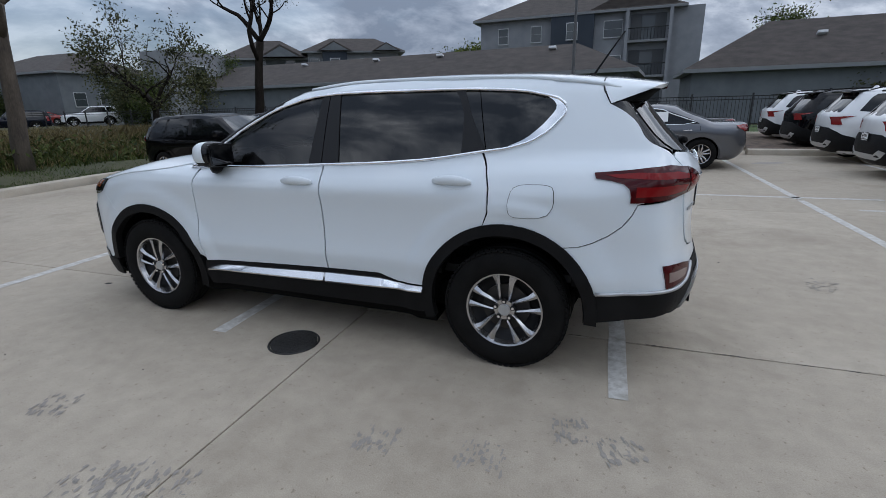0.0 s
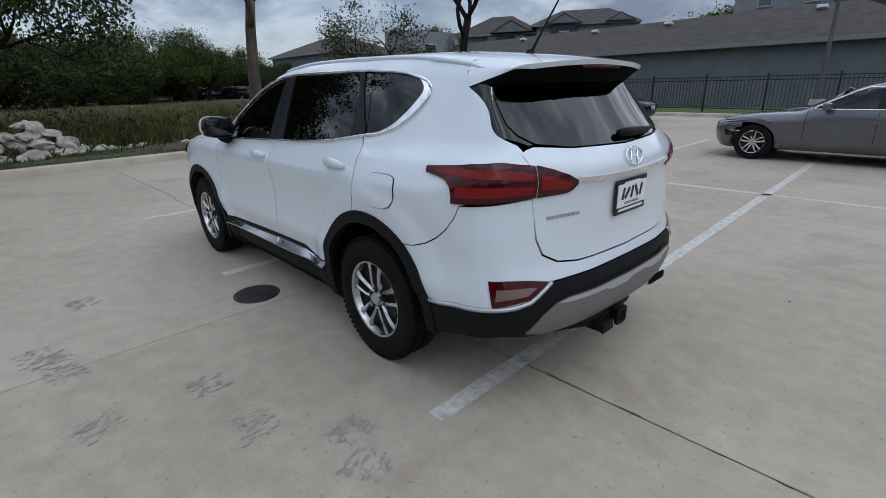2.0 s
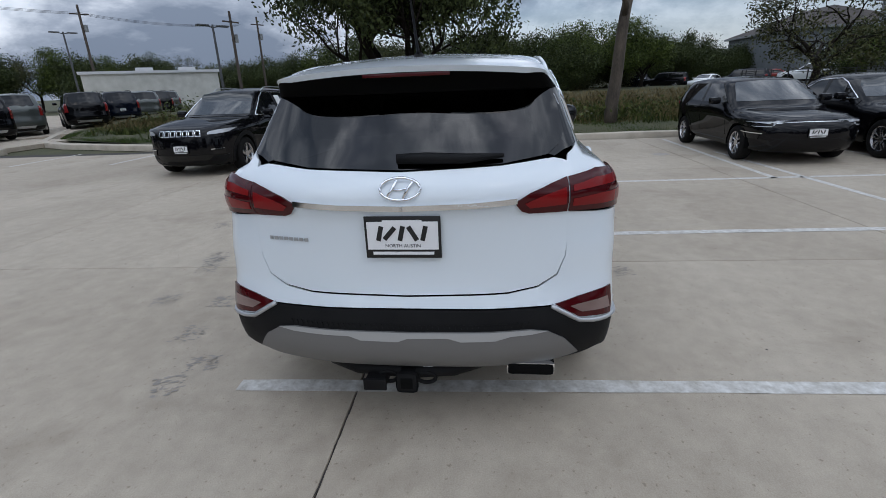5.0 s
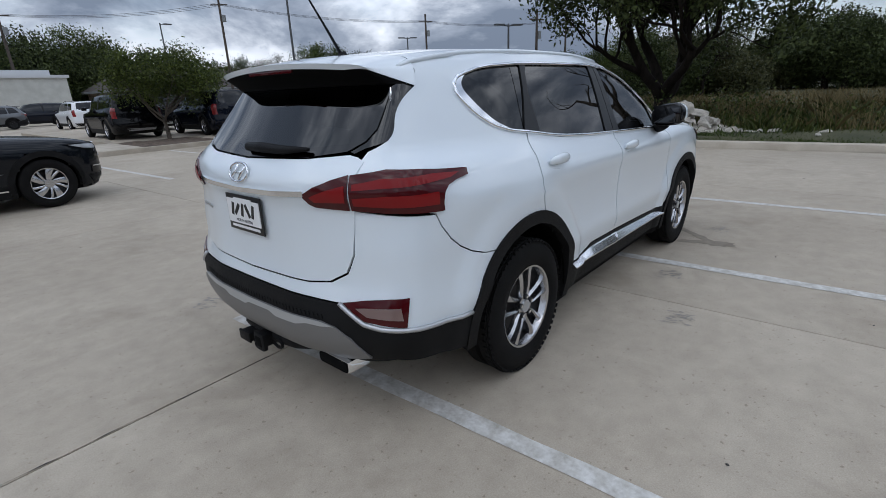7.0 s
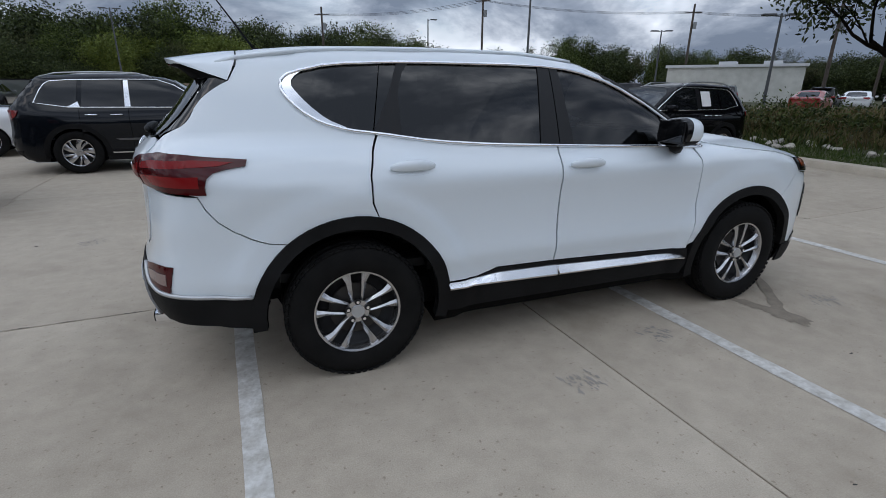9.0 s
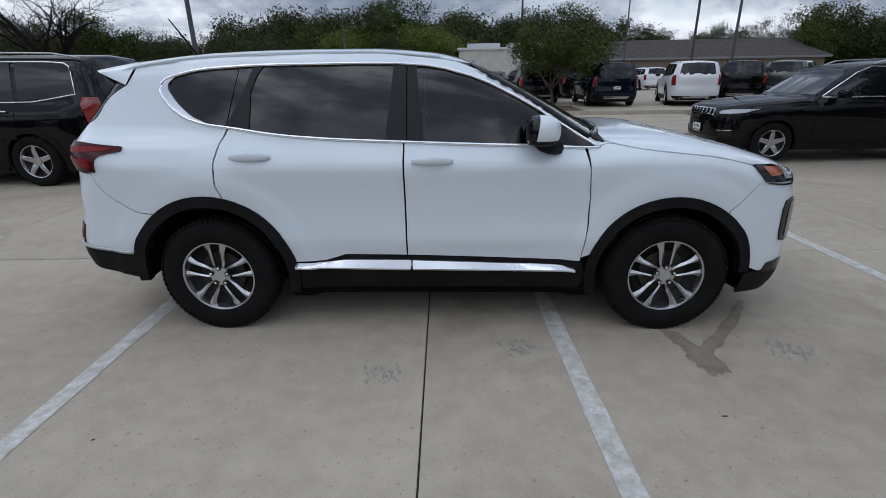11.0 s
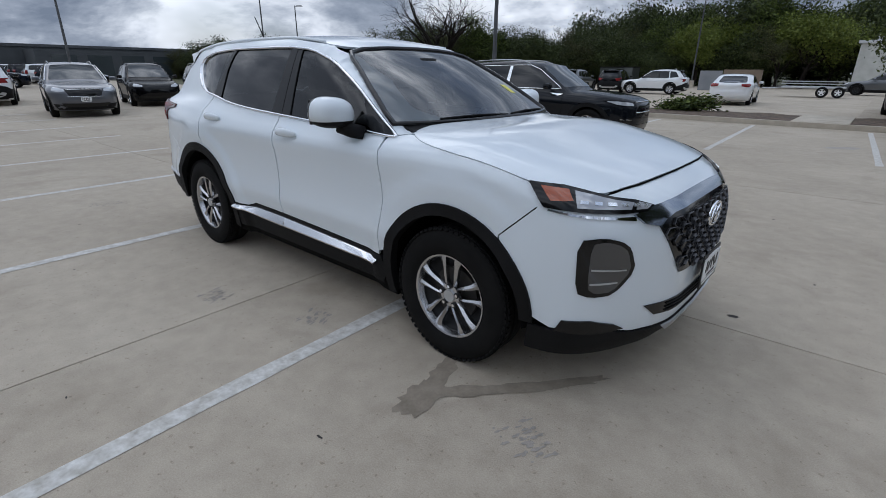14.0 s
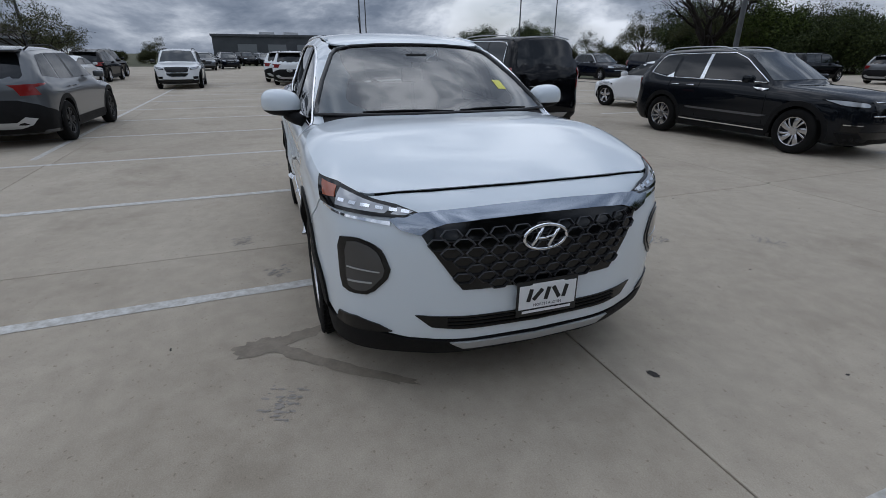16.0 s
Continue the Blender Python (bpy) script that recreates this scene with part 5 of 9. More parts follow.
add_box(bm, (0.20, 0.070, 0.070), pose(-2.330, 0.02, 0.317), 0.008)
add_box(bm, (0.025, 0.098, 0.098), pose(-2.420, 0.02, 0.313), 0.022)
part("hitch_receiver", bm, M_CLAD, hero, "black square tow hitch receiver")
box_part("receiver_mouth", (0.012, 0.055, 0.055), pose(-2.429, 0.02, 0.313), M_SHELL, hero, 0.004)
for dy in (0.125, -0.105):
    ring = [Vector((-2.37, 0.02 + dy * 0.75 + 0.042 * math.cos(a), 0.307 + 0.026 * math.sin(a))) for a in np.linspace(0, 2 * math.pi, 20, endpoint=False)]
    tube("chain_loop", ring, 0.009, M_CLAD, hero, 6, True)
    box_part("hitch_bracket", (0.025, 0.030, 0.05), pose(-2.330, 0.02 + dy, 0.347), M_CLAD, hero, 0.010)
box_part("hitch_socket", (0.11, 0.095, 0.052), pose(-2.370, 0.165, 0.297), M_CLAD, hero, 0.014)
box_part("socket_cap", (0.014, 0.105, 0.056), pose(-2.425, 0.165, 0.299), M_CLAD, hero, 0.006)
box_part("hitch_tag", (0.004, 0.045, 0.016), pose(-2.355, -0.065, 0.358), M_PAPER, hero, 0.001, "small white tag on the tow hitch")

# mirrors
# mirror glass coloured near black, standing in for a dark reflection
M_MIRROR = principled("dark_reflection_mirror_glass", (0.06, 0.062, 0.066), 0.03, 1.0)
for s in (1, -1):
    base = pose(0.572, s * 0.988, 1.246)
    bm = bmesh.new()
    r = bmesh.ops.create_uvsphere(bm, u_segments=32, v_segments=20, radius=1.0)
    for v in bm.verts:
        x, y, z = v.co
        f = 1.0 / max(1e-6, (abs(x) ** 2.6 + abs(y) ** 2.8 + abs(z) ** 2.6) ** (1 / 2.7))
        x, y, z = x * f, y * f, z * f
        x = max(x, -0.55)
        v.co = (x * 0.105, y * 0.125 * (1 - 0.06 * z), z * 0.084 + 0.010 * (y * s))
    low = bm.copy()
    rim = bm.copy()
    bmesh.ops.bisect_plane(bm, geom=bm.verts[:] + bm.edges[:] + bm.faces[:], plane_co=(-0.028, 0, 0), plane_no=(-1, 0, 0.15), clear_outer=True)
    bmesh.ops.bisect_plane(bm, geom=bm.verts[:] + bm.edges[:] + bm.faces[:], plane_co=(0, 0, -0.042), plane_no=(0, 0, -1), clear_outer=True)
    bmesh.ops.transform(bm, matrix=base, verts=bm.verts)
    mir = part("door_mirror", bm, M_WHITE, hero, "white door mirror with black base")
    bmesh.ops.bisect_plane(low, geom=low.verts[:] + low.edges[:] + low.faces[:], plane_co=(0, 0, -0.043), plane_no=(0, 0, 1), clear_outer=True)
    bmesh.ops.transform(low, matrix=base, verts=low.verts)
    part("mirror_base", low, M_CLAD, mir)
    bmesh.ops.bisect_plane(rim, geom=rim.verts[:] + rim.edges[:] + rim.faces[:], plane_co=(-0.029, 0, 0), plane_no=(1, 0, -0.15), clear_outer=True)
    bmesh.ops.transform(rim, matrix=base, verts=rim.verts)
    part("mirror_bezel", rim, M_PIANO, mir)
    bm = bmesh.new()
    add_box(bm, (0.016, 0.200, 0.132), pose(0.511, s * 0.988, 1.248), 0.007)
    part("mirror_back", bm, M_PIANO, mir)
    box_part("mirror_glass", (0.006, 0.176, 0.110), pose(0.502, s * 0.988, 1.25, 0, 0, 0), M_MIRROR, mir, 0.002)
    tube("mirror_arm", [(0.59, s * 0.95, 1.178), (0.645, s * 0.91, 1.150), (0.70, s * 0.865, 1.135)], np.array([0.045, 0.042, 0.038]), M_CLAD, mir, 8)

for ax, s in ((AR[0], 1), (AR[0], -1), (AF[0], 1), (AF[0], -1)):
    m = pose(ax, s * 0.822, 0.366) @ (Matrix() if s > 0 else pose(0, 0, 0, 0, 0, 180))
    make_wheel(hero, m, 0.366, 0.228, 0.225, "double5", M_ALLOY)

# cabin
box_part("cabin_floor", (3.0, 1.4, 0.05), pose(-0.6, 0, 0.52), M_DASH, hero)
bm = bmesh.new()
add_box(bm, (0.45, 1.45, 0.28), pose(0.92, 0, 1.0, 0, -8, 0), 0.06)
part("dashboard", bm, M_DASH, hero)
tube("steering_wheel", [(0.60 + 0.06 * math.sin(a), 0.38 + 0.18 * math.cos(a), 1.06 + 0.17 * math.sin(a)) for a in np.linspace(0, 2 * math.pi, 28, endpoint=False)], 0.014, M_DASH, hero, 8, True)
for y in (0.38, -0.38):
    bm = bmesh.new()
    add_box(bm, (0.52, 0.5, 0.16), pose(0.12, y, 0.70), 0.05)
    add_box(bm, (0.14, 0.48, 0.62), pose(-0.2, y, 1.02, 0, -16, 0), 0.05)
    add_box(bm, (0.10, 0.26, 0.17), pose(-0.32, y, 1.40, 0, -10, 0), 0.04)
    part("front_seat", bm, M_CLOTH, hero, "dark cloth front seat")
bm = bmesh.new()
add_box(bm, (0.5, 1.3, 0.16), pose(-0.85, 0, 0.72), 0.05)
add_box(bm, (0.14, 1.3, 0.55), pose(-1.12, 0, 1.0, 0, -16, 0), 0.05)
for y in (0.42, -0.42):
    add_box(bm, (0.09, 0.24, 0.15), pose(-1.23, y, 1.34, 0, -10, 0), 0.04)
part("rear_seat", bm, M_CLOTH, hero, "dark cloth rear bench")

# ---- ground ----
def concrete(name, dark, light, stain_col):
    """Weathered concrete in world space: broad patches, mottling, grain and brown stains."""
    m = bpy.data.materials.new(name)
    m.use_nodes = True
    n, l = m.node_tree.nodes, m.node_tree.links
    b = n["Principled BSDF"]
    g, info = n.new("ShaderNodeNewGeometry"), n.new("ShaderNodeObjectInfo")

    def noise_at(scale, detail, rough=0.55, stretch=None, distort=0.0):
        t = n.new("ShaderNodeTexNoise")
        t.inputs["Scale"].default_value, t.inputs["Detail"].default_value = scale, detail
        t.inputs["Roughness"].default_value, t.inputs["Distortion"].default_value = rough, distort
        src = g.outputs["Position"]
        if stretch:
            mp = n.new("ShaderNodeMapping")
            mp.inputs["Scale"].default_value = stretch
            l.new(src, mp.inputs["Vector"])
            src = mp.outputs["Vector"]
        l.new(src, t.inputs["Vector"])
        return t.outputs["Fac"]

    def mapped(sock, a, z, lo=0.0, hi=1.0):
        r = n.new("ShaderNodeMapRange")
        for k, v in (("From Min", a), ("From Max", z), ("To Min", lo), ("To Max", hi)):
            r.inputs[k].default_value = v
        l.new(sock, r.inputs["Value"])
        return r.outputs["Result"]

    def add(p, q, w=1.0):
        r = n.new("ShaderNodeMath")
        r.operation = "MULTIPLY_ADD"
        l.new(q, r.inputs[0])
        r.inputs[1].default_value = w
        l.new(p, r.inputs[2])
        return r.outputs["Value"]

    def blend(fac, c1, c2, mode="MIX"):
        r = n.new("ShaderNodeMixRGB")
        r.blend_type = mode
        l.new(fac, r.inputs["Fac"])
        for k, c in (("Color1", c1), ("Color2", c2)):
            if isinstance(c, tuple):
                r.inputs[k].default_value = (*c, 1)
            else:
                l.new(c, r.inputs[k])
        return r.outputs["Color"]

    grain, mott = noise_at(140, 2.0, 0.7), noise_at(7, 8.0, 0.62)
    broad, sweep_n = noise_at(0.45, 4.0, 0.5, None, 0.8), noise_at(1.0, 6.0, 0.6, (0.25, 1.6, 1))
    f = add(add(add(mapped(broad, 0.3, 0.7, -0.05, 0.35), mapped(mott, 0.3, 0.7), 0.45), mapped(grain, 0.3, 0.7), 0.42), info.outputs["Random"], 0.18)
    f = add(f, mapped(sweep_n, 0.35, 0.7), 0.12)
    col = blend(mapped(f, 0.15, 1.15), dark, light)
    blot = noise_at(0.9, 7.0, 0.66, None, 0.4)
    col = blend(mapped(blot, 0.54, 0.72, 0.0, 0.40), col, stain_col)
    pit = noise_at(38, 2.0, 0.5)
    col = blend(mapped(pit, 0.65, 0.74, 0.0, 0.6), col, stain_col)
    l.new(col, b.inputs["Base Color"])
    l.new(mapped(mott, 0.3, 0.7, 0.7, 0.95), b.inputs["Roughness"])
    b.inputs["Specular IOR Level"].default_value = 0.3
    bp = n.new("ShaderNodeBump")
    bp.inputs["Strength"].default_value, bp.inputs["Distance"].default_value = 0.3, 0.006
    l.new(add(grain, pit, -0.6), bp.inputs["Height"])
    l.new(bp.outputs["Normal"], b.inputs["Normal"])
    return m


M_CONC = concrete("worn_concrete", (0.295, 0.25, 0.192), (0.49, 0.43, 0.345), (0.185, 0.148, 0.105))
M_KERB = textured("pale_kerb_concrete", (0.36, 0.315, 0.25), (0.54, 0.485, 0.40), 2.5, 70, (0.8, 0.95), 0.3)
M_JOINT = principled("dark_joint_filler", (0.045, 0.04, 0.036), 0.95)
M_LINE = textured("worn_white_line_paint", (0.36, 0.335, 0.29), (0.70, 0.69, 0.66), 16, 55, (0.6, 0.85), 0.3)
M_DRY = textured("dry_grass_ground", (0.028, 0.036, 0.012), (0.10, 0.092, 0.042), 0.6, 30, (0.9, 1.0), 0.4)
M_MULCH = textured("brown_mulch", (0.05, 0.035, 0.025), (0.17, 0.125, 0.09), 6, 60, (0.9, 1.0), 0.6)
M_LAWN = textured("green_lawn", (0.03, 0.06, 0.012), (0.08, 0.12, 0.03), 2.0, 60, (0.9, 1.0), 0.4)
M_STAIN = textured("damp_oily_stain", (0.175, 0.145, 0.108), (0.30, 0.256, 0.20), 9, 60, (0.6, 0.85), 0.1)
M_IRON = textured("cast_iron_cover", (0.012, 0.0115, 0.011), (0.04, 0.038, 0.036), 6, 120, (0.45, 0.7), 0.3)


def lot(x, y):
    """A place of the car park, whose bays and joints lie slightly askew to the car."""
    return x - 0.045 * y, y + 0.02 * x


def slab_joints():
    """Where the expansion joints run: across x and across y."""
    return [-0.13 + 4.57 * i for i in range(-14, 3)], [0.415 + 4.57 * i for i in range(-5, 4)]


bm = bmesh.new()
add_box(bm, (3000, 3000, 0.2), pose(0, 0, -0.135))
ground = part("ground", bm, M_DRY, None, smooth=False)
tagged(ground, "dry grassy open ground round the car park", "ground", kind="structure")

bm = bmesh.new()
add_box(bm, (76.5, 44.5, 0.02), pose(-29.2, -4.0, -0.022))
pavement = part("pavement", bm, M_JOINT, None, smooth=False)
tagged(pavement, "worn beige concrete car park with dark joints", "pavement", kind="structure")
bm = bmesh.new()
add_box(bm, (70, 60, 0.02), pose(8, 47, -0.024))
far_pave = part("pavement", bm, M_CONC, None, smooth=False)
tagged(far_pave, "pale concrete display lot beyond the planted strip", "pavement", kind="structure")


for x0, y0, x1, y1 in ((4.95, 15.38, 13.0, 18.3), (2.3, 18.32, 46.0, 34.0)):
    bm = bmesh.new()
    add_box(bm, (x1 - x0, y1 - y0, 0.15), pose((x0 + x1) / 2, (y0 + y1) / 2, 0.055), 0.01)
    tagged(part("pavement", bm, M_CONC, None, smooth=False), "raised pale concrete display lot behind the kerb", "pavement", kind="structure")


def slab_mesh(sx, sy):
    bm = bmesh.new()
    add_box(bm, (sx, sy, 0.04), pose(0, 0, -0.02))
    es = [e for e in bm.edges if all(v.co.z > -0.01 for v in e.verts)]
    bmesh.ops.bevel(bm, geom=es, offset=0.003, segments=1, affect="EDGES")
    me = bpy.data.meshes.new("slab")
    bm.to_mesh(me)
    bm.free()
    me.materials.append(M_CONC)
    return me


jx, jy = slab_joints()
ex_x, ex_y = [-67.0] + jx + [9.0], [-26.0] + jy + [18.2]
slab_cache = {}
SHEAR = Matrix(((1, -0.045, 0, 0), (0.02, 1, 0, 0), (0, 0, 1, 0), (0, 0, 0, 1)))
for i in range(len(ex_x) - 1):
    for j in range(len(ex_y) - 1):
        sx, sy = ex_x[i + 1] - ex_x[i] - 0.009, ex_y[j + 1] - ex_y[j] - 0.009
        key = (round(sx, 3), round(sy, 3))
        if key not in slab_cache:
            slab_cache[key] = slab_mesh(sx, sy)
        ob = new("slab", slab_cache[key])
        ob.parent = pavement
        ob.matrix_local = SHEAR @ Matrix.Translation(((ex_x[i] + ex_x[i + 1]) / 2, (ex_y[j] + ex_y[j + 1]) / 2, 0))


def strip(x0, y0, x1, y1, w=0.11, mat=None, name="line"):
    """A painted line as a very thin plate with ragged edges."""
    a, b = Vector((x0, y0, 0)), Vector((x1, y1, 0))
    d = (b - a).normalized()
    n = Vector((-d.y, d.x, 0))
    ln = (b - a).length
    k = max(2, int(ln / 0.25))
    rnd = random.Random(int((x0 + 50) * 131 + (y0 + 50) * 17))
    vs, fs = [], []
    for i in range(k + 1):
        p = a + d * ln * i / k
        for s in (-1, 1):
            q = p + n * s * (w / 2 + rnd.uniform(-0.006, 0.004))
            vs.append((q.x, q.y, 0.003))
    for i in range(k):
        fs.append((2 * i, 2 * i + 2, 2 * i + 3, 2 * i + 1))
    ob = mesh_object("bay_line", vs, fs, mat or M_LINE, None, smooth=False)
    return tagged(ob, "worn white painted bay line on concrete", "line", "bay lines", "structure")


for i in range(-9, 3):
    x = -2.0 + 2.708 * i
    y1 = -5.1 if -4 <= i else -4.6
    strip(*lot(x, 1.10), *lot(x, y1))
    if i >= -2:
        strip(*lot(x, -5.2), *lot(x, -11.6))
    if x > -30:
        strip(*lot(x, 8.3 if i > -2 else 8.0), *lot(x, 14.6))
strip(6.5, -4.9, -5.6, -5.5, 0.10)
strip(-5.0, -4.6, -32, -5.4, 0.10)
for y in (9.0, 11.8, -4.6, -7.3, -10.0, -12.7, -15.4, -18.1, 4.9, 7.6):
    strip(3.6 if y < 4 else 6.6, y, 8.85, y, 0.10)
for i in range(5):
    strip(-12.5 - i * 2.74, -7, -12.5 - i * 2.74, -11.5)


def stain(cx, cy, sx, sy, rot, seed, mat=M_STAIN, name="tyre_mark", label="dark scuffed tyre mark on concrete", z=0.0022):
    rnd = random.Random(seed)
    vs, n = [], 26
    c, s = math.cos(rot), math.sin(rot)
    for i in range(n):
        a = 2 * math.pi * i / n
        r = 1 + rnd.uniform(-0.22, 0.22)
        x, y = sx * r * math.cos(a), sy * r * math.sin(a)
        vs.append((cx + x * c - y * s, cy + x * s + y * c, z))
    return tagged(mesh_object(name, vs, [tuple(range(n))], mat, None, smooth=False), label, "stain", "stains", "structure")


M_SCUFF = textured("faint_rubber_scuff", (0.245, 0.225, 0.20), (0.35, 0.315, 0.275), 14, 90, (0.8, 0.95), 0.2)
M_OIL = textured("faint_oil_film", (0.285, 0.26, 0.232), (0.40, 0.365, 0.32), 9, 60, (0.75, 0.95), 0.15)


def tread_mark(cx, cy, w, l, rot, seed):
    """A faint smudge of small scuffs where a tyre turned."""
    rnd = random.Random(seed)
    vs, fs = [], []
    c, s = math.cos(rot), math.sin(rot)
    for k in range(46):
        x0, y0 = l * (round(rnd.uniform(-2.4, 2.4)) / 5) + rnd.gauss(0, 0.012), rnd.uniform(-0.5, 0.5) * w
        x0 += 0.25 * l * (1 - (2 * y0 / w) ** 2) * 0.4
        a, b2 = rnd.uniform(0.003, 0.011), rnd.uniform(0.006, 0.028)
        n = len(vs)
        for i in range(7):
            t = 2 * math.pi * i / 7
            x, y = x0 + a * math.cos(t) * rnd.uniform(0.6, 1.3), y0 + b2 * math.sin(t) * rnd.uniform(0.6, 1.3)
            vs.append((cx + x * c - y * s, cy + x * s + y * c, 0.0012 + 0.00006 * k))
        fs.append(tuple(range(n, n + 7)))
    return tagged(mesh_object("tyre_mark", vs, fs, M_SCUFF, None, smooth=False), "faint grey tyre tread mark on concrete", "stain", "stains", "structure")


for i, (x, y, w, l, r) in enumerate(((0.82, 2.10, 0.2, 0.22, 0.3), (0.03, 2.42, 0.2, 0.3, 0.2), (-0.05, 2.36, 0.2, 0.2, 0.3), (-0.29, 2.32, 0.18, 0.25, 0.4), (-0.985, 1.765, 0.18, 0.2, 0.1), (-0.96, 2.27, 0.18, 0.2, 0.4), (-1.505, 1.72, 0.2, 0.22, 0.0), (-1.855, 1.40, 0.18, 0.18, 0.2), (-2.08, 1.465, 0.16, 0.2, 0.5), (-0.305, -1.425, 0.17, 0.2, 0.1), (0.475, -1.157, 0.17, 0.2, 0.3), (2.043, -1.175, 0.18, 0.26, -0.4), (3.3, 2.6, 0.2, 0.25, 1.0), (-3.4, 2.3, 0.2, 0.25, 0.7), (-3.6, -1.2, 0.2, 0.3, 1.2), (1.2, 3.0, 0.2, 0.3, 0.5))):
    tread_mark(x, y, w, l, r, i)
for i, (x0, y0, x1, y1, w) in enumerate(((1.43, -0.94, 1.50, -1.17, 0.055), (1.50, -1.17, 1.535, -1.38, 0.085), (1.50, -1.24, 1.74, -1.01, 0.045), (1.70, -1.04, 1.93, -0.79, 0.042), (1.90, -0.82, 2.08, -0.575, 0.04))):
    stain((x0 + x1) / 2, (y0 + y1) / 2, math.hypot(x1 - x0, y1 - y0) / 2 + 0.05, w, math.atan2(y1 - y0, x1 - x0), 40 + i, M_STAIN, "fluid_stain", "brown fluid stain beside the front wheel", 0.002 + 0.0006 * i)
rs = random.Random(4)
for i in range(46):
    stain(rs.uniform(-6, 6), rs.choice((-1, 1)) * rs.uniform(1.3, 5), rs.uniform(0.006, 0.018), rs.uniform(0.004, 0.01), rs.uniform(0, 3), 100 + i, M_JOINT, "debris_speck", "dark leaf fragment on concrete")
for i in range(22):
    stain(rs.uniform(-25, 8), rs.choice((-1, 1)) * rs.uniform(2.6, 12), rs.uniform(0.15, 0.5), rs.uniform(0.06, 0.2), rs.uniform(0, 3), 200 + i, M_OIL, "oil_patch", "faint grey oil patch on concrete")
stain(2.447, 0.66, 0.035, 0.022, 0.3, 77, M_JOINT, "debris_speck", "dark round spot on concrete")
# the open crack along the joint beside the tail
rc = random.Random(9)
cv, cf = [], []
for i in range(60):
    x = -1.7 - i * 0.06
    y = 0.415 + 0.0209 * x + rc.uniform(-0.006, 0.006)
    w = 0.001 + 0.006 * (rc.random() ** 4)
    cv += [(x, y - w, 0.0018), (x, y + w, 0.0018)]
    if i:
        cf.append((2 * i - 2, 2 * i - 1, 2 * i + 1, 2 * i))
tagged(mesh_object("crack", cv, cf, M_JOINT, None, smooth=False), "ragged dark crack along a slab joint", "crack", "", "structure")

# manhole
mh = thing("manhole_cover", pose(0.03, 1.075, 0), "dark cast-iron manhole cover set in concrete", "manhole")
bm = bmesh.new()
add_cyl(bm, 0.155, 0.155, 0.012, pose(0, 0, 0.003), 48)
part("cover", bm, M_IRON, mh)
bm = bmesh.new()
for i in range(-4, 5):
    for j in range(-4, 5):
        if math.hypot(i, j) < 4.3:
            add_box(bm, (0.022, 0.022, 0.004), pose(i * 0.031, j * 0.031, 0.010, 0, 0, 45))
part("stud_pattern", bm, M_IRON, mh)
v, f = sweep([(0.166 * math.cos(a), 0.166 * math.sin(a), 0.003) for a in np.linspace(0, 2 * math.pi, 48, endpoint=False)], 0.007, 6, True)
mesh_object("frame", v, f, M_IRON, mh)


def kerb(pts, name="kerb", h=0.15, w=0.30):
    """A kerb with a rounded edge along points on the ground."""
    prof = [(0, -0.02), (0.01, h * 0.6), (0.03, h * 0.93), (0.06, h), (w, h), (w, -0.02)]
    P = [Vector((x, y, 0)) for x, y in pts]
    vs, fs = [], []
    for i, p in enumerate(P):
        a, b = P[max(0, i - 1)], P[min(len(P) - 1, i + 1)]
        d = (b - a).normalized()
        n = Vector((d.y, -d.x, 0))
        for o, z in prof:
            q = p + n * o
            vs.append((q.x, q.y, z))
    k = len(prof)
    for i in range(len(P) - 1):
        for j in range(k - 1):
            fs.append((i * k + j, i * k + j + 1, (i + 1) * k + j + 1, (i + 1) * k + j))
    fs += [tuple(range(k))[::-1], tuple((len(P) - 1) * k + j for j in range(k))]
    return tagged(mesh_object(name, vs, fs, M_KERB, None, sharp=30), "pale worn concrete kerb", "kerb", "", "structure")


kerb([(9.35, -26), (9.4, -12), (9.35, -4), (9.0, -1), (8.75, 2), (8.8, 6), (9.3, 10), (10.5, 14), (11.6, 16), (14.4, 18.2), (20, 22.4), (27, 27.5)])
kerb([(9.3, 15.0), (8.0, 15.2), (-4.0, 15.2), (-5.2, 15.9), (-5.6, 18)][::-1], w=0.2)
kerb([(9.3, 15.0), (9.6, 15.6), (9.6, 18)], w=0.2)
kerb([(-5.0, -12.0), (-30, -12.0)][::-1])
kerb([(-30, -19.8), (9.4, -19.8)])


def bed(name, x0, y0, x1, y1, z, mat, label, seed=1):
    n = 14
    rnd = random.Random(seed)
    vs = [(x0 + (x1 - x0) * i / n, y0 + (y1 - y0) * j / n, z + (rnd.uniform(0, 0.05) if 0 < i < n and 0 < j < n else 0)) for j in range(n + 1) for i in range(n + 1)]
    fs = [(j * (n + 1) + i, j * (n + 1) + i + 1, (j + 1) * (n + 1) + i + 1, (j + 1) * (n + 1) + i) for j in range(n) for i in range(n)]
    return tagged(mesh_object(name, vs, fs, mat, None), label, "planting bed", "", "structure")


bed("planting_bed", 2.25, 15.4, 4.9, 18.4, 0.11, M_MULCH, "brown mulch bed round a young tree", 2)
bed("planting_bed", -5.2, 15.4, 0.85, 18.4, 0.11, M_MULCH, "bare brown soil bed with a shrub", 3)
bm = bmesh.new()
add_box(bm, (1.4, 3.2, 0.16), pose(1.55, 17.0, 0.06), 0.01)
tagged(part("footpath", bm, M_KERB, None), "pale concrete footpath across the planted strip", "footpath", kind="structure")
bed("planting_bed", -30, -19.6, -5.2, -12.35, 0.10, M_MULCH, "bare brown soil verge beside the kerb", 4)
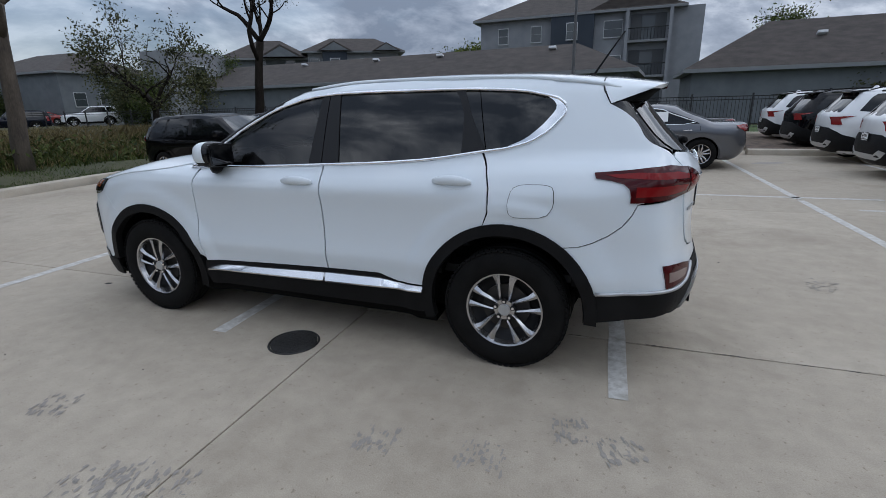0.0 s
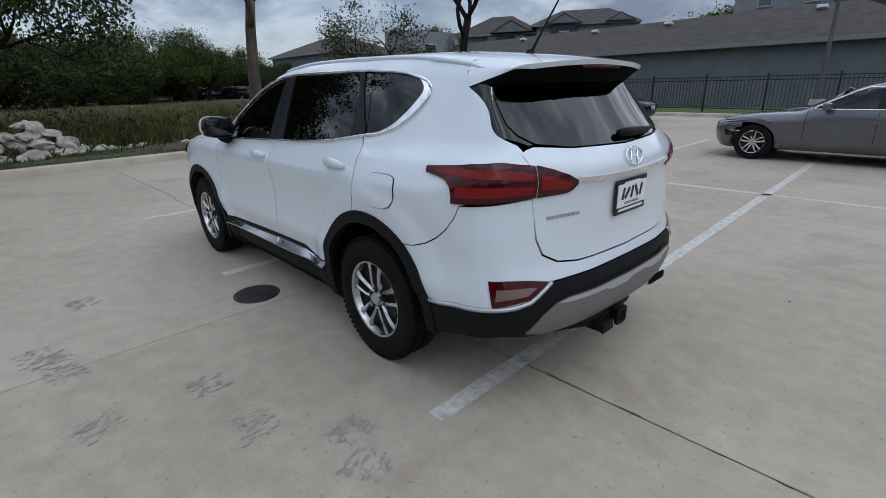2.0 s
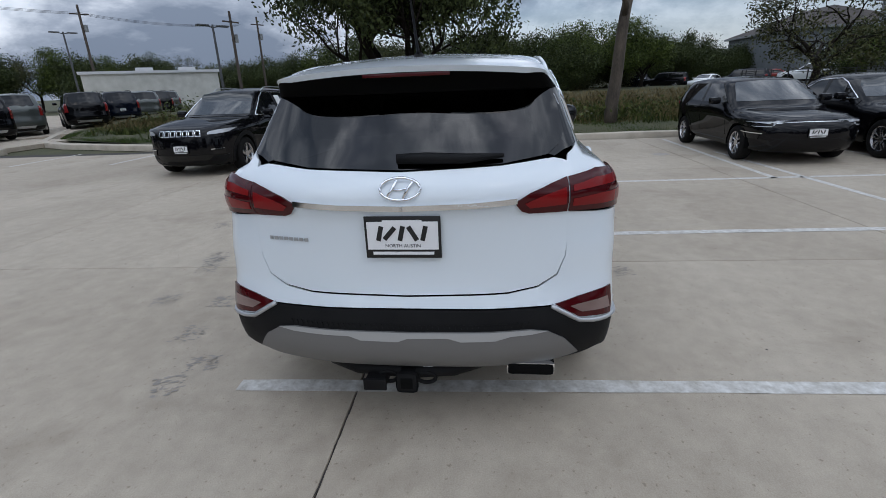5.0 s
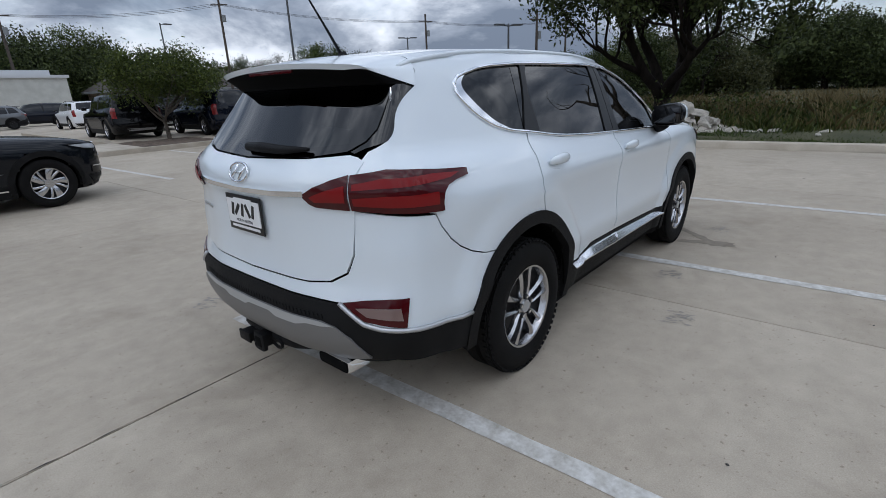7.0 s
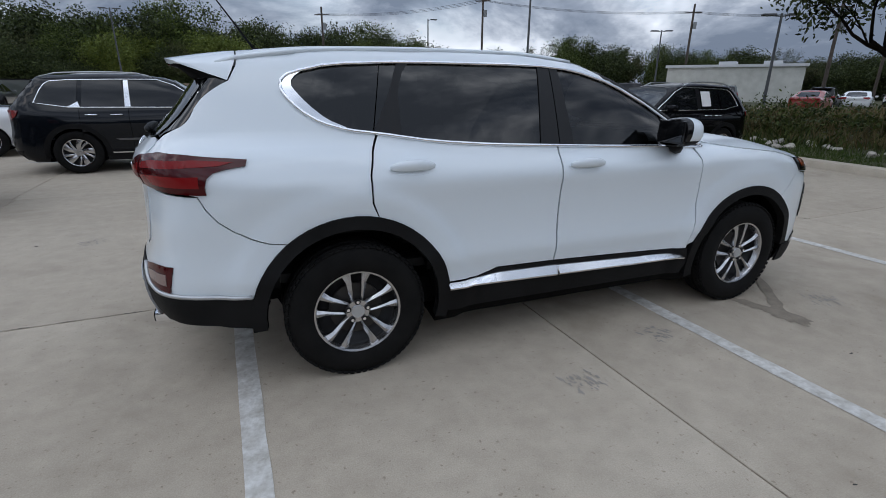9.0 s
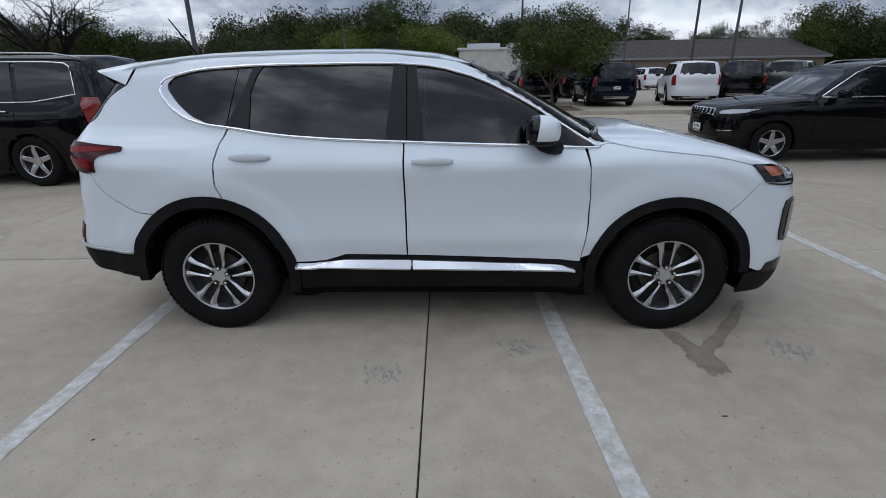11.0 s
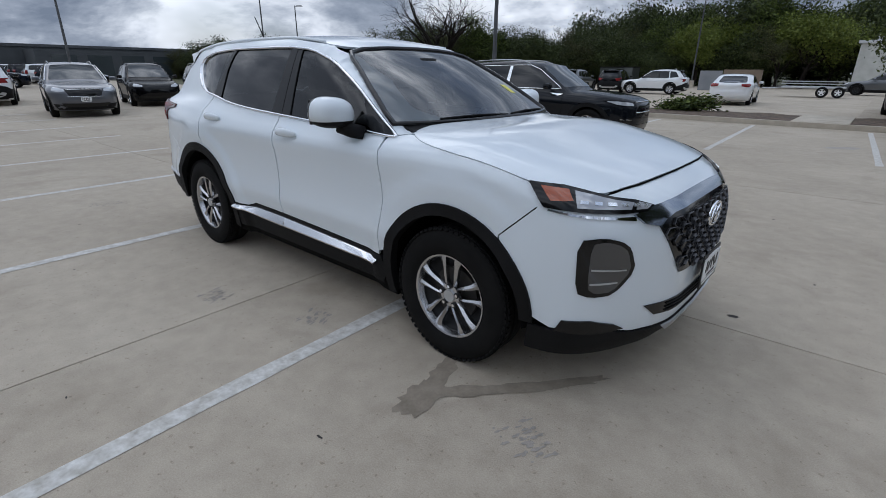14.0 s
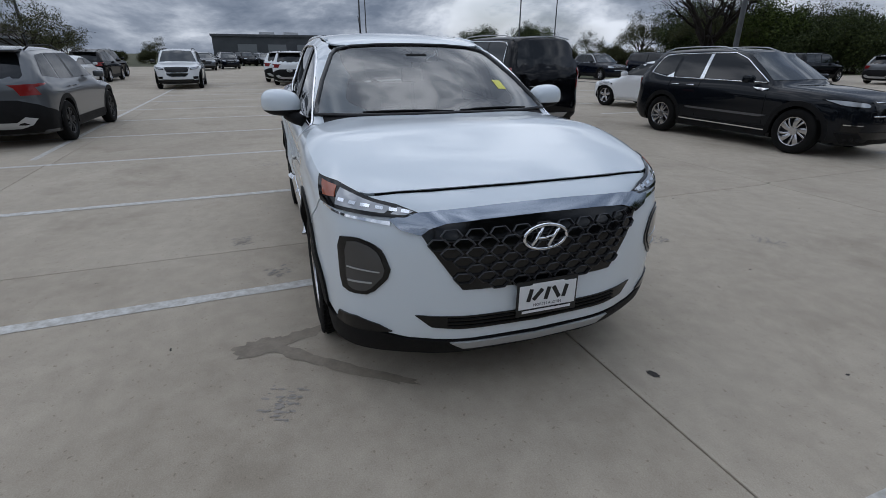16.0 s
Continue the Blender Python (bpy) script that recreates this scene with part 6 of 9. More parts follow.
bed("verge", -30, -27, 45, -20.15, 0.06, M_LAWN, "green grass strip before the fence", 5)
vs, fs = [], []
n, mm = 26, 60
rg = random.Random(12)
for j in range(mm + 1):
    y = -26 + j * 1.6
    x0 = 9.55 + (0.1 if y < -2 else 0) - 0.5 * math.exp(-((y - 3) / 4) ** 2) + max(0, y - 9) * 0.42 + max(0, y - 16) * 0.9
    for i in range(n + 1):
        t = i / n
        x = x0 + 62 * t * t + 2 * t
        z = 0.11 + 0.30 * min(1, (x - x0) / 5) + (rg.uniform(-0.05, 0.07) if i else 0)
        vs.append((x, y, z))
fs = [(j * (n + 1) + i, j * (n + 1) + i + 1, (j + 1) * (n + 1) + i + 1, (j + 1) * (n + 1) + i) for j in range(mm) for i in range(n)]
tagged(mesh_object("field", vs, fs, M_DRY, None), "rough field of dry grass beyond the kerb", "field", kind="structure")

# ---- other cars ----
M_CARGLASS = principled("dark_car_glass", (0.006, 0.007, 0.008), 0.04, spec=0.55)
M_CARSCREEN = principled("pale_car_screen", (0.03, 0.036, 0.04), 0.03, spec=0.9)
M_HEADLAMP = principled("far_headlamp", (0.55, 0.57, 0.6), 0.12, 0.3, coat=1.0)
M_TAILRED = principled("far_tail_lamp", (0.22, 0.012, 0.012), 0.15, coat=1.0)


def make_car(name, label, paint, m, kind="suv", L=4.5, W=1.85, H=1.66, wb=2.7, front=0.86, hood=1.0, belt=1.05, cowl=0.95, deck=None, R=0.35, rim="five", rim_mat=None, clad=True, chrome=False, face="grille", plate_front=True, plate_rear=False, rails=False, seg=28, back_x=None, paper=False, near=False, wide_grille=False, sill_chrome=False, pillar_chrome=False, sport=False):
    xf, xr = wb / 2 + front, wb / 2 + front - L
    k = W / 1.89
    h = W / 2
    hh = hood
    b = belt
    dz = deck if deck else b
    plan = ((xr - 0.05, xr + 0.2, xr + 0.5, xr + 1.0, 0, xf - 1.0, xf - 0.5, xf - 0.2, xf + 0.05), (0.90 * h, 0.955 * h, 0.98 * h, h, 0.992 * h, h, 0.975 * h, 0.92 * h, 0.80 * h))
    side = ((0.15, 0.3, 0.45, 0.55, 0.64, 0.75, 0.9, b - 0.08, b, b + 0.25), (-0.08, -0.055, -0.035, -0.03, -0.012, -0.004, 0.0, -0.006, -0.03, -0.12))
    side = (tuple(z for z, v in sorted(zip(*side))), tuple(v for z, v in sorted(zip(*side))))
    zs, vs = [], []
    for z, v in zip(*side):
        if not zs or z > zs[-1] + 0.01:
            zs.append(z)
            vs.append(v)
    side = (tuple(zs), tuple(vs))
    if deck:
        top = ((xr - 0.1, xr + 0.25, xr + 0.75, xr + 1.3, 0, cowl - 0.1, cowl + 0.15, xf - 0.6, xf - 0.2, xf + 0.05), (dz - 0.02, dz + 0.01, dz, b + 0.02, b, b - 0.03, hh + 0.01, hh - 0.06, hh - 0.15, hh - 0.26))
    else:
        top = ((xr - 0.1, xr + 0.75, xr + 1.3, 0, cowl - 0.1, cowl + 0.15, xf - 0.6, xf - 0.2, xf + 0.05), (b + 0.06, b + 0.05, b + 0.02, b, b - 0.03, hh + 0.01, hh - 0.05, hh - 0.13, hh - 0.24))
    nz = (0.15, 0.25, 0.35, 0.5, 0.62, hh - 0.18, hh - 0.1, hh, hh + 0.3)
    nose = (nz, tuple(xf + v for v in (-0.25, -0.09, -0.03, 0, -0.005, -0.03, -0.07, -0.2, -0.6)))
    if deck:
        tz = (0.15, 0.3, 0.42, 0.6, 0.75, dz - 0.08, dz, dz + 0.3)
        tail = (tz, tuple(xr + v for v in (0.3, 0.1, 0.02, 0, 0.02, 0.0, 0.05, 0.5)))
    else:
        tz = (0.15, 0.3, 0.42, 0.6, 0.8, b, b + 0.1, H)
        tail = (tz, tuple(xr + v for v in (0.3, 0.1, 0.01, 0, 0.03, 0.04, 0.08, 0.4)))
    sx = 1.0 if kind != "sedan" else 1.15
    lean_run = (H - b) * (1.55 if kind != "box" else 1.0) * sx
    screen = ((b - 0.15, b, H - 0.12, H, H + 0.15), (cowl + 0.3, cowl + 0.12, cowl + 0.12 - lean_run * 0.8, cowl + 0.12 - lean_run * 1.05, cowl + 0.12 - lean_run * 1.6))
    if deck:
        bx = back_x if back_x is not None else xr + 0.62
        back = ((b - 0.15, b, H - 0.15, H, H + 0.15), (bx - 0.1, bx, bx + (H - b) * 1.5, bx + (H - b) * 1.95, bx + (H - b) * 2.6))
    else:
        bx = xr + 0.1
        r = 0.55 if kind != "box" else 0.25
        back = ((b - 0.15, b, H - 0.15, H, H + 0.15), (bx + 0.12, bx + 0.02, bx + (H - b) * r, bx + (H - b) * r * 1.25, bx + (H - b) * r * 1.6))
    x0, x1 = float(spline(*back)(H)), float(spline(*screen)(H))
    rz = H - 0.02
    if deck:
        roof = ((x0 - 0.5, x0, (x0 + x1) / 2, x1, x1 + 0.4), (rz - 0.22, rz - 0.045, rz, rz - 0.05, rz - 0.2))
    else:
        roof = ((x0 - 0.5, x0, (x0 * 0.4 + x1 * 0.6), x1, x1 + 0.4), (rz - 0.12, rz - 0.05, rz, rz - 0.045, rz - 0.18))
    B = Body(plan=plan, side=side, top=top, nose=nose, nose_plan=((0, 0.3, 0.46, 0.6, 0.7, 0.8, 0.93), (0, 0.014, 0.05, 0.11, 0.18, 0.3, 0.62)), tail=tail, tail_plan=((0, 0.3, 0.5, 0.65, 0.78, 0.86, 0.93), (0, 0.012, 0.04, 0.08, 0.15, 0.25, 0.45)),
             cabin=((xr, xr + 0.7, 0, cowl, cowl + 0.3), ((0.80 if not deck else 0.74) * k, 0.83 * k, 0.845 * k, 0.82 * k, 0.78 * k)), lean=0.34 if kind != "box" else 0.22, screen=screen, back=back, roof=roof, crown=0.035, k=0.05, floor=b - 0.13)
    car = thing(name, m, label, "car", kind="")
    V, Fc = B.shell(0.0, 48, 12, 34)
    cen = np.array([V[list(q)].mean(0) for q in Fc])
    keep = np.ones(len(cen), bool)
    axf, axr = wb / 2, -wb / 2
    ra = R + 0.075
    for ax in (axf, axr):
        keep &= ~((np.hypot(cen[:, 0] - ax, cen[:, 2] - R) < ra) & (np.abs(cen[:, 1]) > 0.5))
    mesh_object("body", V, [q for q, kk in zip(Fc, keep) if kk], paint, car)
    box_part("underbody", (L - 0.7, W - 0.35, 0.2), pose((xf + xr) / 2, 0, 0.33), M_SHELL, car)
    S = lambda pts: [(B.at_side(x), z) for x, z in pts]
    F_ = lambda y, z: (B.at_front(y), z)
    R_ = lambda y, z: (B.at_rear(y), z)
    arch_mat = M_CLAD if clad else paint
    for ax in (axf, axr):
        ring = arc(ax, R, ra + 0.05, -12, 192, 20) + arc(ax, R, ra - 0.035, 192, -12, 20)
        both("wheel_arch", B, S(ring), "wrap", arch_mat, car, off=0.006, depth=0.04, h=0.06)
        for s in (1, -1):
            lv, lf = [], []
            aa = np.linspace(radians(-10), radians(190), 16)
            for a in aa:
                lv += [(ax + (ra - 0.02) * math.cos(a), s * (h - 0.03), R + (ra - 0.02) * math.sin(a)), (ax + ra * math.cos(a), s * (h - 0.34), R + ra * math.sin(a))]
            lv.append((ax, s * (h - 0.33), R))
            for i in range(15):
                lf += [(i * 2, i * 2 + 1, i * 2 + 3, i * 2 + 2), (i * 2 + 1, 32, i * 2 + 3)]
            mesh_object("wheel_well", lv, lf, M_SHELL, car)
            wm = pose(ax, s * (h - 0.125), R) @ (Matrix() if s > 0 else pose(0, 0, 0, 0, 0, 180))
            make_wheel(car, wm, R, R * 0.64, 0.22, rim, rim_mat or M_ALLOY, False, seg)
    if clad:
        both("sill", B, S([(axr + ra + 0.05, 0.40), (axf - ra - 0.05, 0.40), (axf - ra - 0.03, 0.23), (axr + ra + 0.03, 0.23)]), "wrap", M_CLAD, car, off=0.005, h=0.1)
        for nm, fn in (("front_lower", F_), ("rear_lower", R_)):
            lo = [fn(0.82 * k, 0.42), fn(0.5, 0.40), fn(0, 0.39), fn(-0.5, 0.40), fn(-0.82 * k, 0.42), fn(-0.75 * k, 0.25), fn(0, 0.24), fn(0.75 * k, 0.25)]
            panel(nm + "_bumper", B, lo, "wrap", M_CLAD, car, off=0.005, h=0.09)
    # side windows
    zt, zb = H - 0.125, b + 0.03
    sc, bk = spline(*screen), spline(*back)
    inset_f = 0.20
    fx = lambda z: float(sc(z)) - inset_f
    inset_b = 0.24 if not deck else 0.30
    rx = lambda z: float(bk(z)) + inset_b
    p1 = 0.5 * (fx(zb) + rx(zb)) + 0.02 * L
    p2 = axr + 0.12 if not deck else axr + 0.05
    fw = [(p1 + 0.04, zb), (p1 + 0.04, zt), (fx(zt), zt), (fx((zt + zb) / 2), (zt + zb) / 2), (fx(zb), zb)]
    if rx(zb) < p2 - 0.35:
        rw = [(p2 + 0.04, zb + 0.01), (p2 + 0.10, zt), (p1 - 0.04, zt), (p1 - 0.04, zb)]
        qw = [(p2 - 0.03, zb + 0.02), (p2 + 0.03, zt - 0.005), (rx(zt) + 0.08, zt - 0.03), (rx(zt) - 0.02, zt - 0.10), (rx(zb) + 0.10, zb + 0.08)]
    else:
        rw = [(max(rx(zb), p2) + 0.02, zb + 0.01), (rx(zb + 0.1) + 0.03, zb + 0.1), (rx(zt) + 0.06, zt - 0.02), (rx(zt) + 0.2, zt), (p1 - 0.04, zt), (p1 - 0.04, zb)]
        qw = None
    allw = [("front_window", fw), ("rear_window", rw)] + ([("quarter_window", qw)] if qw else [])
    for nm, w in allw:
        both(nm, B, S(w), "wrap", M_CARGLASS, car, off=0.004, depth=0.005, h=0.10)
    both("pillar_trim", B, S([(p1 - 0.05, zb), (p1 - 0.05, zt), (p1 + 0.05, zt), (p1 + 0.05, zb)]), "wrap", M_PILLAR, car, off=0.006, depth=0.006, h=0.1)
    if chrome:
        for s in (1, -1):
            e = [(fx(zb), zb - 0.02), ((rx(zb) if not qw else rx(zb) + 0.1), zb + 0.0), (rx(zt) - 0.03, zt - 0.09), (rx(zt) + 0.1, zt - 0.01), (p1, zt + 0.02), (fx(zt), zt + 0.02), (fx(zb) + 0.02, zb)]
            e2 = outline(S(e), 0.12, 1)
            p3 = B.wrap(e2[:, 0], e2[:, 1])
            p3 = (p3 + B.gradient(p3) * 0.004) * np.array([[1, s, 1]])
            tube("window_trim", p3, 0.012, M_CHROME, car, 5, True)
    if paper:
        for s in (1, -1):
            panel("window_paper", B, S([(p1 - 0.35, zb + 0.06), (p1 - 0.35, zt - 0.06), (p1 - 0.08, zt - 0.06), (p1 - 0.08, zb + 0.06)]), "wrap", M_PAPER, car, off=0.011, depth=0.002, h=0.1, mirror=s < 0, label="white price sheet in the window")
    wt = 0.60 * k
    ws = [(0, H - 0.08), (wt - 0.04, H - 0.11), (wt, H - 0.15), (0.73 * k, zb + 0.06), (0.74 * k, zb + 0.02), (0, zb + 0.03)]
    panel("windscreen", B, ws + [(-y, z) for y, z in ws[-2:0:-1]], "front", M_CARSCREEN, car, off=0.004, depth=0.005, h=0.10)
    rs = [(0, H - 0.10), (wt - 0.08, H - 0.125), (wt - 0.05, H - 0.17), (0.62 * k, zb + 0.10), (0.58 * k, zb + 0.05), (0, zb + 0.04)]
    panel("rear_screen", B, rs + [(-y, z) for y, z in rs[-2:0:-1]], "rear", M_CARGLASS, car, off=0.004, depth=0.005, h=0.10)
    for s in (1, -1):
        if near:
            zh = hh - 0.18
            hp = [(B.at_side(xf - 0.62), zh + 0.035), (B.at_side(xf - 0.40), zh + 0.03), F_(0.74 * k, zh + 0.015), F_(0.56 * k, zh - 0.015), F_(0.50 * k, zh - 0.06), F_(0.52 * k, zh - 0.095), F_(0.70 * k, zh - 0.085), (B.at_side(xf - 0.38), zh - 0.055), (B.at_side(xf - 0.5), zh - 0.01)]
            hl = panel("headlamp", B, hp, "wrap", M_PIANO, car, off=0.011, h=0.05, mirror=s < 0, label="clear headlamp in a dark housing")
            cx, cz = np.mean([q[0] for q in hp]), np.mean([q[1] for q in hp])
            panel("lamp_lens", B, [(cx + (u - cx) * 0.86, cz + (z - cz) * 0.72) for u, z in hp], "wrap", M_HEADLAMP, hl, off=0.015, depth=0.004, h=0.05, mirror=s < 0)
            fg = panel("fog_pocket", B, [F_(0.78 * k, 0.56), F_(0.58 * k, 0.55), F_(0.60 * k, 0.44), F_(0.78 * k, 0.45)], "wrap", M_PIANO, car, off=0.010, h=0.06, mirror=s < 0)
            panel("fog_trim", B, [F_(0.77 * k, 0.555), F_(0.57 * k, 0.545), F_(0.57 * k, 0.53), F_(0.77 * k, 0.54)], "wrap", M_CHROME, fg, off=0.016, depth=0.006, h=0.06, mirror=s < 0)
            for sxx in (p1, p2 if qw or deck else rx(zb) + 0.1, cowl - 0.02):
                q = np.array(S([(sxx, z) for z in np.linspace(0.42, b - 0.01, 8)]))
                p3 = B.wrap(q[:, 0], q[:, 1]) * np.array([[1, s, 1]])
                tube("door_gap", p3, 0.004, M_SHELL, car, 5)
        else:
            panel("headlamp", B, [F_(0.80 * k, hh - 0.12), F_(0.66 * k, hh - 0.14), F_(0.50 * k, hh - 0.18), F_(0.50 * k, hh - 0.24), F_(0.66 * k, hh - 0.25), F_(0.80 * k, hh - 0.22)], "wrap", M_HEADLAMP, car, off=0.006, h=0.06, mirror=s < 0)
        tz0 = (dz - 0.05) if deck else b - 0.04
        if deck:
            tl = [(B.at_side(xr + 0.32), tz0), R_(0.80 * k, tz0 + 0.02), R_(0.48 * k, tz0 + 0.01), R_(0.50 * k, tz0 - 0.10), R_(0.78 * k, tz0 - 0.14), (B.at_side(xr + 0.28), tz0 - 0.05)]
        elif sport:
            tl = [(B.at_side(xr + 0.42), tz0 + 0.045), (B.at_side(xr + 0.2), tz0 + 0.04), R_(0.80 * k, tz0 + 0.035), R_(0.42 * k, tz0 + 0.02), R_(0.50 * k, tz0 - 0.035), R_(0.56 * k, tz0 - 0.15), R_(0.82 * k, tz0 - 0.145), (B.at_side(xr + 0.17), tz0 - 0.02)]
        elif face == "tall":
            tl = [R_(0.86 * k, tz0 + 0.12), R_(0.74 * k, tz0 + 0.12), R_(0.72 * k, tz0 - 0.28), R_(0.84 * k, tz0 - 0.28)]
        else:
            tl = [(B.at_side(xr + 0.30), tz0 + 0.02), R_(0.78 * k, tz0 + 0.04), R_(0.45 * k, tz0 + 0.0), R_(0.46 * k, tz0 - 0.07), R_(0.76 * k, tz0 - 0.13), (B.at_side(xr + 0.26), tz0 - 0.06)]
        panel("tail_lamp", B, tl, "wrap", M_TAILRED, car, off=0.007, h=0.06, mirror=s < 0, label="red tail lamp")
        bm = bmesh.new()
        add_box(bm, (0.14, 0.20, 0.13), pose(cowl - 0.32, s * (h + 0.10), b + 0.07), 0.045)
        part("door_mirror", bm, paint if paint is not M_WHITE2 or not clad else M_PIANO, car)
        for hx in (p1 - 0.18, axr + 0.30):
            q = S([(hx - 0.09, b - 0.10), (hx, b - 0.10), (hx + 0.09, b - 0.10)])
            q = np.array(q)
            p3 = B.wrap(q[:, 0], q[:, 1])
            p3 = (p3 + B.gradient(p3) * 0.02) * np.array([[1, s, 1]])
            tube("door_handle", p3, 0.012, M_CHROME if chrome else paint, car, 6)
        if rails:
            tube("roof_rail", [(x, s * 0.60 * k, float(spline(*roof)(x)) + 0.035 - (0.05 if i in (0, 7) else 0)) for i, x in enumerate(np.linspace(x1 - 0.15, x0 + 0.12, 8))], 0.014, M_SATIN if chrome else M_CLAD, car)
    if face == "slots":
        for i in range(7):
            y = (-0.36 + i * 0.12) * 1.02
            panel("grille_slot", B, [F_(y + 0.050, hh - 0.185), F_(y - 0.050, hh - 0.185), F_(y - 0.050, hh - 0.285), F_(y + 0.050, hh - 0.285)], "wrap", M_CHROME, car, off=0.014, h=0.03)
            panel("grille_slot_mesh", B, [F_(y + 0.036, hh - 0.198), F_(y - 0.036, hh - 0.198), F_(y - 0.036, hh - 0.272), F_(y + 0.036, hh - 0.272)], "wrap", M_SHELL, car, off=0.018, depth=0.004, h=0.03)
    else:
        gz = hh - 0.17
        panel("grille", B, [F_(0.50 * k, gz), F_(0, gz + 0.02), F_(-0.50 * k, gz), F_(-0.40 * k, gz - 0.22), F_(0, gz - 0.24), F_(0.40 * k, gz - 0.22)], "wrap", M_PIANO, car, off=0.006, h=0.08)
        if chrome:
            for z in (gz - 0.02, gz - 0.22):
                q = np.array([F_(y, z) for y in np.linspace(-0.46 * k, 0.46 * k, 9)])
                p3 = B.wrap(q[:, 0], q[:, 1])
                tube("grille_bar", p3 + B.gradient(p3) * 0.012, 0.010, M_CHROME, car, 5)
    if wide_grille:
        gz = 0.70
        q = np.array([F_(y, z) for y, z in ((0.46, gz), (0.2, gz + 0.01), (-0.2, gz + 0.01), (-0.46, gz), (-0.42, gz - 0.09), (-0.3, gz - 0.16), (0.3, gz - 0.16), (0.42, gz - 0.09))])
        q = outline(q, 0.06)
        panel("wide_grille", B, [tuple(r) for r in q], "wrap", M_PIANO, car, off=0.012, h=0.08)
        p3 = B.wrap(q[:, 0], q[:, 1])
        tube("grille_surround", p3 + B.gradient(p3) * 0.014, 0.011, M_CHROME, car, 6, True)
    if sill_chrome:
        both("sill_strip", B, S([(axr + ra + 0.06, 0.365), (axf - ra - 0.06, 0.345), (axf - ra - 0.06, 0.325), (axr + ra + 0.06, 0.345)]), "wrap", M_STRIP, car, off=0.022, h=0.1, label="bright chrome sill strip")
        both("door_accent", B, S([(axr + ra + 0.15, 0.60), (axf - ra - 0.06, 0.585), (axf - ra - 0.2, 0.545), (axr + ra + 0.2, 0.565)]), "wrap", M_GREY, car, off=0.010, h=0.1, label="grey strip along the doors")
        both("fender_accent", B, S([(cowl + 0.0, b - 0.09), (cowl - 0.32, b - 0.075), (cowl - 0.12, b - 0.125)]), "wrap", M_STRIP, car, off=0.014, h=0.06, label="chrome fender accent")
    if pillar_chrome:
        both("chrome_pillar", B, S([(p1 - 0.045, zb), (p1 - 0.02, zt), (p1 + 0.05, zt), (p1 + 0.045, zb)]), "wrap", M_STRIP, car, off=0.016, depth=0.006, h=0.1, label="bright silver door pillar")
        if qw:
            both("chrome_fin", B, S([(p2 - 0.16, zb + 0.0), (p2 + 0.03, zb - 0.005), (p2 + 0.0, zb + 0.09)]), "wrap", M_STRIP, car, off=0.016, depth=0.006, h=0.08, label="chrome fin in the window line")
    panel("lower_intake", B, [F_(0.62 * k, 0.44), F_(0, 0.43), F_(-0.62 * k, 0.44), F_(-0.5 * k, 0.33), F_(0, 0.32), F_(0.5 * k, 0.33)], "wrap", M_PIANO, car, off=0.008, h=0.09)
    if sport:
        hi = [(B.at_side(xr + 0.62), 0.50), (B.at_side(xr + 0.45), 0.60), (B.at_side(xr + 0.24), 0.66), R_(0.76 * k, 0.72), R_(0.50 * k, 0.80), R_(0, 0.81)]
        lo = [R_(0, 0.27), R_(0.6 * k, 0.28), R_(0.8 * k, 0.30), (B.at_side(xr + 0.3), 0.30), (B.at_side(xr + 0.62), 0.28)]
        hi2, lo2 = [(-u, z) for u, z in hi[-2::-1]], [(-u, z) for u, z in lo[::-1]]
        panel("rear_cladding", B, hi + hi2 + lo2[:-1] + lo, "wrap", M_CLAD, car, off=0.009, h=0.09, label="tall black rear bumper cladding")
        sk = [R_(0.70 * k, 0.50), R_(0.55 * k, 0.53), R_(0.42 * k, 0.44), R_(0, 0.44), R_(-0.42 * k, 0.44), R_(-0.55 * k, 0.53), R_(-0.70 * k, 0.50), R_(-0.62 * k, 0.40), R_(-0.45 * k, 0.345), R_(0, 0.34), R_(0.45 * k, 0.345), R_(0.62 * k, 0.40)]
        panel("rear_skid", B, sk, "wrap", M_SATIN, car, off=0.015, h=0.08, label="satin silver rear skid plate")
        bm = bmesh.new()
        add_box(bm, (0.34, 1.16 * k, 0.035), pose(x0 - 0.05, 0, H - 0.085, 0, -5, 0), 0.012)
        part("roof_spoiler", bm, M_PIANO, car, "gloss black roof spoiler")
        bm = bmesh.new()
        add_cyl(bm, 0.09, 0.03, 0.075, pose(x0 + 0.45, 0, H - 0.005), 12)
        bmesh.ops.scale(bm, vec=(1, 0.4, 1), verts=bm.verts)
        part("antenna_fin", bm, paint, car)
    elif not deck and face != "slots":
        panel("rear_skid", B, [R_(0.5 * k, 0.42), R_(-0.5 * k, 0.42), R_(-0.45 * k, 0.33), R_(0.45 * k, 0.33)], "wrap", M_SATIN, car, off=0.010, h=0.1)
    if plate_front:
        dealer_plate(car, pose(xf + 0.012, 0, 0.55, 0, 0, 180), 0.30, 0.155)
    if plate_rear:
        dealer_plate(car, pose(xr - 0.005, 0, 0.75 if not deck else 0.62), 0.30, 0.155)
    return car

# ---- plants and rocks ----
M_BARK = textured("grey_brown_bark", (0.035, 0.028, 0.022), (0.13, 0.105, 0.08), 5, 40, (0.85, 1.0), 0.8, stretch=(1, 1, 0.3))
M_BARKD = textured("dark_bark", (0.010, 0.008, 0.007), (0.036, 0.03, 0.025), 5, 40, (0.85, 1.0), 0.8, spec=0.1, stretch=(1, 1, 0.3))
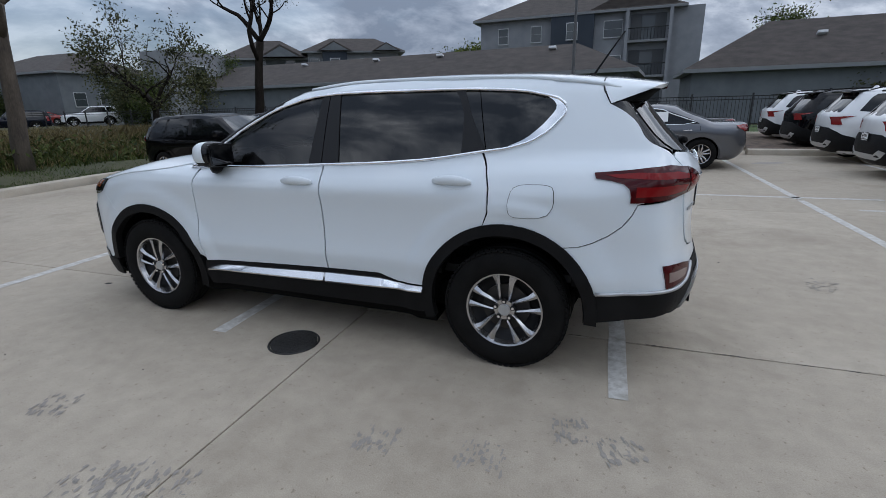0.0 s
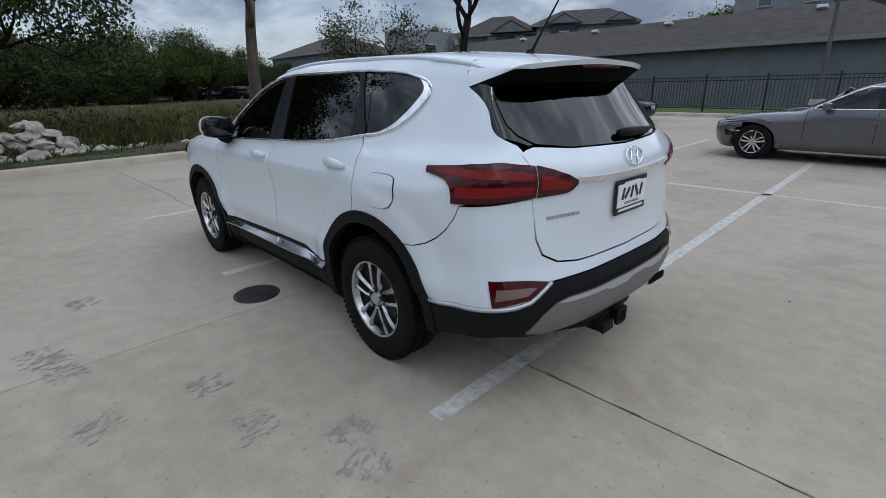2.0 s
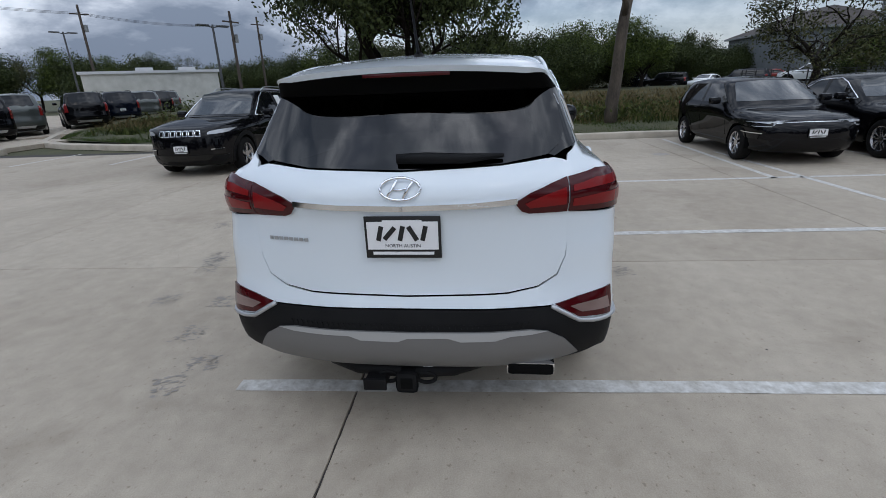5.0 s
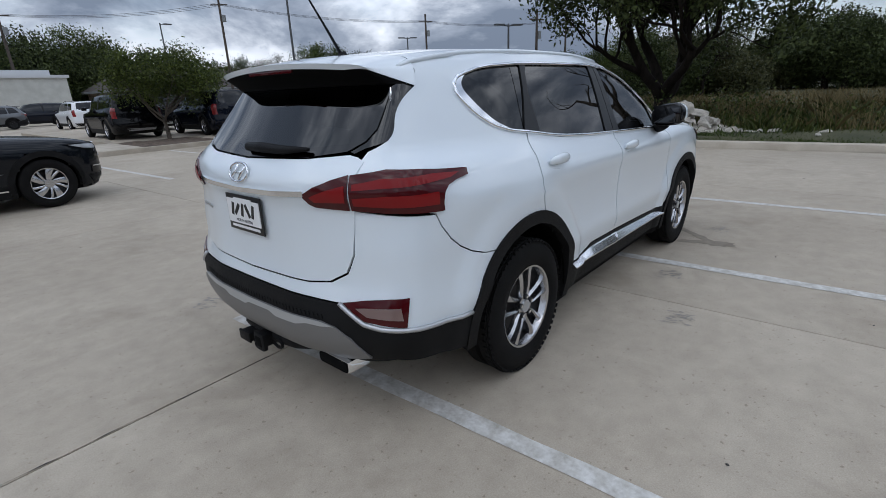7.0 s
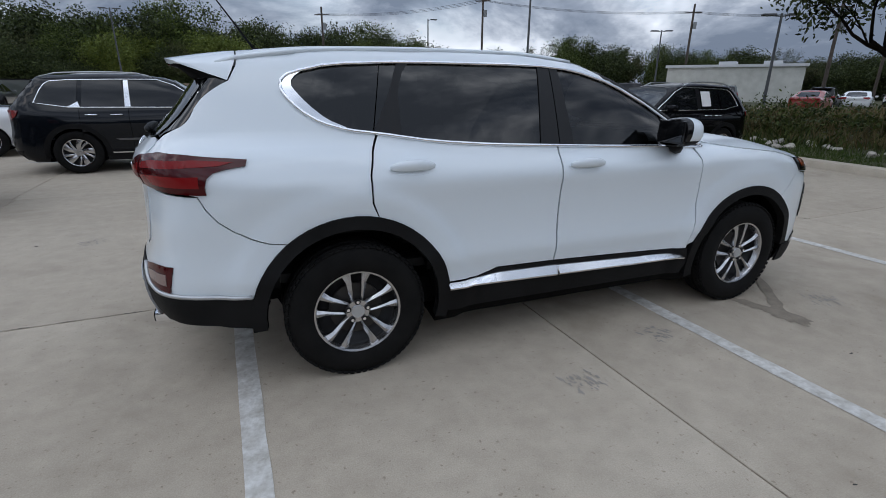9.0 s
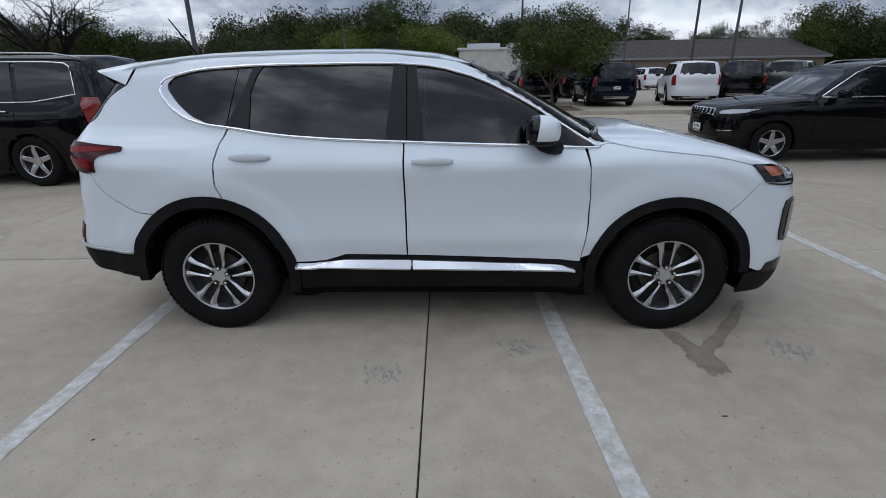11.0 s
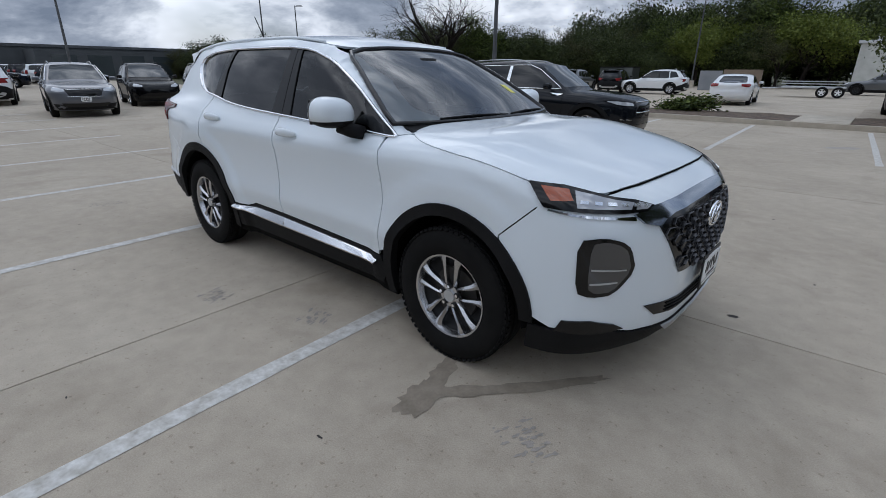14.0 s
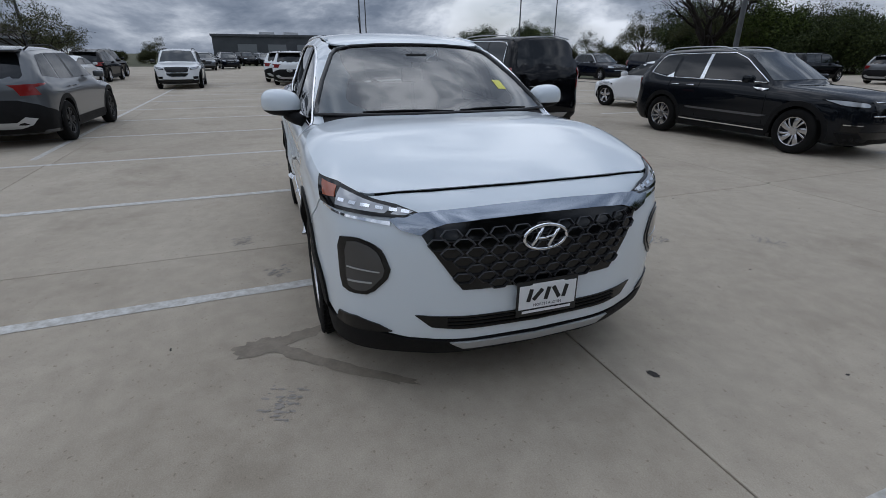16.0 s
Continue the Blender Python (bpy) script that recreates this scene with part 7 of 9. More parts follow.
M_ROCK = textured("pale_limestone", (0.20, 0.175, 0.145), (0.66, 0.62, 0.55), 3.0, 30, (0.85, 1.0), 0.7, random_tint=0.3)


def leaf_mat(name, dark, light):
    m = bpy.data.materials.new(name)
    m.use_nodes = True
    n, l = m.node_tree.nodes, m.node_tree.links
    b = n["Principled BSDF"]
    g = n.new("ShaderNodeNewGeometry")
    mix = n.new("ShaderNodeMixRGB")
    mix.inputs["Color1"].default_value, mix.inputs["Color2"].default_value = (*dark, 1), (*light, 1)
    l.new(g.outputs["Random Per Island"], mix.inputs["Fac"])
    l.new(mix.outputs["Color"], b.inputs["Base Color"])
    b.inputs["Roughness"].default_value = 0.6
    b.inputs["Specular IOR Level"].default_value = 0.15
    return m


M_LEAF_OAK = leaf_mat("live_oak_leaves", (0.014, 0.021, 0.008), (0.082, 0.102, 0.034))
M_LEAF_MID = leaf_mat("green_leaves", (0.014, 0.024, 0.007), (0.12, 0.155, 0.036))
M_LEAF_FRESH = leaf_mat("fresh_spring_leaves", (0.06, 0.085, 0.015), (0.17, 0.20, 0.04))
M_LEAF_YOUNG = leaf_mat("yellow_green_leaves", (0.02, 0.032, 0.008), (0.10, 0.125, 0.028))
M_LEAF_OLIVE = leaf_mat("olive_scrub_leaves", (0.02, 0.026, 0.012), (0.105, 0.105, 0.042))
M_GRASS_DRY = leaf_mat("dry_grass_blades", (0.07, 0.055, 0.022), (0.24, 0.19, 0.09))
M_GRASS_GREEN = leaf_mat("green_grass_blades", (0.025, 0.05, 0.010), (0.09, 0.13, 0.03))
M_WEED = leaf_mat("green_weed_leaves", (0.02, 0.035, 0.010), (0.10, 0.12, 0.03))


def branch_points(rnd, start, direction, length, r0, r1, wob, steps, lift):
    pts, rad = [start.copy()], [r0]
    p, d = start.copy(), direction.normalized()
    for i in range(steps):
        d = (d + Vector((rnd.gauss(0, wob), rnd.gauss(0, wob), rnd.gauss(0, wob) + lift))).normalized()
        p = p + d * (length / steps)
        pts.append(p.copy())
        rad.append(r0 + (r1 - r0) * (i + 1) / steps)
    return pts, rad, d


def grow(rnd, start, direction, length, radius, depth, maxd, out, tips, spread, wob, lift, shrink=0.68, kids=(2, 4), up=0.0):
    steps = max(3, 6 - depth)
    pts, rad, d = branch_points(rnd, start, direction, length, radius, radius * 0.55, wob, steps, lift)
    out.append((pts, rad, 7 if depth == 0 else (5 if depth < 3 else 3)))
    if depth >= maxd:
        tips.append((pts[-1], d))
        tips.append((pts[len(pts) // 2], d))
        return
    n = rnd.randint(*kids)
    for i in range(n):
        t = rnd.uniform(0.45, 1.0) if i else 1.0
        k = min(len(pts) - 1, max(1, int(t * (len(pts) - 1))))
        side = Vector((rnd.gauss(0, 1), rnd.gauss(0, 1), rnd.gauss(0, 0.5) + up)).normalized()
        nd = (d * (1 - spread) + side * spread).normalized()
        grow(rnd, pts[k], nd, length * shrink * rnd.uniform(0.75, 1.2), rad[k] * 0.68, depth + 1, maxd, out, tips, spread, wob, lift, shrink, kids, up)


def leaves_mesh(name, rnd, centres, per, spread, size, mat, parent, flat=0.8):
    """Many small folded leaves about the twig ends, as one crown."""
    C = np.array([tuple(c) for c in centres])
    n = len(C) * per
    g = np.random.RandomState(rnd.randint(0, 99999))
    P = np.repeat(C, per, 0) + g.normal(0, 1, (n, 3)) * np.array([spread, spread, spread * flat])
    a = g.normal(0, 1, (n, 3))
    a /= np.linalg.norm(a, axis=1)[:, None]
    b = np.cross(a, g.normal(0, 1, (n, 3)))
    b /= np.linalg.norm(b, axis=1)[:, None]
    s = size * g.uniform(0.6, 1.35, (n, 1))
    V = np.stack([P - a * s, P + b * s * 0.45, P + a * s, P - b * s * 0.45], 1).reshape(-1, 3)
    me = bpy.data.meshes.new(name)
    F = np.arange(n * 4).reshape(-1, 4)
    me.vertices.add(n * 4)
    me.vertices.foreach_set("co", V.ravel())
    me.loops.add(n * 4)
    me.loops.foreach_set("vertex_index", F.ravel())
    me.polygons.add(n)
    me.polygons.foreach_set("loop_start", np.arange(n) * 4)
    me.update()
    me.materials.append(mat)
    ob = new(name, me)
    ob.parent = parent
    return ob


def make_tree(name, label, seed, trunk_h, trunk_r, stems, first_len, maxd, spread, wob, lift, leaf, per, lspread, lsize, bark, shrink=0.68, kids=(2, 4), lean=0.15, group="", up=0.0):
    rnd = random.Random(seed)
    t = thing(name, Matrix(), label, "tree", group)
    out, tips = [], []
    base = Vector((0, 0, -0.1))
    pts, rad, d = branch_points(rnd, base, Vector((rnd.uniform(-lean, lean), rnd.uniform(-lean, lean), 1)), trunk_h, trunk_r * 1.25, trunk_r * 0.8, 0.05, 5, 0.02)
    out.append((pts, rad, 10))
    for i in range(stems):
        a = 2 * math.pi * (i + rnd.uniform(-0.25, 0.25)) / stems
        nd = Vector((math.cos(a) * (0.35 + spread * 0.8), math.sin(a) * (0.35 + spread * 0.8), 0.75))
        k = len(pts) - 1 - (i % 2 if stems > 2 else 0)
        grow(rnd, pts[k], nd, first_len * rnd.uniform(0.85, 1.15), trunk_r * 0.62, 0, maxd, out, tips, spread, wob, lift, shrink, kids, up)
    V, F, n = [], [], 0
    for p, r, sg in out:
        v, f = sweep([tuple(q) for q in p], r, sg)
        V.append(v)
        F += [tuple(i + n for i in q) for q in f]
        n += len(v)
    mesh_object("trunk", np.concatenate(V), F, bark, t)
    if leaf is not None:
        leaves_mesh("crown", rnd, [p for p, _ in tips], per, lspread, lsize, leaf, t)
    return t


oak = make_tree("oak_tree", "spreading dark live oak with several leaning trunks in rough grass", 11, 0.7, 0.30, 4, 2.7, 4, 0.50, 0.15, 0.06, M_LEAF_OAK, 80, 0.26, 0.07, M_BARKD, 0.78, (3, 4), up=0.2)
oak.matrix_world = pose(14.3, 3.2, 0.3, 0, 0, 40) @ Matrix.Diagonal((1, 1, 1.16, 1))
slim = make_tree("bare_tree", "tall nearly bare tree with a straight brown trunk", 5, 3.9, 0.165, 3, 2.3, 3, 0.5, 0.16, 0.04, None, 0, 0, 0, M_BARK, 0.66, (2, 3))
slim.matrix_world = pose(11.6, -3.85, 0.15, 0, -4, 60)
youngt = make_tree("young_tree", "young bushy tree with fresh yellow-green leaves in a mulch bed", 21, 0.9, 0.07, 7, 1.2, 3, 0.46, 0.12, 0.05, M_LEAF_YOUNG, 60, 0.24, 0.055, M_BARK, 0.72, (2, 4))
youngt.matrix_world = pose(4.1, 18.0, 0.1)
fence_tree = make_tree("bare_tree", "thin-leaved tree before a low grey building", 31, 4.6, 0.2, 4, 2.1, 4, 0.42, 0.15, 0.05, M_LEAF_OLIVE, 3, 0.2, 0.06, M_BARKD, 0.7, (2, 3))
fence_tree.matrix_world = pose(15.2, -15.9, 0.1)
budding = make_tree("budding_tree", "half-bare tree with sparse new leaves", 33, 1.6, 0.16, 5, 2.0, 4, 0.46, 0.15, 0.03, M_LEAF_OLIVE, 9, 0.22, 0.07, M_BARKD, 0.7, (2, 4))
budding.matrix_world = pose(19.5, -14.0, 0.35, 0, 0, 50)
bigbare = make_tree("bare_tree", "large leafless spreading tree", 44, 2.8, 0.42, 6, 4.4, 5, 0.46, 0.15, 0.02, None, 0, 0, 0, M_BARKD, 0.72, (2, 4))
bigbare.matrix_world = pose(-36.3, 40.8, 0)

# woodland kinds, copied round the place
wood_a = make_tree("woodland_tree", "dense green tree at the edge of the woods", 51, 2.0, 0.24, 5, 2.5, 3, 0.48, 0.14, 0.05, M_LEAF_MID, 64, 0.55, 0.13, M_BARKD, 0.72, (3, 4), group="woodland")
wood_b = make_tree("woodland_tree", "dark evergreen oak at the edge of the woods", 52, 1.6, 0.26, 6, 2.2, 3, 0.55, 0.15, 0.03, M_LEAF_OAK, 64, 0.52, 0.125, M_BARKD, 0.74, (3, 4), group="woodland")
wood_c = make_tree("woodland_tree", "thin half-bare brownish tree in the woods", 53, 2.4, 0.18, 5, 2.6, 4, 0.45, 0.16, 0.05, M_LEAF_OLIVE, 10, 0.3, 0.09, M_BARKD, 0.7, (2, 4), group="woodland")
wood_d = make_tree("woodland_tree", "low olive-green scrub tree", 54, 0.8, 0.14, 6, 1.7, 3, 0.5, 0.15, 0.04, M_LEAF_OLIVE, 48, 0.45, 0.12, M_BARKD, 0.72, (3, 4), group="woodland")
wood_e = make_tree("woodland_tree", "bright spring-green tree behind the lot", 55, 2.2, 0.2, 5, 2.3, 3, 0.46, 0.14, 0.05, M_LEAF_FRESH, 56, 0.5, 0.12, M_BARKD, 0.72, (3, 4), group="woodland")
KINDS = {"a": wood_a, "b": wood_b, "c": wood_c, "d": wood_d, "e": wood_e}
used_kind = set()


def plant(kind, x, y, s, rot, z=0.0):
    m = pose(x, y, z, 0, 0, rot) @ Matrix.Scale(s, 4)
    if kind in used_kind:
        return copy_thing(KINDS[kind], m)
    used_kind.add(kind)
    KINDS[kind].matrix_world = m
    return KINDS[kind]


rw = random.Random(77)


def belt_of_trees(x0, y0, x1, y1, n, depth, kinds, s0, s1, z=0.0):
    d = Vector((x1 - x0, y1 - y0, 0))
    nrm = Vector((-d.y, d.x, 0)).normalized()
    for i in range(n):
        t = (i + rw.uniform(0.1, 0.9)) / n
        p = Vector((x0, y0, 0)) + d * t + nrm * rw.uniform(-depth, depth)
        plant(rw.choice(kinds), p.x, p.y, rw.uniform(s0, s1), rw.uniform(0, 360), z)


belt_of_trees(56, -15, 48, 6, 22, 5, "bdcbad", 0.72, 0.98, 0.2)
belt_of_trees(74, -34, 64, -16, 8, 4, "bdcb", 0.8, 1.0, 0.2)
belt_of_trees(33, 4, 30, 12, 6, 3, "bdcd", 0.6, 0.85, 0.2)
belt_of_trees(82, 8, 60, 58, 30, 5, "bacdb", 0.8, 1.15, 0.2)
belt_of_trees(60, 66, 16, 76, 20, 5, "cabbc", 0.95, 1.35)
belt_of_trees(20, 74, -30, 70, 26, 4, "abcbab", 1.15, 1.6)
belt_of_trees(-2, 64, -30, 61, 16, 3, "abdced", 0.85, 1.2)
belt_of_trees(-30, 64, -60, 50, 11, 5, "cabc", 0.8, 1.2)
belt_of_trees(-26, 58, -84, 26, 22, 2, "d", 0.55, 0.8)
belt_of_trees(-46, 46, -22, 60, 13, 3, "abcba", 0.85, 1.2)
belt_of_trees(-62, 44, -80, 30, 7, 5, "abcd", 0.7, 1.0)
belt_of_trees(-62, -24, -98, -20, 8, 5, "dcd", 0.5, 0.75)
plant("c", -31.0, -13.2, 0.75, 40)
plant("c", -36.5, -13.8, 0.6, 140)
belt_of_trees(34, -27, 40, -34, 4, 4, "bda", 0.75, 1.0)
belt_of_trees(22, -60, 8, -58, 5, 3, "aec", 1.1, 1.3)
plant("d", -14, -33, 0.9, 20)
plant("a", -13, -41, 1.1, 80)

shrub = make_tree("shrub", "low green shrub with dead brown leaves at its foot", 61, 0.1, 0.03, 8, 0.35, 2, 0.6, 0.2, 0.05, M_LEAF_MID, 26, 0.12, 0.06, M_BARK, 0.7, (2, 3))
shrub.matrix_world = pose(-2.7, 17.6, 0.12) @ Matrix.Diagonal((1.9, 1.2, 0.9, 1))
tagged(shrub, category="shrub")


def blades(name, label, seed, n, place, h0, h1, w, mat, group="", bend=0.35):
    g = np.random.RandomState(seed)
    P = place(g, n)
    a = g.uniform(0, 2 * math.pi, n)
    hgt = g.uniform(h0, h1, n) * g.uniform(0.5, 1.0, n)
    d = np.stack([np.cos(a), np.sin(a), 0 * a], 1)
    lean = g.normal(0, bend, (n, 2)) * hgt[:, None]
    tip = P + np.stack([lean[:, 0], lean[:, 1], hgt], 1)
    midp = P + np.stack([lean[:, 0] * 0.35, lean[:, 1] * 0.35, hgt * 0.6], 1)
    V = np.stack([P - d * w, P + d * w, midp + d * w * 0.7, tip, midp - d * w * 0.7], 1).reshape(-1, 3)
    F = np.arange(n * 5).reshape(-1, 5)
    me = bpy.data.meshes.new(name)
    me.vertices.add(n * 5)
    me.vertices.foreach_set("co", V.ravel())
    me.loops.add(n * 5)
    me.loops.foreach_set("vertex_index", F.ravel())
    me.polygons.add(n)
    me.polygons.foreach_set("loop_start", np.arange(n) * 5)
    me.update()
    me.materials.append(mat)
    return tagged(new(name, me), label, "grass", group, "stuff")


def field_edge(y):
    return 9.65 + np.where(y < -2, 0.1, 0) - 0.5 * np.exp(-((y - 3) / 4) ** 2) + np.maximum(0, y - 9) * 0.42 + np.maximum(0, y - 16) * 0.9


def field_height(x, y):
    return 0.11 + 0.30 * np.minimum(1, np.maximum(0, x - field_edge(y)) / 5)


def place_field(depth0, depth1, y0, y1):
    def f(g, n):
        y = g.uniform(y0, y1, n)
        x = field_edge(y) + depth0 + (depth1 - depth0) * g.uniform(0, 1, n) ** 1.4
        return np.stack([x, y, field_height(x, y) - 0.02], 1)

    return f


def place_clumps(depth0, depth1, y0, y1, clumps, spread):
    base = place_field(depth0, depth1, y0, y1)

    def f(g, n):
        c = base(g, clumps)
        p = c[g.randint(0, clumps, n)] + g.normal(0, spread, (n, 3)) * np.array([1, 1, 0])
        p[:, 2] = field_height(p[:, 0], p[:, 1]) - 0.02
        return p

    return f


blades("dry_grass", "tall dry grass of the rough field", 1, 42000, place_field(1.8, 30, -24, 16), 0.14, 0.46, 0.009, M_GRASS_DRY)
blades("dry_grass", "clumps of tall dry weeds in the field", 2, 22000, place_clumps(2.2, 14, -22, 16, 260, 0.35), 0.28, 0.68, 0.008, M_GRASS_DRY)
blades("green_grass", "short green grass along the kerb", 3, 70000, place_field(0.0, 2.8, -24, 18), 0.04, 0.13, 0.007, M_GRASS_GREEN)
blades("green_weeds", "green weeds among the dry grass", 4, 20000, place_clumps(1.5, 8, -20, 16, 240, 0.35), 0.14, 0.46, 0.018, M_WEED, bend=0.6)


def scrub(name, label, seed, spots, mat, per, spread, size):
    rnd = random.Random(seed)
    cs = []
    for x, y, r, h in spots:
        for _ in range(int(26 * r * r) + 8):
            a, q = rnd.uniform(0, 6.28), r * math.sqrt(rnd.random())
            xx, yy = x + q * math.cos(a), y + q * math.sin(a)
            cs.append(Vector((xx, yy, float(field_height(np.array(xx), np.array(yy))) + h * rnd.random() * (1 - 0.5 * (q / r) ** 2))))
    t = leaves_mesh(name, rnd, cs, per, spread, size, mat, None)
    return tagged(t, label, "undergrowth", "", "stuff")


scrub("undergrowth", "dark green undergrowth below the oak", 5, [(13.2, 3.6, 1.6, 0.9), (13.8, 5.8, 1.8, 0.8), (14.5, 1.0, 1.6, 0.8), (13.0, 7.5, 1.4, 0.6), (12.3, -4.5, 1.2, 0.7), (12.6, -2.6, 1.1, 0.6), (12.2, -6.5, 1.3, 0.6), (11.8, -8.5, 1.0, 0.5), (16, 9, 2, 0.9), (12.0, 9.5, 1.2, 0.7), (15.6, 12.5, 1.6, 1.0)], M_WEED, 10, 0.2, 0.06)

rock_meshes = []
for i in range(5):
    bm = bmesh.new()
    bmesh.ops.create_icosphere(bm, subdivisions=2, radius=0.5)
    rr = random.Random(i)
    cut = [(Vector((rr.gauss(0, 1), rr.gauss(0, 1), rr.gauss(0, 1))).normalized(), rr.uniform(0.20, 0.34)) for _ in range(11)]
    for v in bm.verts:
        for nrm, dd in cut:
            e = v.co.dot(nrm) - dd
            if e > 0:
                v.co -= nrm * e
        v.co *= 1 + noise.noise(v.co * 5 + Vector((i * 9, 0, 0))) * 0.07
    me = bpy.data.meshes.new("rock")
    bm.to_mesh(me)
    bm.free()
    me.materials.append(M_ROCK)
    rock_meshes.append(me)
rr = random.Random(3)


def rock(x, y, z, s, flat=0.6):
    ob = new("rock", rr.choice(rock_meshes))
    ob.matrix_world = pose(x, y, z, rr.uniform(-15, 15), rr.uniform(-15, 15), rr.uniform(0, 360)) @ Matrix.Diagonal((s * rr.uniform(0.9, 1.5), s * rr.uniform(0.7, 1.1), s * flat * rr.uniform(0.8, 1.2), 1))
    return tagged(ob, "pale weathered limestone rock in the grass", "rock", "limestone rocks")


for layer, cnt, rx, ry, z0 in ((0, 34, 0.75, 1.35, 0.18), (1, 20, 0.5, 0.95, 0.42), (2, 9, 0.3, 0.55, 0.64), (3, 3, 0.12, 0.25, 0.82)):
    for i in range(cnt):
        a, q = rr.uniform(0, 6.28), math.sqrt(rr.random())
        rock(11.0 + rx * q * math.cos(a), 1.65 + ry * q * math.sin(a), z0 + rr.uniform(-0.04, 0.04), rr.uniform(0.36, 0.62))
for i in range(26):
    y = rr.uniform(3.0, 9.5)
    rock(10.3 + rr.uniform(-0.3, 0.8), y, 0.2, rr.uniform(0.2, 0.42))
for i in range(9):
    rock(10.6 + rr.uniform(-0.4, 0.7), rr.uniform(-1.6, 0.3), 0.2, rr.uniform(0.18, 0.42))

# ---- buildings, fence, poles ----
M_STUCCO = textured("blue_grey_stucco", (0.115, 0.128, 0.138), (0.17, 0.186, 0.196), 1.2, 60, (0.85, 0.98), 0.2)
M_STUCCOW = textured("pale_grey_stucco", (0.20, 0.21, 0.225), (0.285, 0.295, 0.31), 1.0, 60, (0.85, 0.98), 0.2)
M_STUCCOD = textured("dark_blue_siding", (0.025, 0.035, 0.05), (0.04, 0.05, 0.065), 1.0, 60, (0.7, 0.9), 0.2)
M_SHINGLE = textured("brown_asphalt_shingles", (0.036, 0.03, 0.027), (0.085, 0.072, 0.064), 1.4, 34, (0.85, 1.0), 0.5, stretch=(1, 1, 3))
M_TRIM = principled("grey_eave_trim", (0.20, 0.21, 0.215), 0.6)
M_WINGLASS = principled("building_window_glass", (0.05, 0.06, 0.065), 0.08, spec=0.8)
M_FRAME = principled("white_window_frame", (0.55, 0.56, 0.57), 0.5)
M_FENCE = principled("black_iron_paint", (0.012, 0.012, 0.013), 0.45)
M_POLE = textured("bronze_pole_paint", (0.05, 0.052, 0.055), (0.10, 0.105, 0.11), 3, 80, (0.45, 0.6), 0.1)
M_WOODPOLE = textured("creosoted_wood", (0.04, 0.032, 0.026), (0.10, 0.08, 0.065), 4, 60, (0.85, 1), 0.5)
M_METALWALL = textured("white_metal_cladding", (0.42, 0.42, 0.38), (0.58, 0.58, 0.54), 1.5, 40, (0.5, 0.7), 0.2)
M_DEALER = textured("dark_grey_panel_wall", (0.055, 0.06, 0.065), (0.085, 0.09, 0.095), 0.8, 40, (0.6, 0.8), 0.1)
M_BROWNWALL = textured("tan_wall", (0.16, 0.12, 0.09), (0.24, 0.19, 0.14), 1.0, 40, (0.8, 0.95), 0.2)


def hip_roof(name, x0, y0, x1, y1, z, rise, inset, parent, mat=None, over=0.5, thick=0.22):
    """A hipped roof over a rectangle, with a fascia."""
    x0, y0, x1, y1 = x0 - over, y0 - over, x1 + over, y1 + over
    ym = (y0 + y1) / 2
    vs = [(x0, y0, z), (x1, y0, z), (x1, y1, z), (x0, y1, z), (x0 + inset, ym, z + rise), (x1 - inset, ym, z + rise)]
    lo = [(x, y, zz - thick) for x, y, zz in vs[:4]]
    fs = [(0, 1, 5, 4), (1, 2, 5), (2, 3, 4, 5), (3, 0, 4)]
    rf = mesh_object(name, vs, fs, mat or M_SHINGLE, parent, smooth=False)
    mesh_object("fascia", vs[:4] + lo, [(0, 4, 5, 1), (1, 5, 6, 2), (2, 6, 7, 3), (3, 7, 4, 0), (4, 7, 6, 5)], M_TRIM, parent, smooth=False)
    return rf


def wall_box(name, x0, y0, x1, y1, z0, z1, mat, parent):
    return box_part(name, (x1 - x0, y1 - y0, z1 - z0), pose((x0 + x1) / 2, (y0 + y1) / 2, (z0 + z1) / 2), mat, parent)


def building_window(parent, x, y, z, w, h, face=1, axis="y"):
    """A framed window on a wall that looks along +y (face 1), or along x."""
    fr = box_part("window", (w + 0.12, 0.08, h + 0.12) if axis == "y" else (0.08, w + 0.12, h + 0.12), pose(x, y, z), M_FRAME, parent, 0.01)
    o = 0.03 * face
    for k, (dz) in enumerate((0.25, -0.25)):
        box_part("pane", (w, 0.05, h * 0.48) if axis == "y" else (0.05, w, h * 0.48), pose(x + (o if axis == "x" else 0), y + (o if axis == "y" else 0), z + dz * h), M_WINGLASS, fr)
    box_part("sill", (w + 0.22, 0.14, 0.06) if axis == "y" else (0.14, w + 0.22, 0.06), pose(x, y, z - h / 2 - 0.09), M_TRIM, fr)


gar = thing("garage_building", pose(1.9, 0, 0, 0, 0, -3), "long low blue-grey garage block with a brown shingled hip roof", "building")
wall_box("wall", -2.0, -36.5, 44, -28.4, 0, 3.2, M_STUCCO, gar)
hip_roof("roof", -2.0, -36.5, 44, -28.4, 3.3, 1.95, 4.2, gar)
for x in (3.2, 11.5, 17.0, 24.0):
    bm = bmesh.new()
    add_box(bm, (0.5, 0.45, 0.18), pose(x, -31.6, 3.3 + 1.95 * 3.7 / 4.55 + 0.06, 25, 0, 0), 0.03)
    part("roof_vent", bm, M_FRAME, gar)
gar2 = thing("garage_building", Matrix(), "low grey building with a brown shingled hip roof", "building")
wall_box("wall", -40, -39.5, -5.1, -31.0, 0, 3.1, M_STUCCO, gar2)
hip_roof("roof", -40, -39.5, -5.1, -31.0, 3.2, 2.9, 5.0, gar2)
bm = bmesh.new()
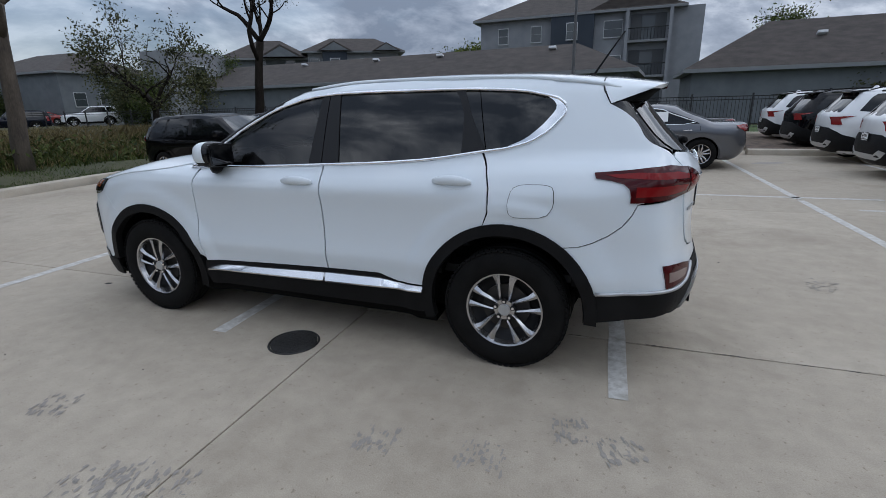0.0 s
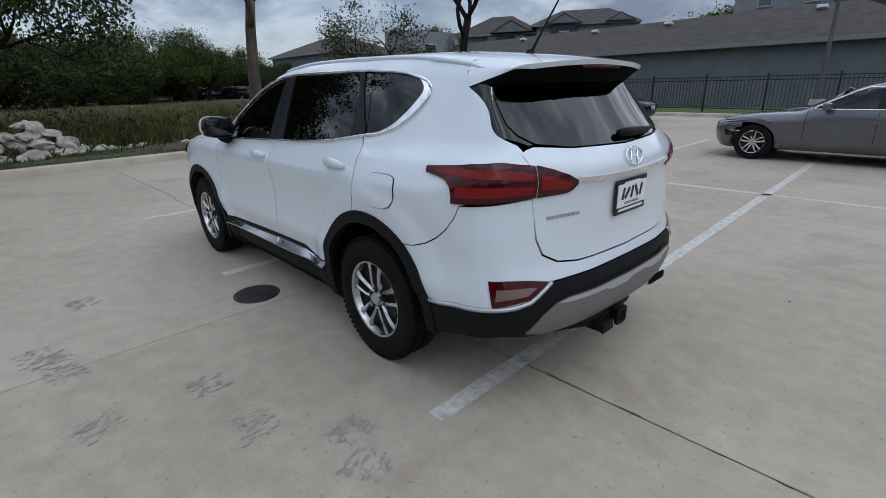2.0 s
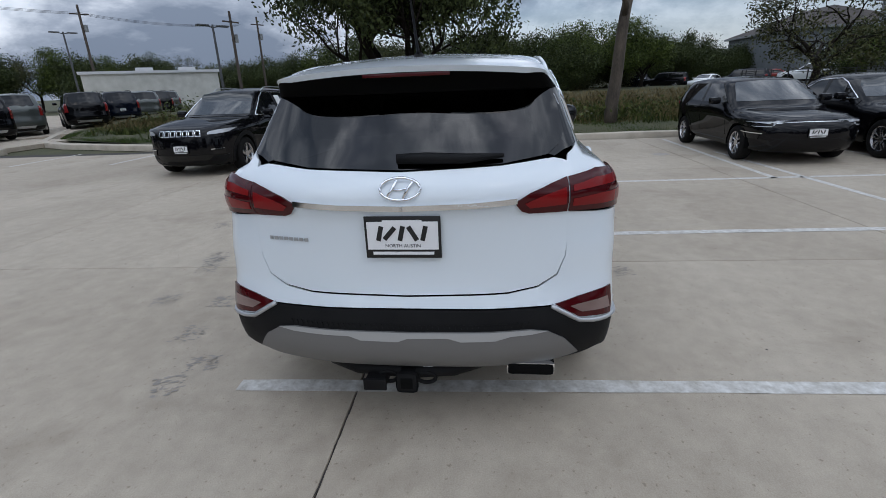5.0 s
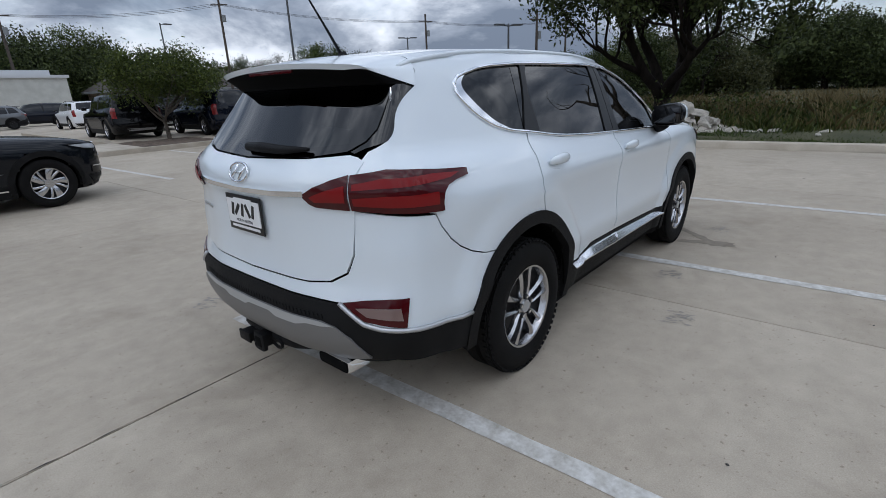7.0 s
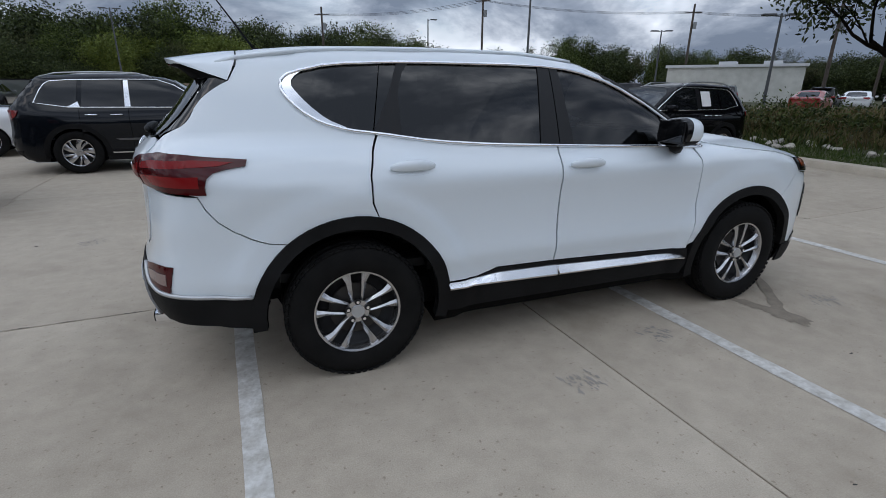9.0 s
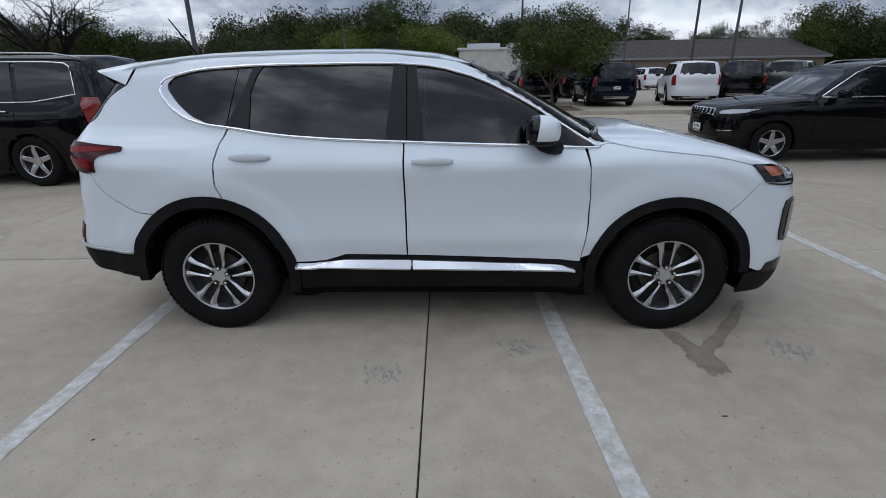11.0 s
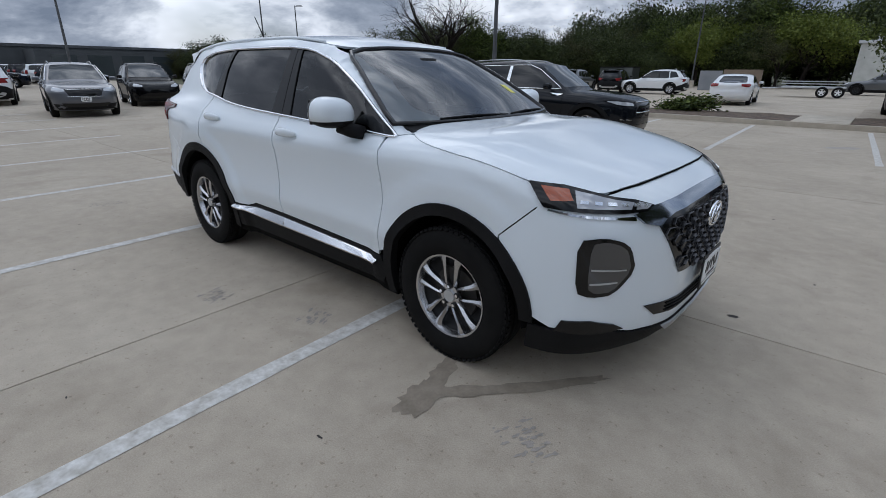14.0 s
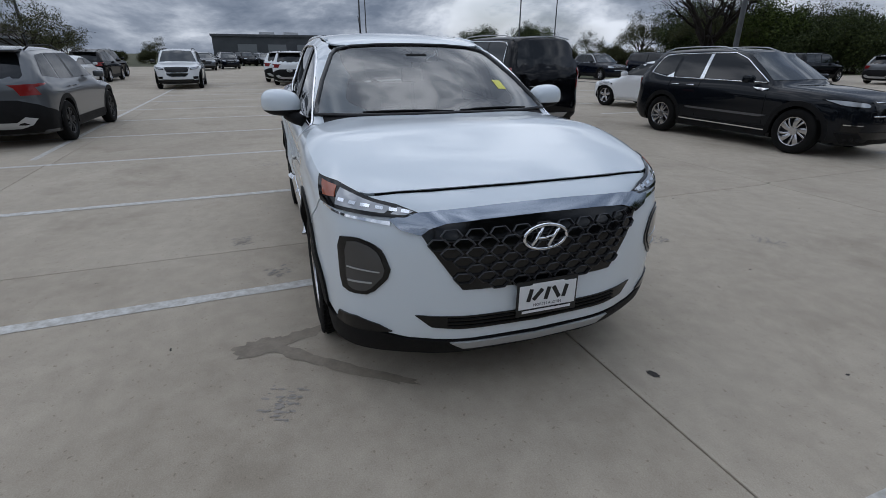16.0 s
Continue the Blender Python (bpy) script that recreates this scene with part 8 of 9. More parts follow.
add_box(bm, (0.5, 0.45, 0.18), pose(-12, -33.4, 3.2 + 2.9 * 2.9 / 4.75 + 0.06, 30, 0, 0), 0.03)
part("roof_vent", bm, M_FRAME, gar2)

apt = thing("apartment_block", Matrix(), "three-storey grey apartment block with balconies and shingled roofs", "building")
wall_box("wall", -9.6, -62, 12.0, -51.0, 0, 9.3, M_STUCCOW, apt)
wall_box("wall", 0.2, -51.2, 4.4, -50.4, 0, 9.3, M_STUCCOD, apt)
hip_roof("roof", -7.4, -62, 12.0, -51.0, 9.4, 2.6, 5.0, apt, over=0.7)
v = [(-7.9, -50.6, 9.4), (1.0, -50.6, 9.4), (-3.4, -50.6, 11.1), (-7.9, -55, 9.4), (1.0, -55, 9.4), (-3.4, -55, 11.1)]
mesh_object("gable", v, [(0, 1, 2), (0, 2, 5, 3), (1, 4, 5, 2)], M_SHINGLE, apt, smooth=False)
for fl in range(3):
    z = 1.5 + fl * 3.05
    for x in (9.5, 6.0, 2.3):
        building_window(apt, x, -50.95 if x > 4.5 else -50.35, z + 0.2, 1.0, 1.4)
    building_window(apt, -1.6, -50.95, z + 0.2, 1.7, 1.4)
    bx = wall_box("balcony", -6.4, -51.05, -3.2, -50.985, z - 0.9, z + 1.3, M_DEALER, apt)
    wall_box("balcony_floor", -6.6, -51.0, -3.0, -50.1, z - 1.15, z - 0.95, M_TRIM, apt)
    wall_box("balcony_door", -5.4, -50.99, -4.2, -50.93, z - 0.9, z + 1.1, M_WINGLASS, apt)
    tube("balcony_rail", [(-6.6, -50.15, z + 0.05), (-3.0, -50.15, z + 0.05)], 0.04, M_FENCE, apt)
    for k in range(13):
        tube("baluster", [(-6.6 + k * 0.3, -50.15, z - 0.95), (-6.6 + k * 0.3, -50.15, z + 0.05)], 0.018, M_FENCE, apt, 4)
    for x in (-6.75, -2.9):
        wall_box("pier", x - 0.15, -51.0, x + 0.15, -50.05, 0, 9.3, M_STUCCOW, apt) if fl == 0 else None
apt.matrix_world = pose(2.2, 0, 0) @ Matrix.Diagonal((1, 1, 1.06, 1))
apt2 = thing("apartment_block", pose(0, 0, 0), "distant grey apartment houses with brown hip roofs", "building")
apt2.matrix_world = pose(37.8, -60.0, 0, 0, 0, 32)
wall_box("wall", -8.5, -10, 4.5, -0.4, 0, 9.0, M_STUCCOW, apt2)
wall_box("wall", 4.5, -11, 16, -1.4, 0, 8.2, M_STUCCO, apt2)
wall_box("wall", -1.0, -0.5, 2.4, 0.5, 0, 9.0, M_STUCCOD, apt2)
hip_roof("roof", -8.5, -10, 4.5, -0.4, 9.1, 2.3, 4.0, apt2, over=0.8)
hip_roof("roof", 4.5, -11, 16, -1.4, 8.3, 2.9, 5.0, apt2, over=0.8)
for gx, gz, gw in ((0.7, 9.1, 2.4), (-6.6, 9.1, 2.0), (8.0, 8.3, 3.0)):
    v = [(gx - gw, 0.9, gz), (gx + gw, 0.9, gz), (gx, 0.9, gz + gw * 0.55), (gx - gw, -4, gz), (gx + gw, -4, gz), (gx, -4, gz + gw * 0.55)]
    mesh_object("gable", v, [(0, 1, 2), (0, 2, 5, 3), (1, 4, 5, 2)], M_SHINGLE, apt2, smooth=False)
    mesh_object("gable_wall", [(gx - gw * 0.8, 0.95, gz + 0.05), (gx + gw * 0.8, 0.95, gz + 0.05), (gx, 0.95, gz + gw * 0.46)], [(0, 1, 2)], M_STUCCO, apt2, smooth=False)
for fl in range(3):
    for x in (-6.5, -3.5, 0.7, 3.5, 7.0, 11.0):
        building_window(apt2, x, 0.55 if x == 0.7 else (-0.35 if x < 4 else -1.35), 1.6 + fl * 2.9, 1.2, 1.4)
apt3 = thing("house", Matrix(), "distant grey house with a brown hip roof among trees", "building")
wall_box("wall", 58, -46, 76, -34, 0, 6.0, M_STUCCO, apt3)
hip_roof("roof", 58, -46, 76, -34, 6.1, 2.6, 6, apt3)
for y in (-36, -39, -42):
    building_window(apt3, 57.97, y, 3.0, 1.3, 1.5, -1, "x")
wall_box("wall", 33, -33, 36, -27, 0, 6.2, M_STUCCOW, apt3)
for z in (1.6, 4.4):
    building_window(apt3, 32.97, -30, z, 1.2, 1.4, -1, "x")

ware = thing("warehouse", Matrix(), "low white metal-clad warehouse with a flat roof", "building")
wall_box("wall", 0.0, 58, 10.8, 68, 0, 4.1, M_METALWALL, ware)
wall_box("roof_edge", -0.2, 57.8, 11.0, 68.2, 4.1, 4.35, M_FRAME, ware)
for x in (1.0, 6.0):
    wall_box("roof_unit", x, 60, x + 4, 63, 4.35, 4.9, M_FRAME, ware)
ware2 = thing("warehouse", Matrix(), "long pale flat-roofed building behind the far lot", "building")
ware2.matrix_world = pose(46.5, 36.0, 0, 0, 0, -54.5)
wall_box("wall", -6, -3.5, 6, 5, 0, 3.7, M_METALWALL, ware2)
wall_box("roof_edge", -6.2, -3.7, 6.2, 5.2, 3.7, 3.95, M_FRAME, ware2)
for x in (-1.5, 2.5):
    wall_box("roof_unit", x, -1, x + 1.6, 1.5, 3.95, 4.35, M_FRAME, ware2)
house = thing("house", Matrix(), "low tan bungalow with a dark pitched roof", "building")
wall_box("wall", 14.8, 60, 44, 68, 0, 2.8, M_BROWNWALL, house)
hip_roof("roof", 14.8, 60, 44, 68, 2.9, 2.2, 3, house)
dealer = thing("showroom", Matrix(), "dark grey flat-roofed dealership building", "building")
wall_box("wall", -110, -8, -84, 40, 0, 4.0, M_DEALER, dealer)
wall_box("parapet", -110.2, -8.2, -83.8, 40.2, 4.0, 4.35, M_POLE, dealer)
wall_box("wall", -84, 12, -78, 34, 0, 3.6, M_DEALER, dealer)
for y in (-3, 1.5, 6):
    wall_box("shutter_door", -84.05, y - 1.4, -83.95, y + 1.4, 0, 2.9, M_TRIM, dealer)
for y in (15, 19, 23, 27, 31):
    wall_box("showroom_window", -78.05, y - 1.4, -77.95, y + 1.4, 0.4, 3.0, M_WINGLASS, dealer)
for y in (-1, 3):
    wall_box("roof_unit", -95, y, -92, y + 2.5, 4.35, 5.0, M_FRAME, dealer)
back_house = thing("shed", Matrix(), "low dark-roofed building beyond the lot", "building")
wall_box("wall", -75, -34, -52, -26, 0, 3.0, M_DEALER, back_house)
hip_roof("roof", -75, -34, -52, -26, 3.1, 1.8, 3, back_house)
encl = thing("bin_enclosure", Matrix(), "tan block wall enclosure with a pale gate", "enclosure")
wall_box("wall", -8.3, 47.0, -5.4, 47.25, 0, 1.75, M_BROWNWALL, encl)
wall_box("gate", -10.2, 47.0, -8.4, 47.1, 0, 1.65, M_STUCCOW, encl)
hut = thing("skip", Matrix(), "dark green waste container", "container")
wall_box("body", -21, 50, -17.5, 52, 0.0, 1.9, M_GREEN, hut)
wall_box("lid", -21.1, 49.9, -17.4, 52.1, 1.9, 2.0, M_CLAD, hut)

# fence
fence = thing("fence", Matrix(), "black iron railing fence before the garages", "fence", kind="")
for i, x in enumerate(np.arange(-14, 44, 2.4)):
    bm = bmesh.new()
    add_box(bm, (0.07, 0.07, 1.62), pose(0, 0, 0.81), 0.008)
    add_box(bm, (0.09, 0.09, 0.03), pose(0, 0, 1.63), 0.006)
    p = part("post", bm, M_FENCE, fence)
    p.location = (x, -21.9, 0.05)
for z in (0.2, 1.38, 1.52):
    box_part("rail", (58, 0.035, 0.035), pose(15, -21.9, z + 0.05), M_FENCE, fence)
pick_mesh = None
for i in range(int(58 / 0.14)):
    x = -14 + i * 0.14
    if x > 27:
        break
    if pick_mesh is None:
        bm = bmesh.new()
        add_box(bm, (0.018, 0.018, 1.36), pose(0, 0, 0.86))
        o = part("picket", bm, M_FENCE, fence, smooth=False)
        pick_mesh = o.data
    else:
        o = new("picket", pick_mesh)
        o.parent = fence
    o.location = (x, -21.9, 0.05)


def lamp_pole(x, y, h, heads=1, rot=0.0, name="street_lamp"):
    t = thing(name, pose(x, y, 0, 0, 0, rot), "tall bronze-painted car park light pole", "street lamp", "light poles")
    bm = bmesh.new()
    add_cyl(bm, 0.09, 0.055, h, pose(0, 0, h / 2), 12)
    part("pole", bm, M_POLE, t)
    bm = bmesh.new()
    add_cyl(bm, 0.27, 0.25, 0.7, pose(0, 0, 0.35), 20)
    part("base", bm, M_KERB, t, "pale concrete base")
    for s in ([1] if heads == 1 else [1, -1]):
        tube("arm", [(0, 0, h - 0.15), (s * 0.35, 0, h - 0.08)], 0.035, M_POLE, t)
        bm = bmesh.new()
        add_box(bm, (0.65, 0.32, 0.09), pose(s * 0.6, 0, h - 0.06), 0.03)
        part("lamp_head", bm, M_POLE, t)
    return t


for x, y, h, n, r in ((-8.7, 13.4, 7.5, 2, 20), (15.7, 26.5, 9.0, 1, 40), (0.8, -20.9, 7.0, 2, 0), (23.8, 15.5, 5.2, 2, -30), (-13.0, 55.0, 8.5, 2, 0), (-40, 7, 7.2, 2, 60), (-44, 24, 8.0, 2, 60), (-58, 11, 8.0, 1, 60), (33, 33, 6.5, 2, -30), (-33, -14, 6.5, 1, 10), (-52, 33, 8.5, 1, 30), (15.7, 46, 8.0, 1, 0)):
    lamp_pole(x, y, h, n, r)


def utility_pole(x, y, h, rot=0.0):
    t = thing("utility_pole", pose(x, y, 0, 0, 0, rot), "dark wooden utility pole with cross-arm", "utility pole", "utility poles")
    bm = bmesh.new()
    add_cyl(bm, 0.16, 0.11, h, pose(0, 0, h / 2), 10)
    part("pole", bm, M_WOODPOLE, t)
    box_part("cross_arm", (1.8, 0.1, 0.12), pose(0, 0, h - 0.9), M_WOODPOLE, t)
    bm = bmesh.new()
    add_cyl(bm, 0.22, 0.22, 0.7, pose(0.3, 0, h - 2.3), 12)
    part("transformer", bm, M_TRIM, t, "grey drum transformer")
    return t


UP = [(26.2, 55.5, 12.5), (48, 44, 11.0), (60, 30, 10.5), (8, 64, 11), (42, 24, 8.6)]
for i, (x, y, h) in enumerate(UP):
    utility_pole(x, y, h, -40 + 5 * i)
for off in (-0.8, 0.0, 0.8):
    p = []
    for (xa, ya, ha), (xb, yb, hb) in ((UP[3], UP[0]), (UP[0], UP[1]), (UP[1], UP[2])):
        for t in np.linspace(0, 1, 9)[:-1]:
            p.append((xa + (xb - xa) * t + off * 0.7, ya + (yb - ya) * t + off * 0.7, (ha - 0.85) * (1 - t) + (hb - 0.85) * t - 1.2 * 4 * t * (1 - t) * 0.5))
    tagged(tube("overhead_cable", p, 0.015, M_FENCE, None, 4), "thin black overhead power cable", "cable", "power cables")

# box trailer
tr = thing("trailer", pose(-0.95, 38.8, 0), "low galvanised tandem-axle trailer", "trailer")
box_part("bed", (3.4, 1.7, 0.12), pose(0, 0, 0.62), M_SATIN, tr, 0.02)
for z in (0.85, 1.0):
    box_part("side_rail", (3.4, 0.05, 0.06), pose(0, -0.83, z), M_SATIN, tr)
for dx in (-0.42, 0.42):
    make_wheel(tr, pose(1.0 + dx, -0.85, 0.34) @ pose(0, 0, 0, 0, 0, 180), 0.34, 0.2, 0.2, "five", M_PLATE, False, 20)
tube("drawbar", [(-1.7, 0, 0.58), (-2.9, 0, 0.5)], 0.05, M_SATIN, tr)

# ---- parked cars ----
make_car("compact_suv", "black compact SUV with seven-slot silver grille, beside the kerb", M_BLACK, pose(6.72, 5.66, 0, 0, 0, 180), L=4.40, W=1.82, H=1.64, wb=2.64, front=0.86, hood=1.07, belt=1.06, cowl=0.72, R=0.345, face="slots", chrome=True, rails=True, paper=True, near=True)
make_car("hatchback", "black hatchback with a wide chrome-edged grille", M_BLACK, pose(6.80, -5.67, 0, 0, 0, 180), L=4.36, W=1.82, H=1.47, wb=2.65, front=0.90, hood=0.90, belt=0.97, cowl=0.85, R=0.315, clad=False, chrome=False, rim="double5", near=True, wide_grille=True)
make_car("sedan", "black luxury sedan with chrome window line", M_BLACK, pose(6.77, -8.05, 0, 0, 0, 180), "sedan", L=4.95, W=1.87, H=1.46, wb=2.93, front=0.93, hood=0.92, belt=0.98, cowl=0.72, deck=1.02, R=0.34, clad=False, chrome=True, rim="ten", near=True)
make_car("boxy_hatchback", "pale silver boxy hatchback with black lower trim", M_SILVER, pose(7.1, -10.75, 0, 0, 0, 180), "box", L=4.15, W=1.80, H=1.60, wb=2.57, front=0.83, hood=1.0, belt=1.02, cowl=0.85, R=0.335)
make_car("small_suv", "white small SUV with black lower grille", M_WHITE2, pose(7.1, -13.4, 0, 0, 0, 180), L=4.25, W=1.78, H=1.65, wb=2.55, front=0.87, hood=1.04, belt=1.06, cowl=0.75, R=0.335, rails=True, chrome=True)
make_car("sedan", "dark grey compact sedan with a black grille", M_DARKGREY, pose(7.1, -16.1, 0, 0, 0, 180), "sedan", L=4.64, W=1.80, H=1.44, wb=2.70, front=0.88, hood=0.88, belt=0.95, cowl=0.80, deck=0.99, R=0.325, clad=False)
make_car("sedan", "grey metallic sports sedan with a white sheet in its window", M_GREY, pose(-2.0, -9.5, 0, 0, 0, 1), "sedan", L=4.68, W=1.81, H=1.43, wb=2.85, front=0.86, hood=0.90, belt=0.95, cowl=0.66, deck=1.0, R=0.335, clad=False, chrome=True, rim="ten", paper=True, plate_front=False, near=True)
make_car("sedan", "dark grey sedan behind the grey sports sedan", M_DARKGREY, pose(-2.2, -12.3, 0), "sedan", L=4.68, W=1.81, H=1.43, wb=2.85, front=0.86, hood=0.90, belt=0.95, cowl=0.66, deck=1.0, R=0.335, clad=False, chrome=True, rim="ten", plate_front=False)
make_car("three_row_suv", "dark grey three-row SUV with chrome window line and two-tone wheels", M_DARKGREY, pose(-3.29, 8.05, 0, 0, 0, 4), L=4.81, W=1.90, H=1.70, wb=2.86, front=0.93, hood=1.07, belt=1.10, cowl=0.86, R=0.37, rim="blade", chrome=True, rails=True, plate_front=False, near=True, sill_chrome=True, pillar_chrome=True)
make_car("long_suv", "black long full-size SUV with silver wheels", M_BLACK, pose(-7.96, 4.42, 0, 0, 0, 180), "box", L=5.55, W=2.0, H=1.93, wb=3.30, front=0.98, hood=1.15, belt=1.22, cowl=1.10, R=0.385, chrome=True, rails=True, face="tall", plate_front=False, near=True)

sp_silver = make_car("crossover", "silver-grey crossover SUV with black wheels", M_SILVER, pose(-8.45, -5.5, 0, 0, 0, 180), L=4.66, W=1.87, H=1.66, wb=2.78, front=0.92, hood=1.0, belt=1.06, cowl=0.80, R=0.365, rim="blade", rim_mat=M_ALLOYDARK, rails=True, plate_front=False, sport=True)
sp_white = make_car("crossover", "white crossover SUV with black lower bumper", M_WHITE2, pose(-8.55, -11.0, 0, 0, 0, 180), L=4.66, W=1.87, H=1.68, wb=2.78, front=0.92, hood=1.0, belt=1.06, cowl=0.80, R=0.365, rim="blade", rails=True, plate_front=False, plate_rear=True, sport=True)
sp_black = make_car("crossover", "black crossover SUV in a row of parked cars", M_BLACK, pose(-8.55, -13.9, 0, 0, 0, 180), L=4.66, W=1.87, H=1.68, wb=2.78, front=0.92, hood=1.0, belt=1.06, cowl=0.80, R=0.365, rim="blade", rails=True, plate_front=False, sport=True)
for o in (sp_white, sp_black):
    tagged(o, group="crossovers in the far row")
for x, y in ((-8.55, -8.3), (-8.55, -16.9)):
    copy_thing(sp_white, pose(x, y, 0, 0, 0, 180))

te_navy = make_car("large_suv", "navy three-row SUV with an upright tail", M_NAVY, pose(6.55, 19.6, 0.13, 0, 0, 88), "box", L=5.0, W=1.99, H=1.76, wb=2.90, front=0.93, hood=1.1, belt=1.13, cowl=0.95, R=0.375, rails=True, face="tall", plate_front=False, plate_rear=True)
te_white = make_car("large_suv", "white three-row SUV with an upright tail", M_WHITE2, pose(10.1, 19.2, 0.13, 0, 0, 76), "box", L=5.0, W=1.99, H=1.76, wb=2.90, front=0.93, hood=1.1, belt=1.13, cowl=0.95, R=0.375, rails=True, face="tall", plate_front=False)
te_grey = make_car("large_suv", "grey-green three-row SUV with an upright tail", M_GREEN, pose(16.0, 21.3, 0.13, 0, 0, 50), "box", L=5.0, W=1.99, H=1.76, wb=2.90, front=0.93, hood=1.1, belt=1.13, cowl=0.95, R=0.375, rails=True, face="tall", plate_front=False)
te_black = make_car("large_suv", "black three-row SUV behind the young tree", M_BLACK, pose(3.85, 22.2, 0.13, 0, 0, 88), "box", L=5.0, W=1.99, H=1.76, wb=2.90, front=0.93, hood=1.1, belt=1.13, cowl=0.95, R=0.375, rails=True, face="tall", plate_front=False)
for o in (te_navy, te_white, te_grey, te_black):
    tagged(o, group="display row of large SUVs")
for o, x, y in ((te_black, 20.0, 21.4), (te_navy, 23.6, 22.4), (te_grey, 27.2, 23.6), (te_black, 30.8, 25.2), (te_grey, 34.4, 27), (te_black, 13.0, 20.3), (te_black, 6.6, 26.5), (te_white, 6.2, 38), (te_navy, 9.2, 38), (te_grey, 12.2, 38), (te_white, 15.2, 38.5), (te_black, 18.2, 39)):
    copy_thing(o, pose(x, y, 0.13 if y < 32 else 0, 0, 0, 90 if x < 12 or y > 32 else (64 if x < 14 else 46)))

k5 = make_car("sedan", "white sporty sedan with a black rear band", M_WHITE2, pose(-3.1, 27.0, 0, 0, 0, 95), "sedan", L=4.9, W=1.86, H=1.44, wb=2.85, front=0.93, hood=0.9, belt=0.96, cowl=0.80, deck=1.03, R=0.335, clad=False, plate_front=False)
copy_thing(sp_white, pose(-10.2, 35.5, 0, 0, 0, 182))
make_car("sedan", "white smooth electric sedan", M_WHITE2, pose(-8.6, 10.6, 0, 0, 0, 190), "sedan", L=4.7, W=1.85, H=1.45, wb=2.88, front=0.85, hood=0.88, belt=0.95, cowl=0.95, deck=1.02, R=0.335, clad=False, plate_front=False)
copy_thing(sp_black, pose(-13.5, 36.5, 0, 0, 0, 100))
copy_thing(sp_silver, pose(-16.5, 36.0, 0, 0, 0, 95))
copy_thing(te_black, pose(-19.8, 33.0, 0, 0, 0, 95))
cross_rear = make_car("crossover", "dark brown-grey crossover seen from behind", M_DARKGREY, pose(-1.0, 17.2 + 6.5, 0, 0, 0, 90), L=4.8, W=1.9, H=1.72, wb=2.8, front=0.95, hood=1.0, belt=1.08, cowl=0.8, R=0.36, plate_front=False)
cross_rear.matrix_world = pose(-12.0, 17.5, 0, 0, 0, 75)

# rows towards the showroom
make_car("crossover", "grey crossover SUV facing out with a dealer plate", M_GREY, pose(-17.8, 2.0, 0, 0, 0, -8), L=4.48, W=1.86, H=1.64, wb=2.67, front=0.90, hood=1.02, belt=1.05, cowl=0.75, R=0.355, chrome=True, rails=True)
suv_dark = make_car("crossover", "dark blue crossover in the row by the showroom", M_NAVY, pose(-22.4, 8.6, 0, 0, 0, -12), L=4.7, W=1.88, H=1.68, wb=2.75, front=0.92, hood=1.02, belt=1.07, cowl=0.78, R=0.36, chrome=True, rails=True, plate_front=False)
copy_thing(sp_black, pose(-21.4, 5.4, 0, 0, 0, -10))
for i, (o, x, y, r) in enumerate(((sp_white, -25.5, 0.6, 170), (sp_white, -28.8, 0.2, 170), (te_black, -25.5, 12.0, -10), (sp_silver, -27.5, 15.0, -10), (k5, -30.5, 12.5, -10), (sp_black, -31, 17.5, -10), (te_white, -33, 20.5, -10), (sp_white, -36, 15, -10), (te_white, -38, 24, -10), (sp_silver, -35, 27.5, -10), (suv_dark, -26, 21, 0), (te_navy, -24.5, 25.0, 10), (k5, -21, 27, 200))):
    copy_thing(o, pose(x, y, 0, 0, 0, r))
kindrow = (te_navy, te_black, sp_black, suv_dark, te_white, sp_silver)
rc = random.Random(8)
for i in range(16):
    copy_thing(kindrow[(i * 5 + i // 3) % 6], pose(-46 - i * 2.75, 3.2 + i * 0.12, 0, 0, 0, 75))
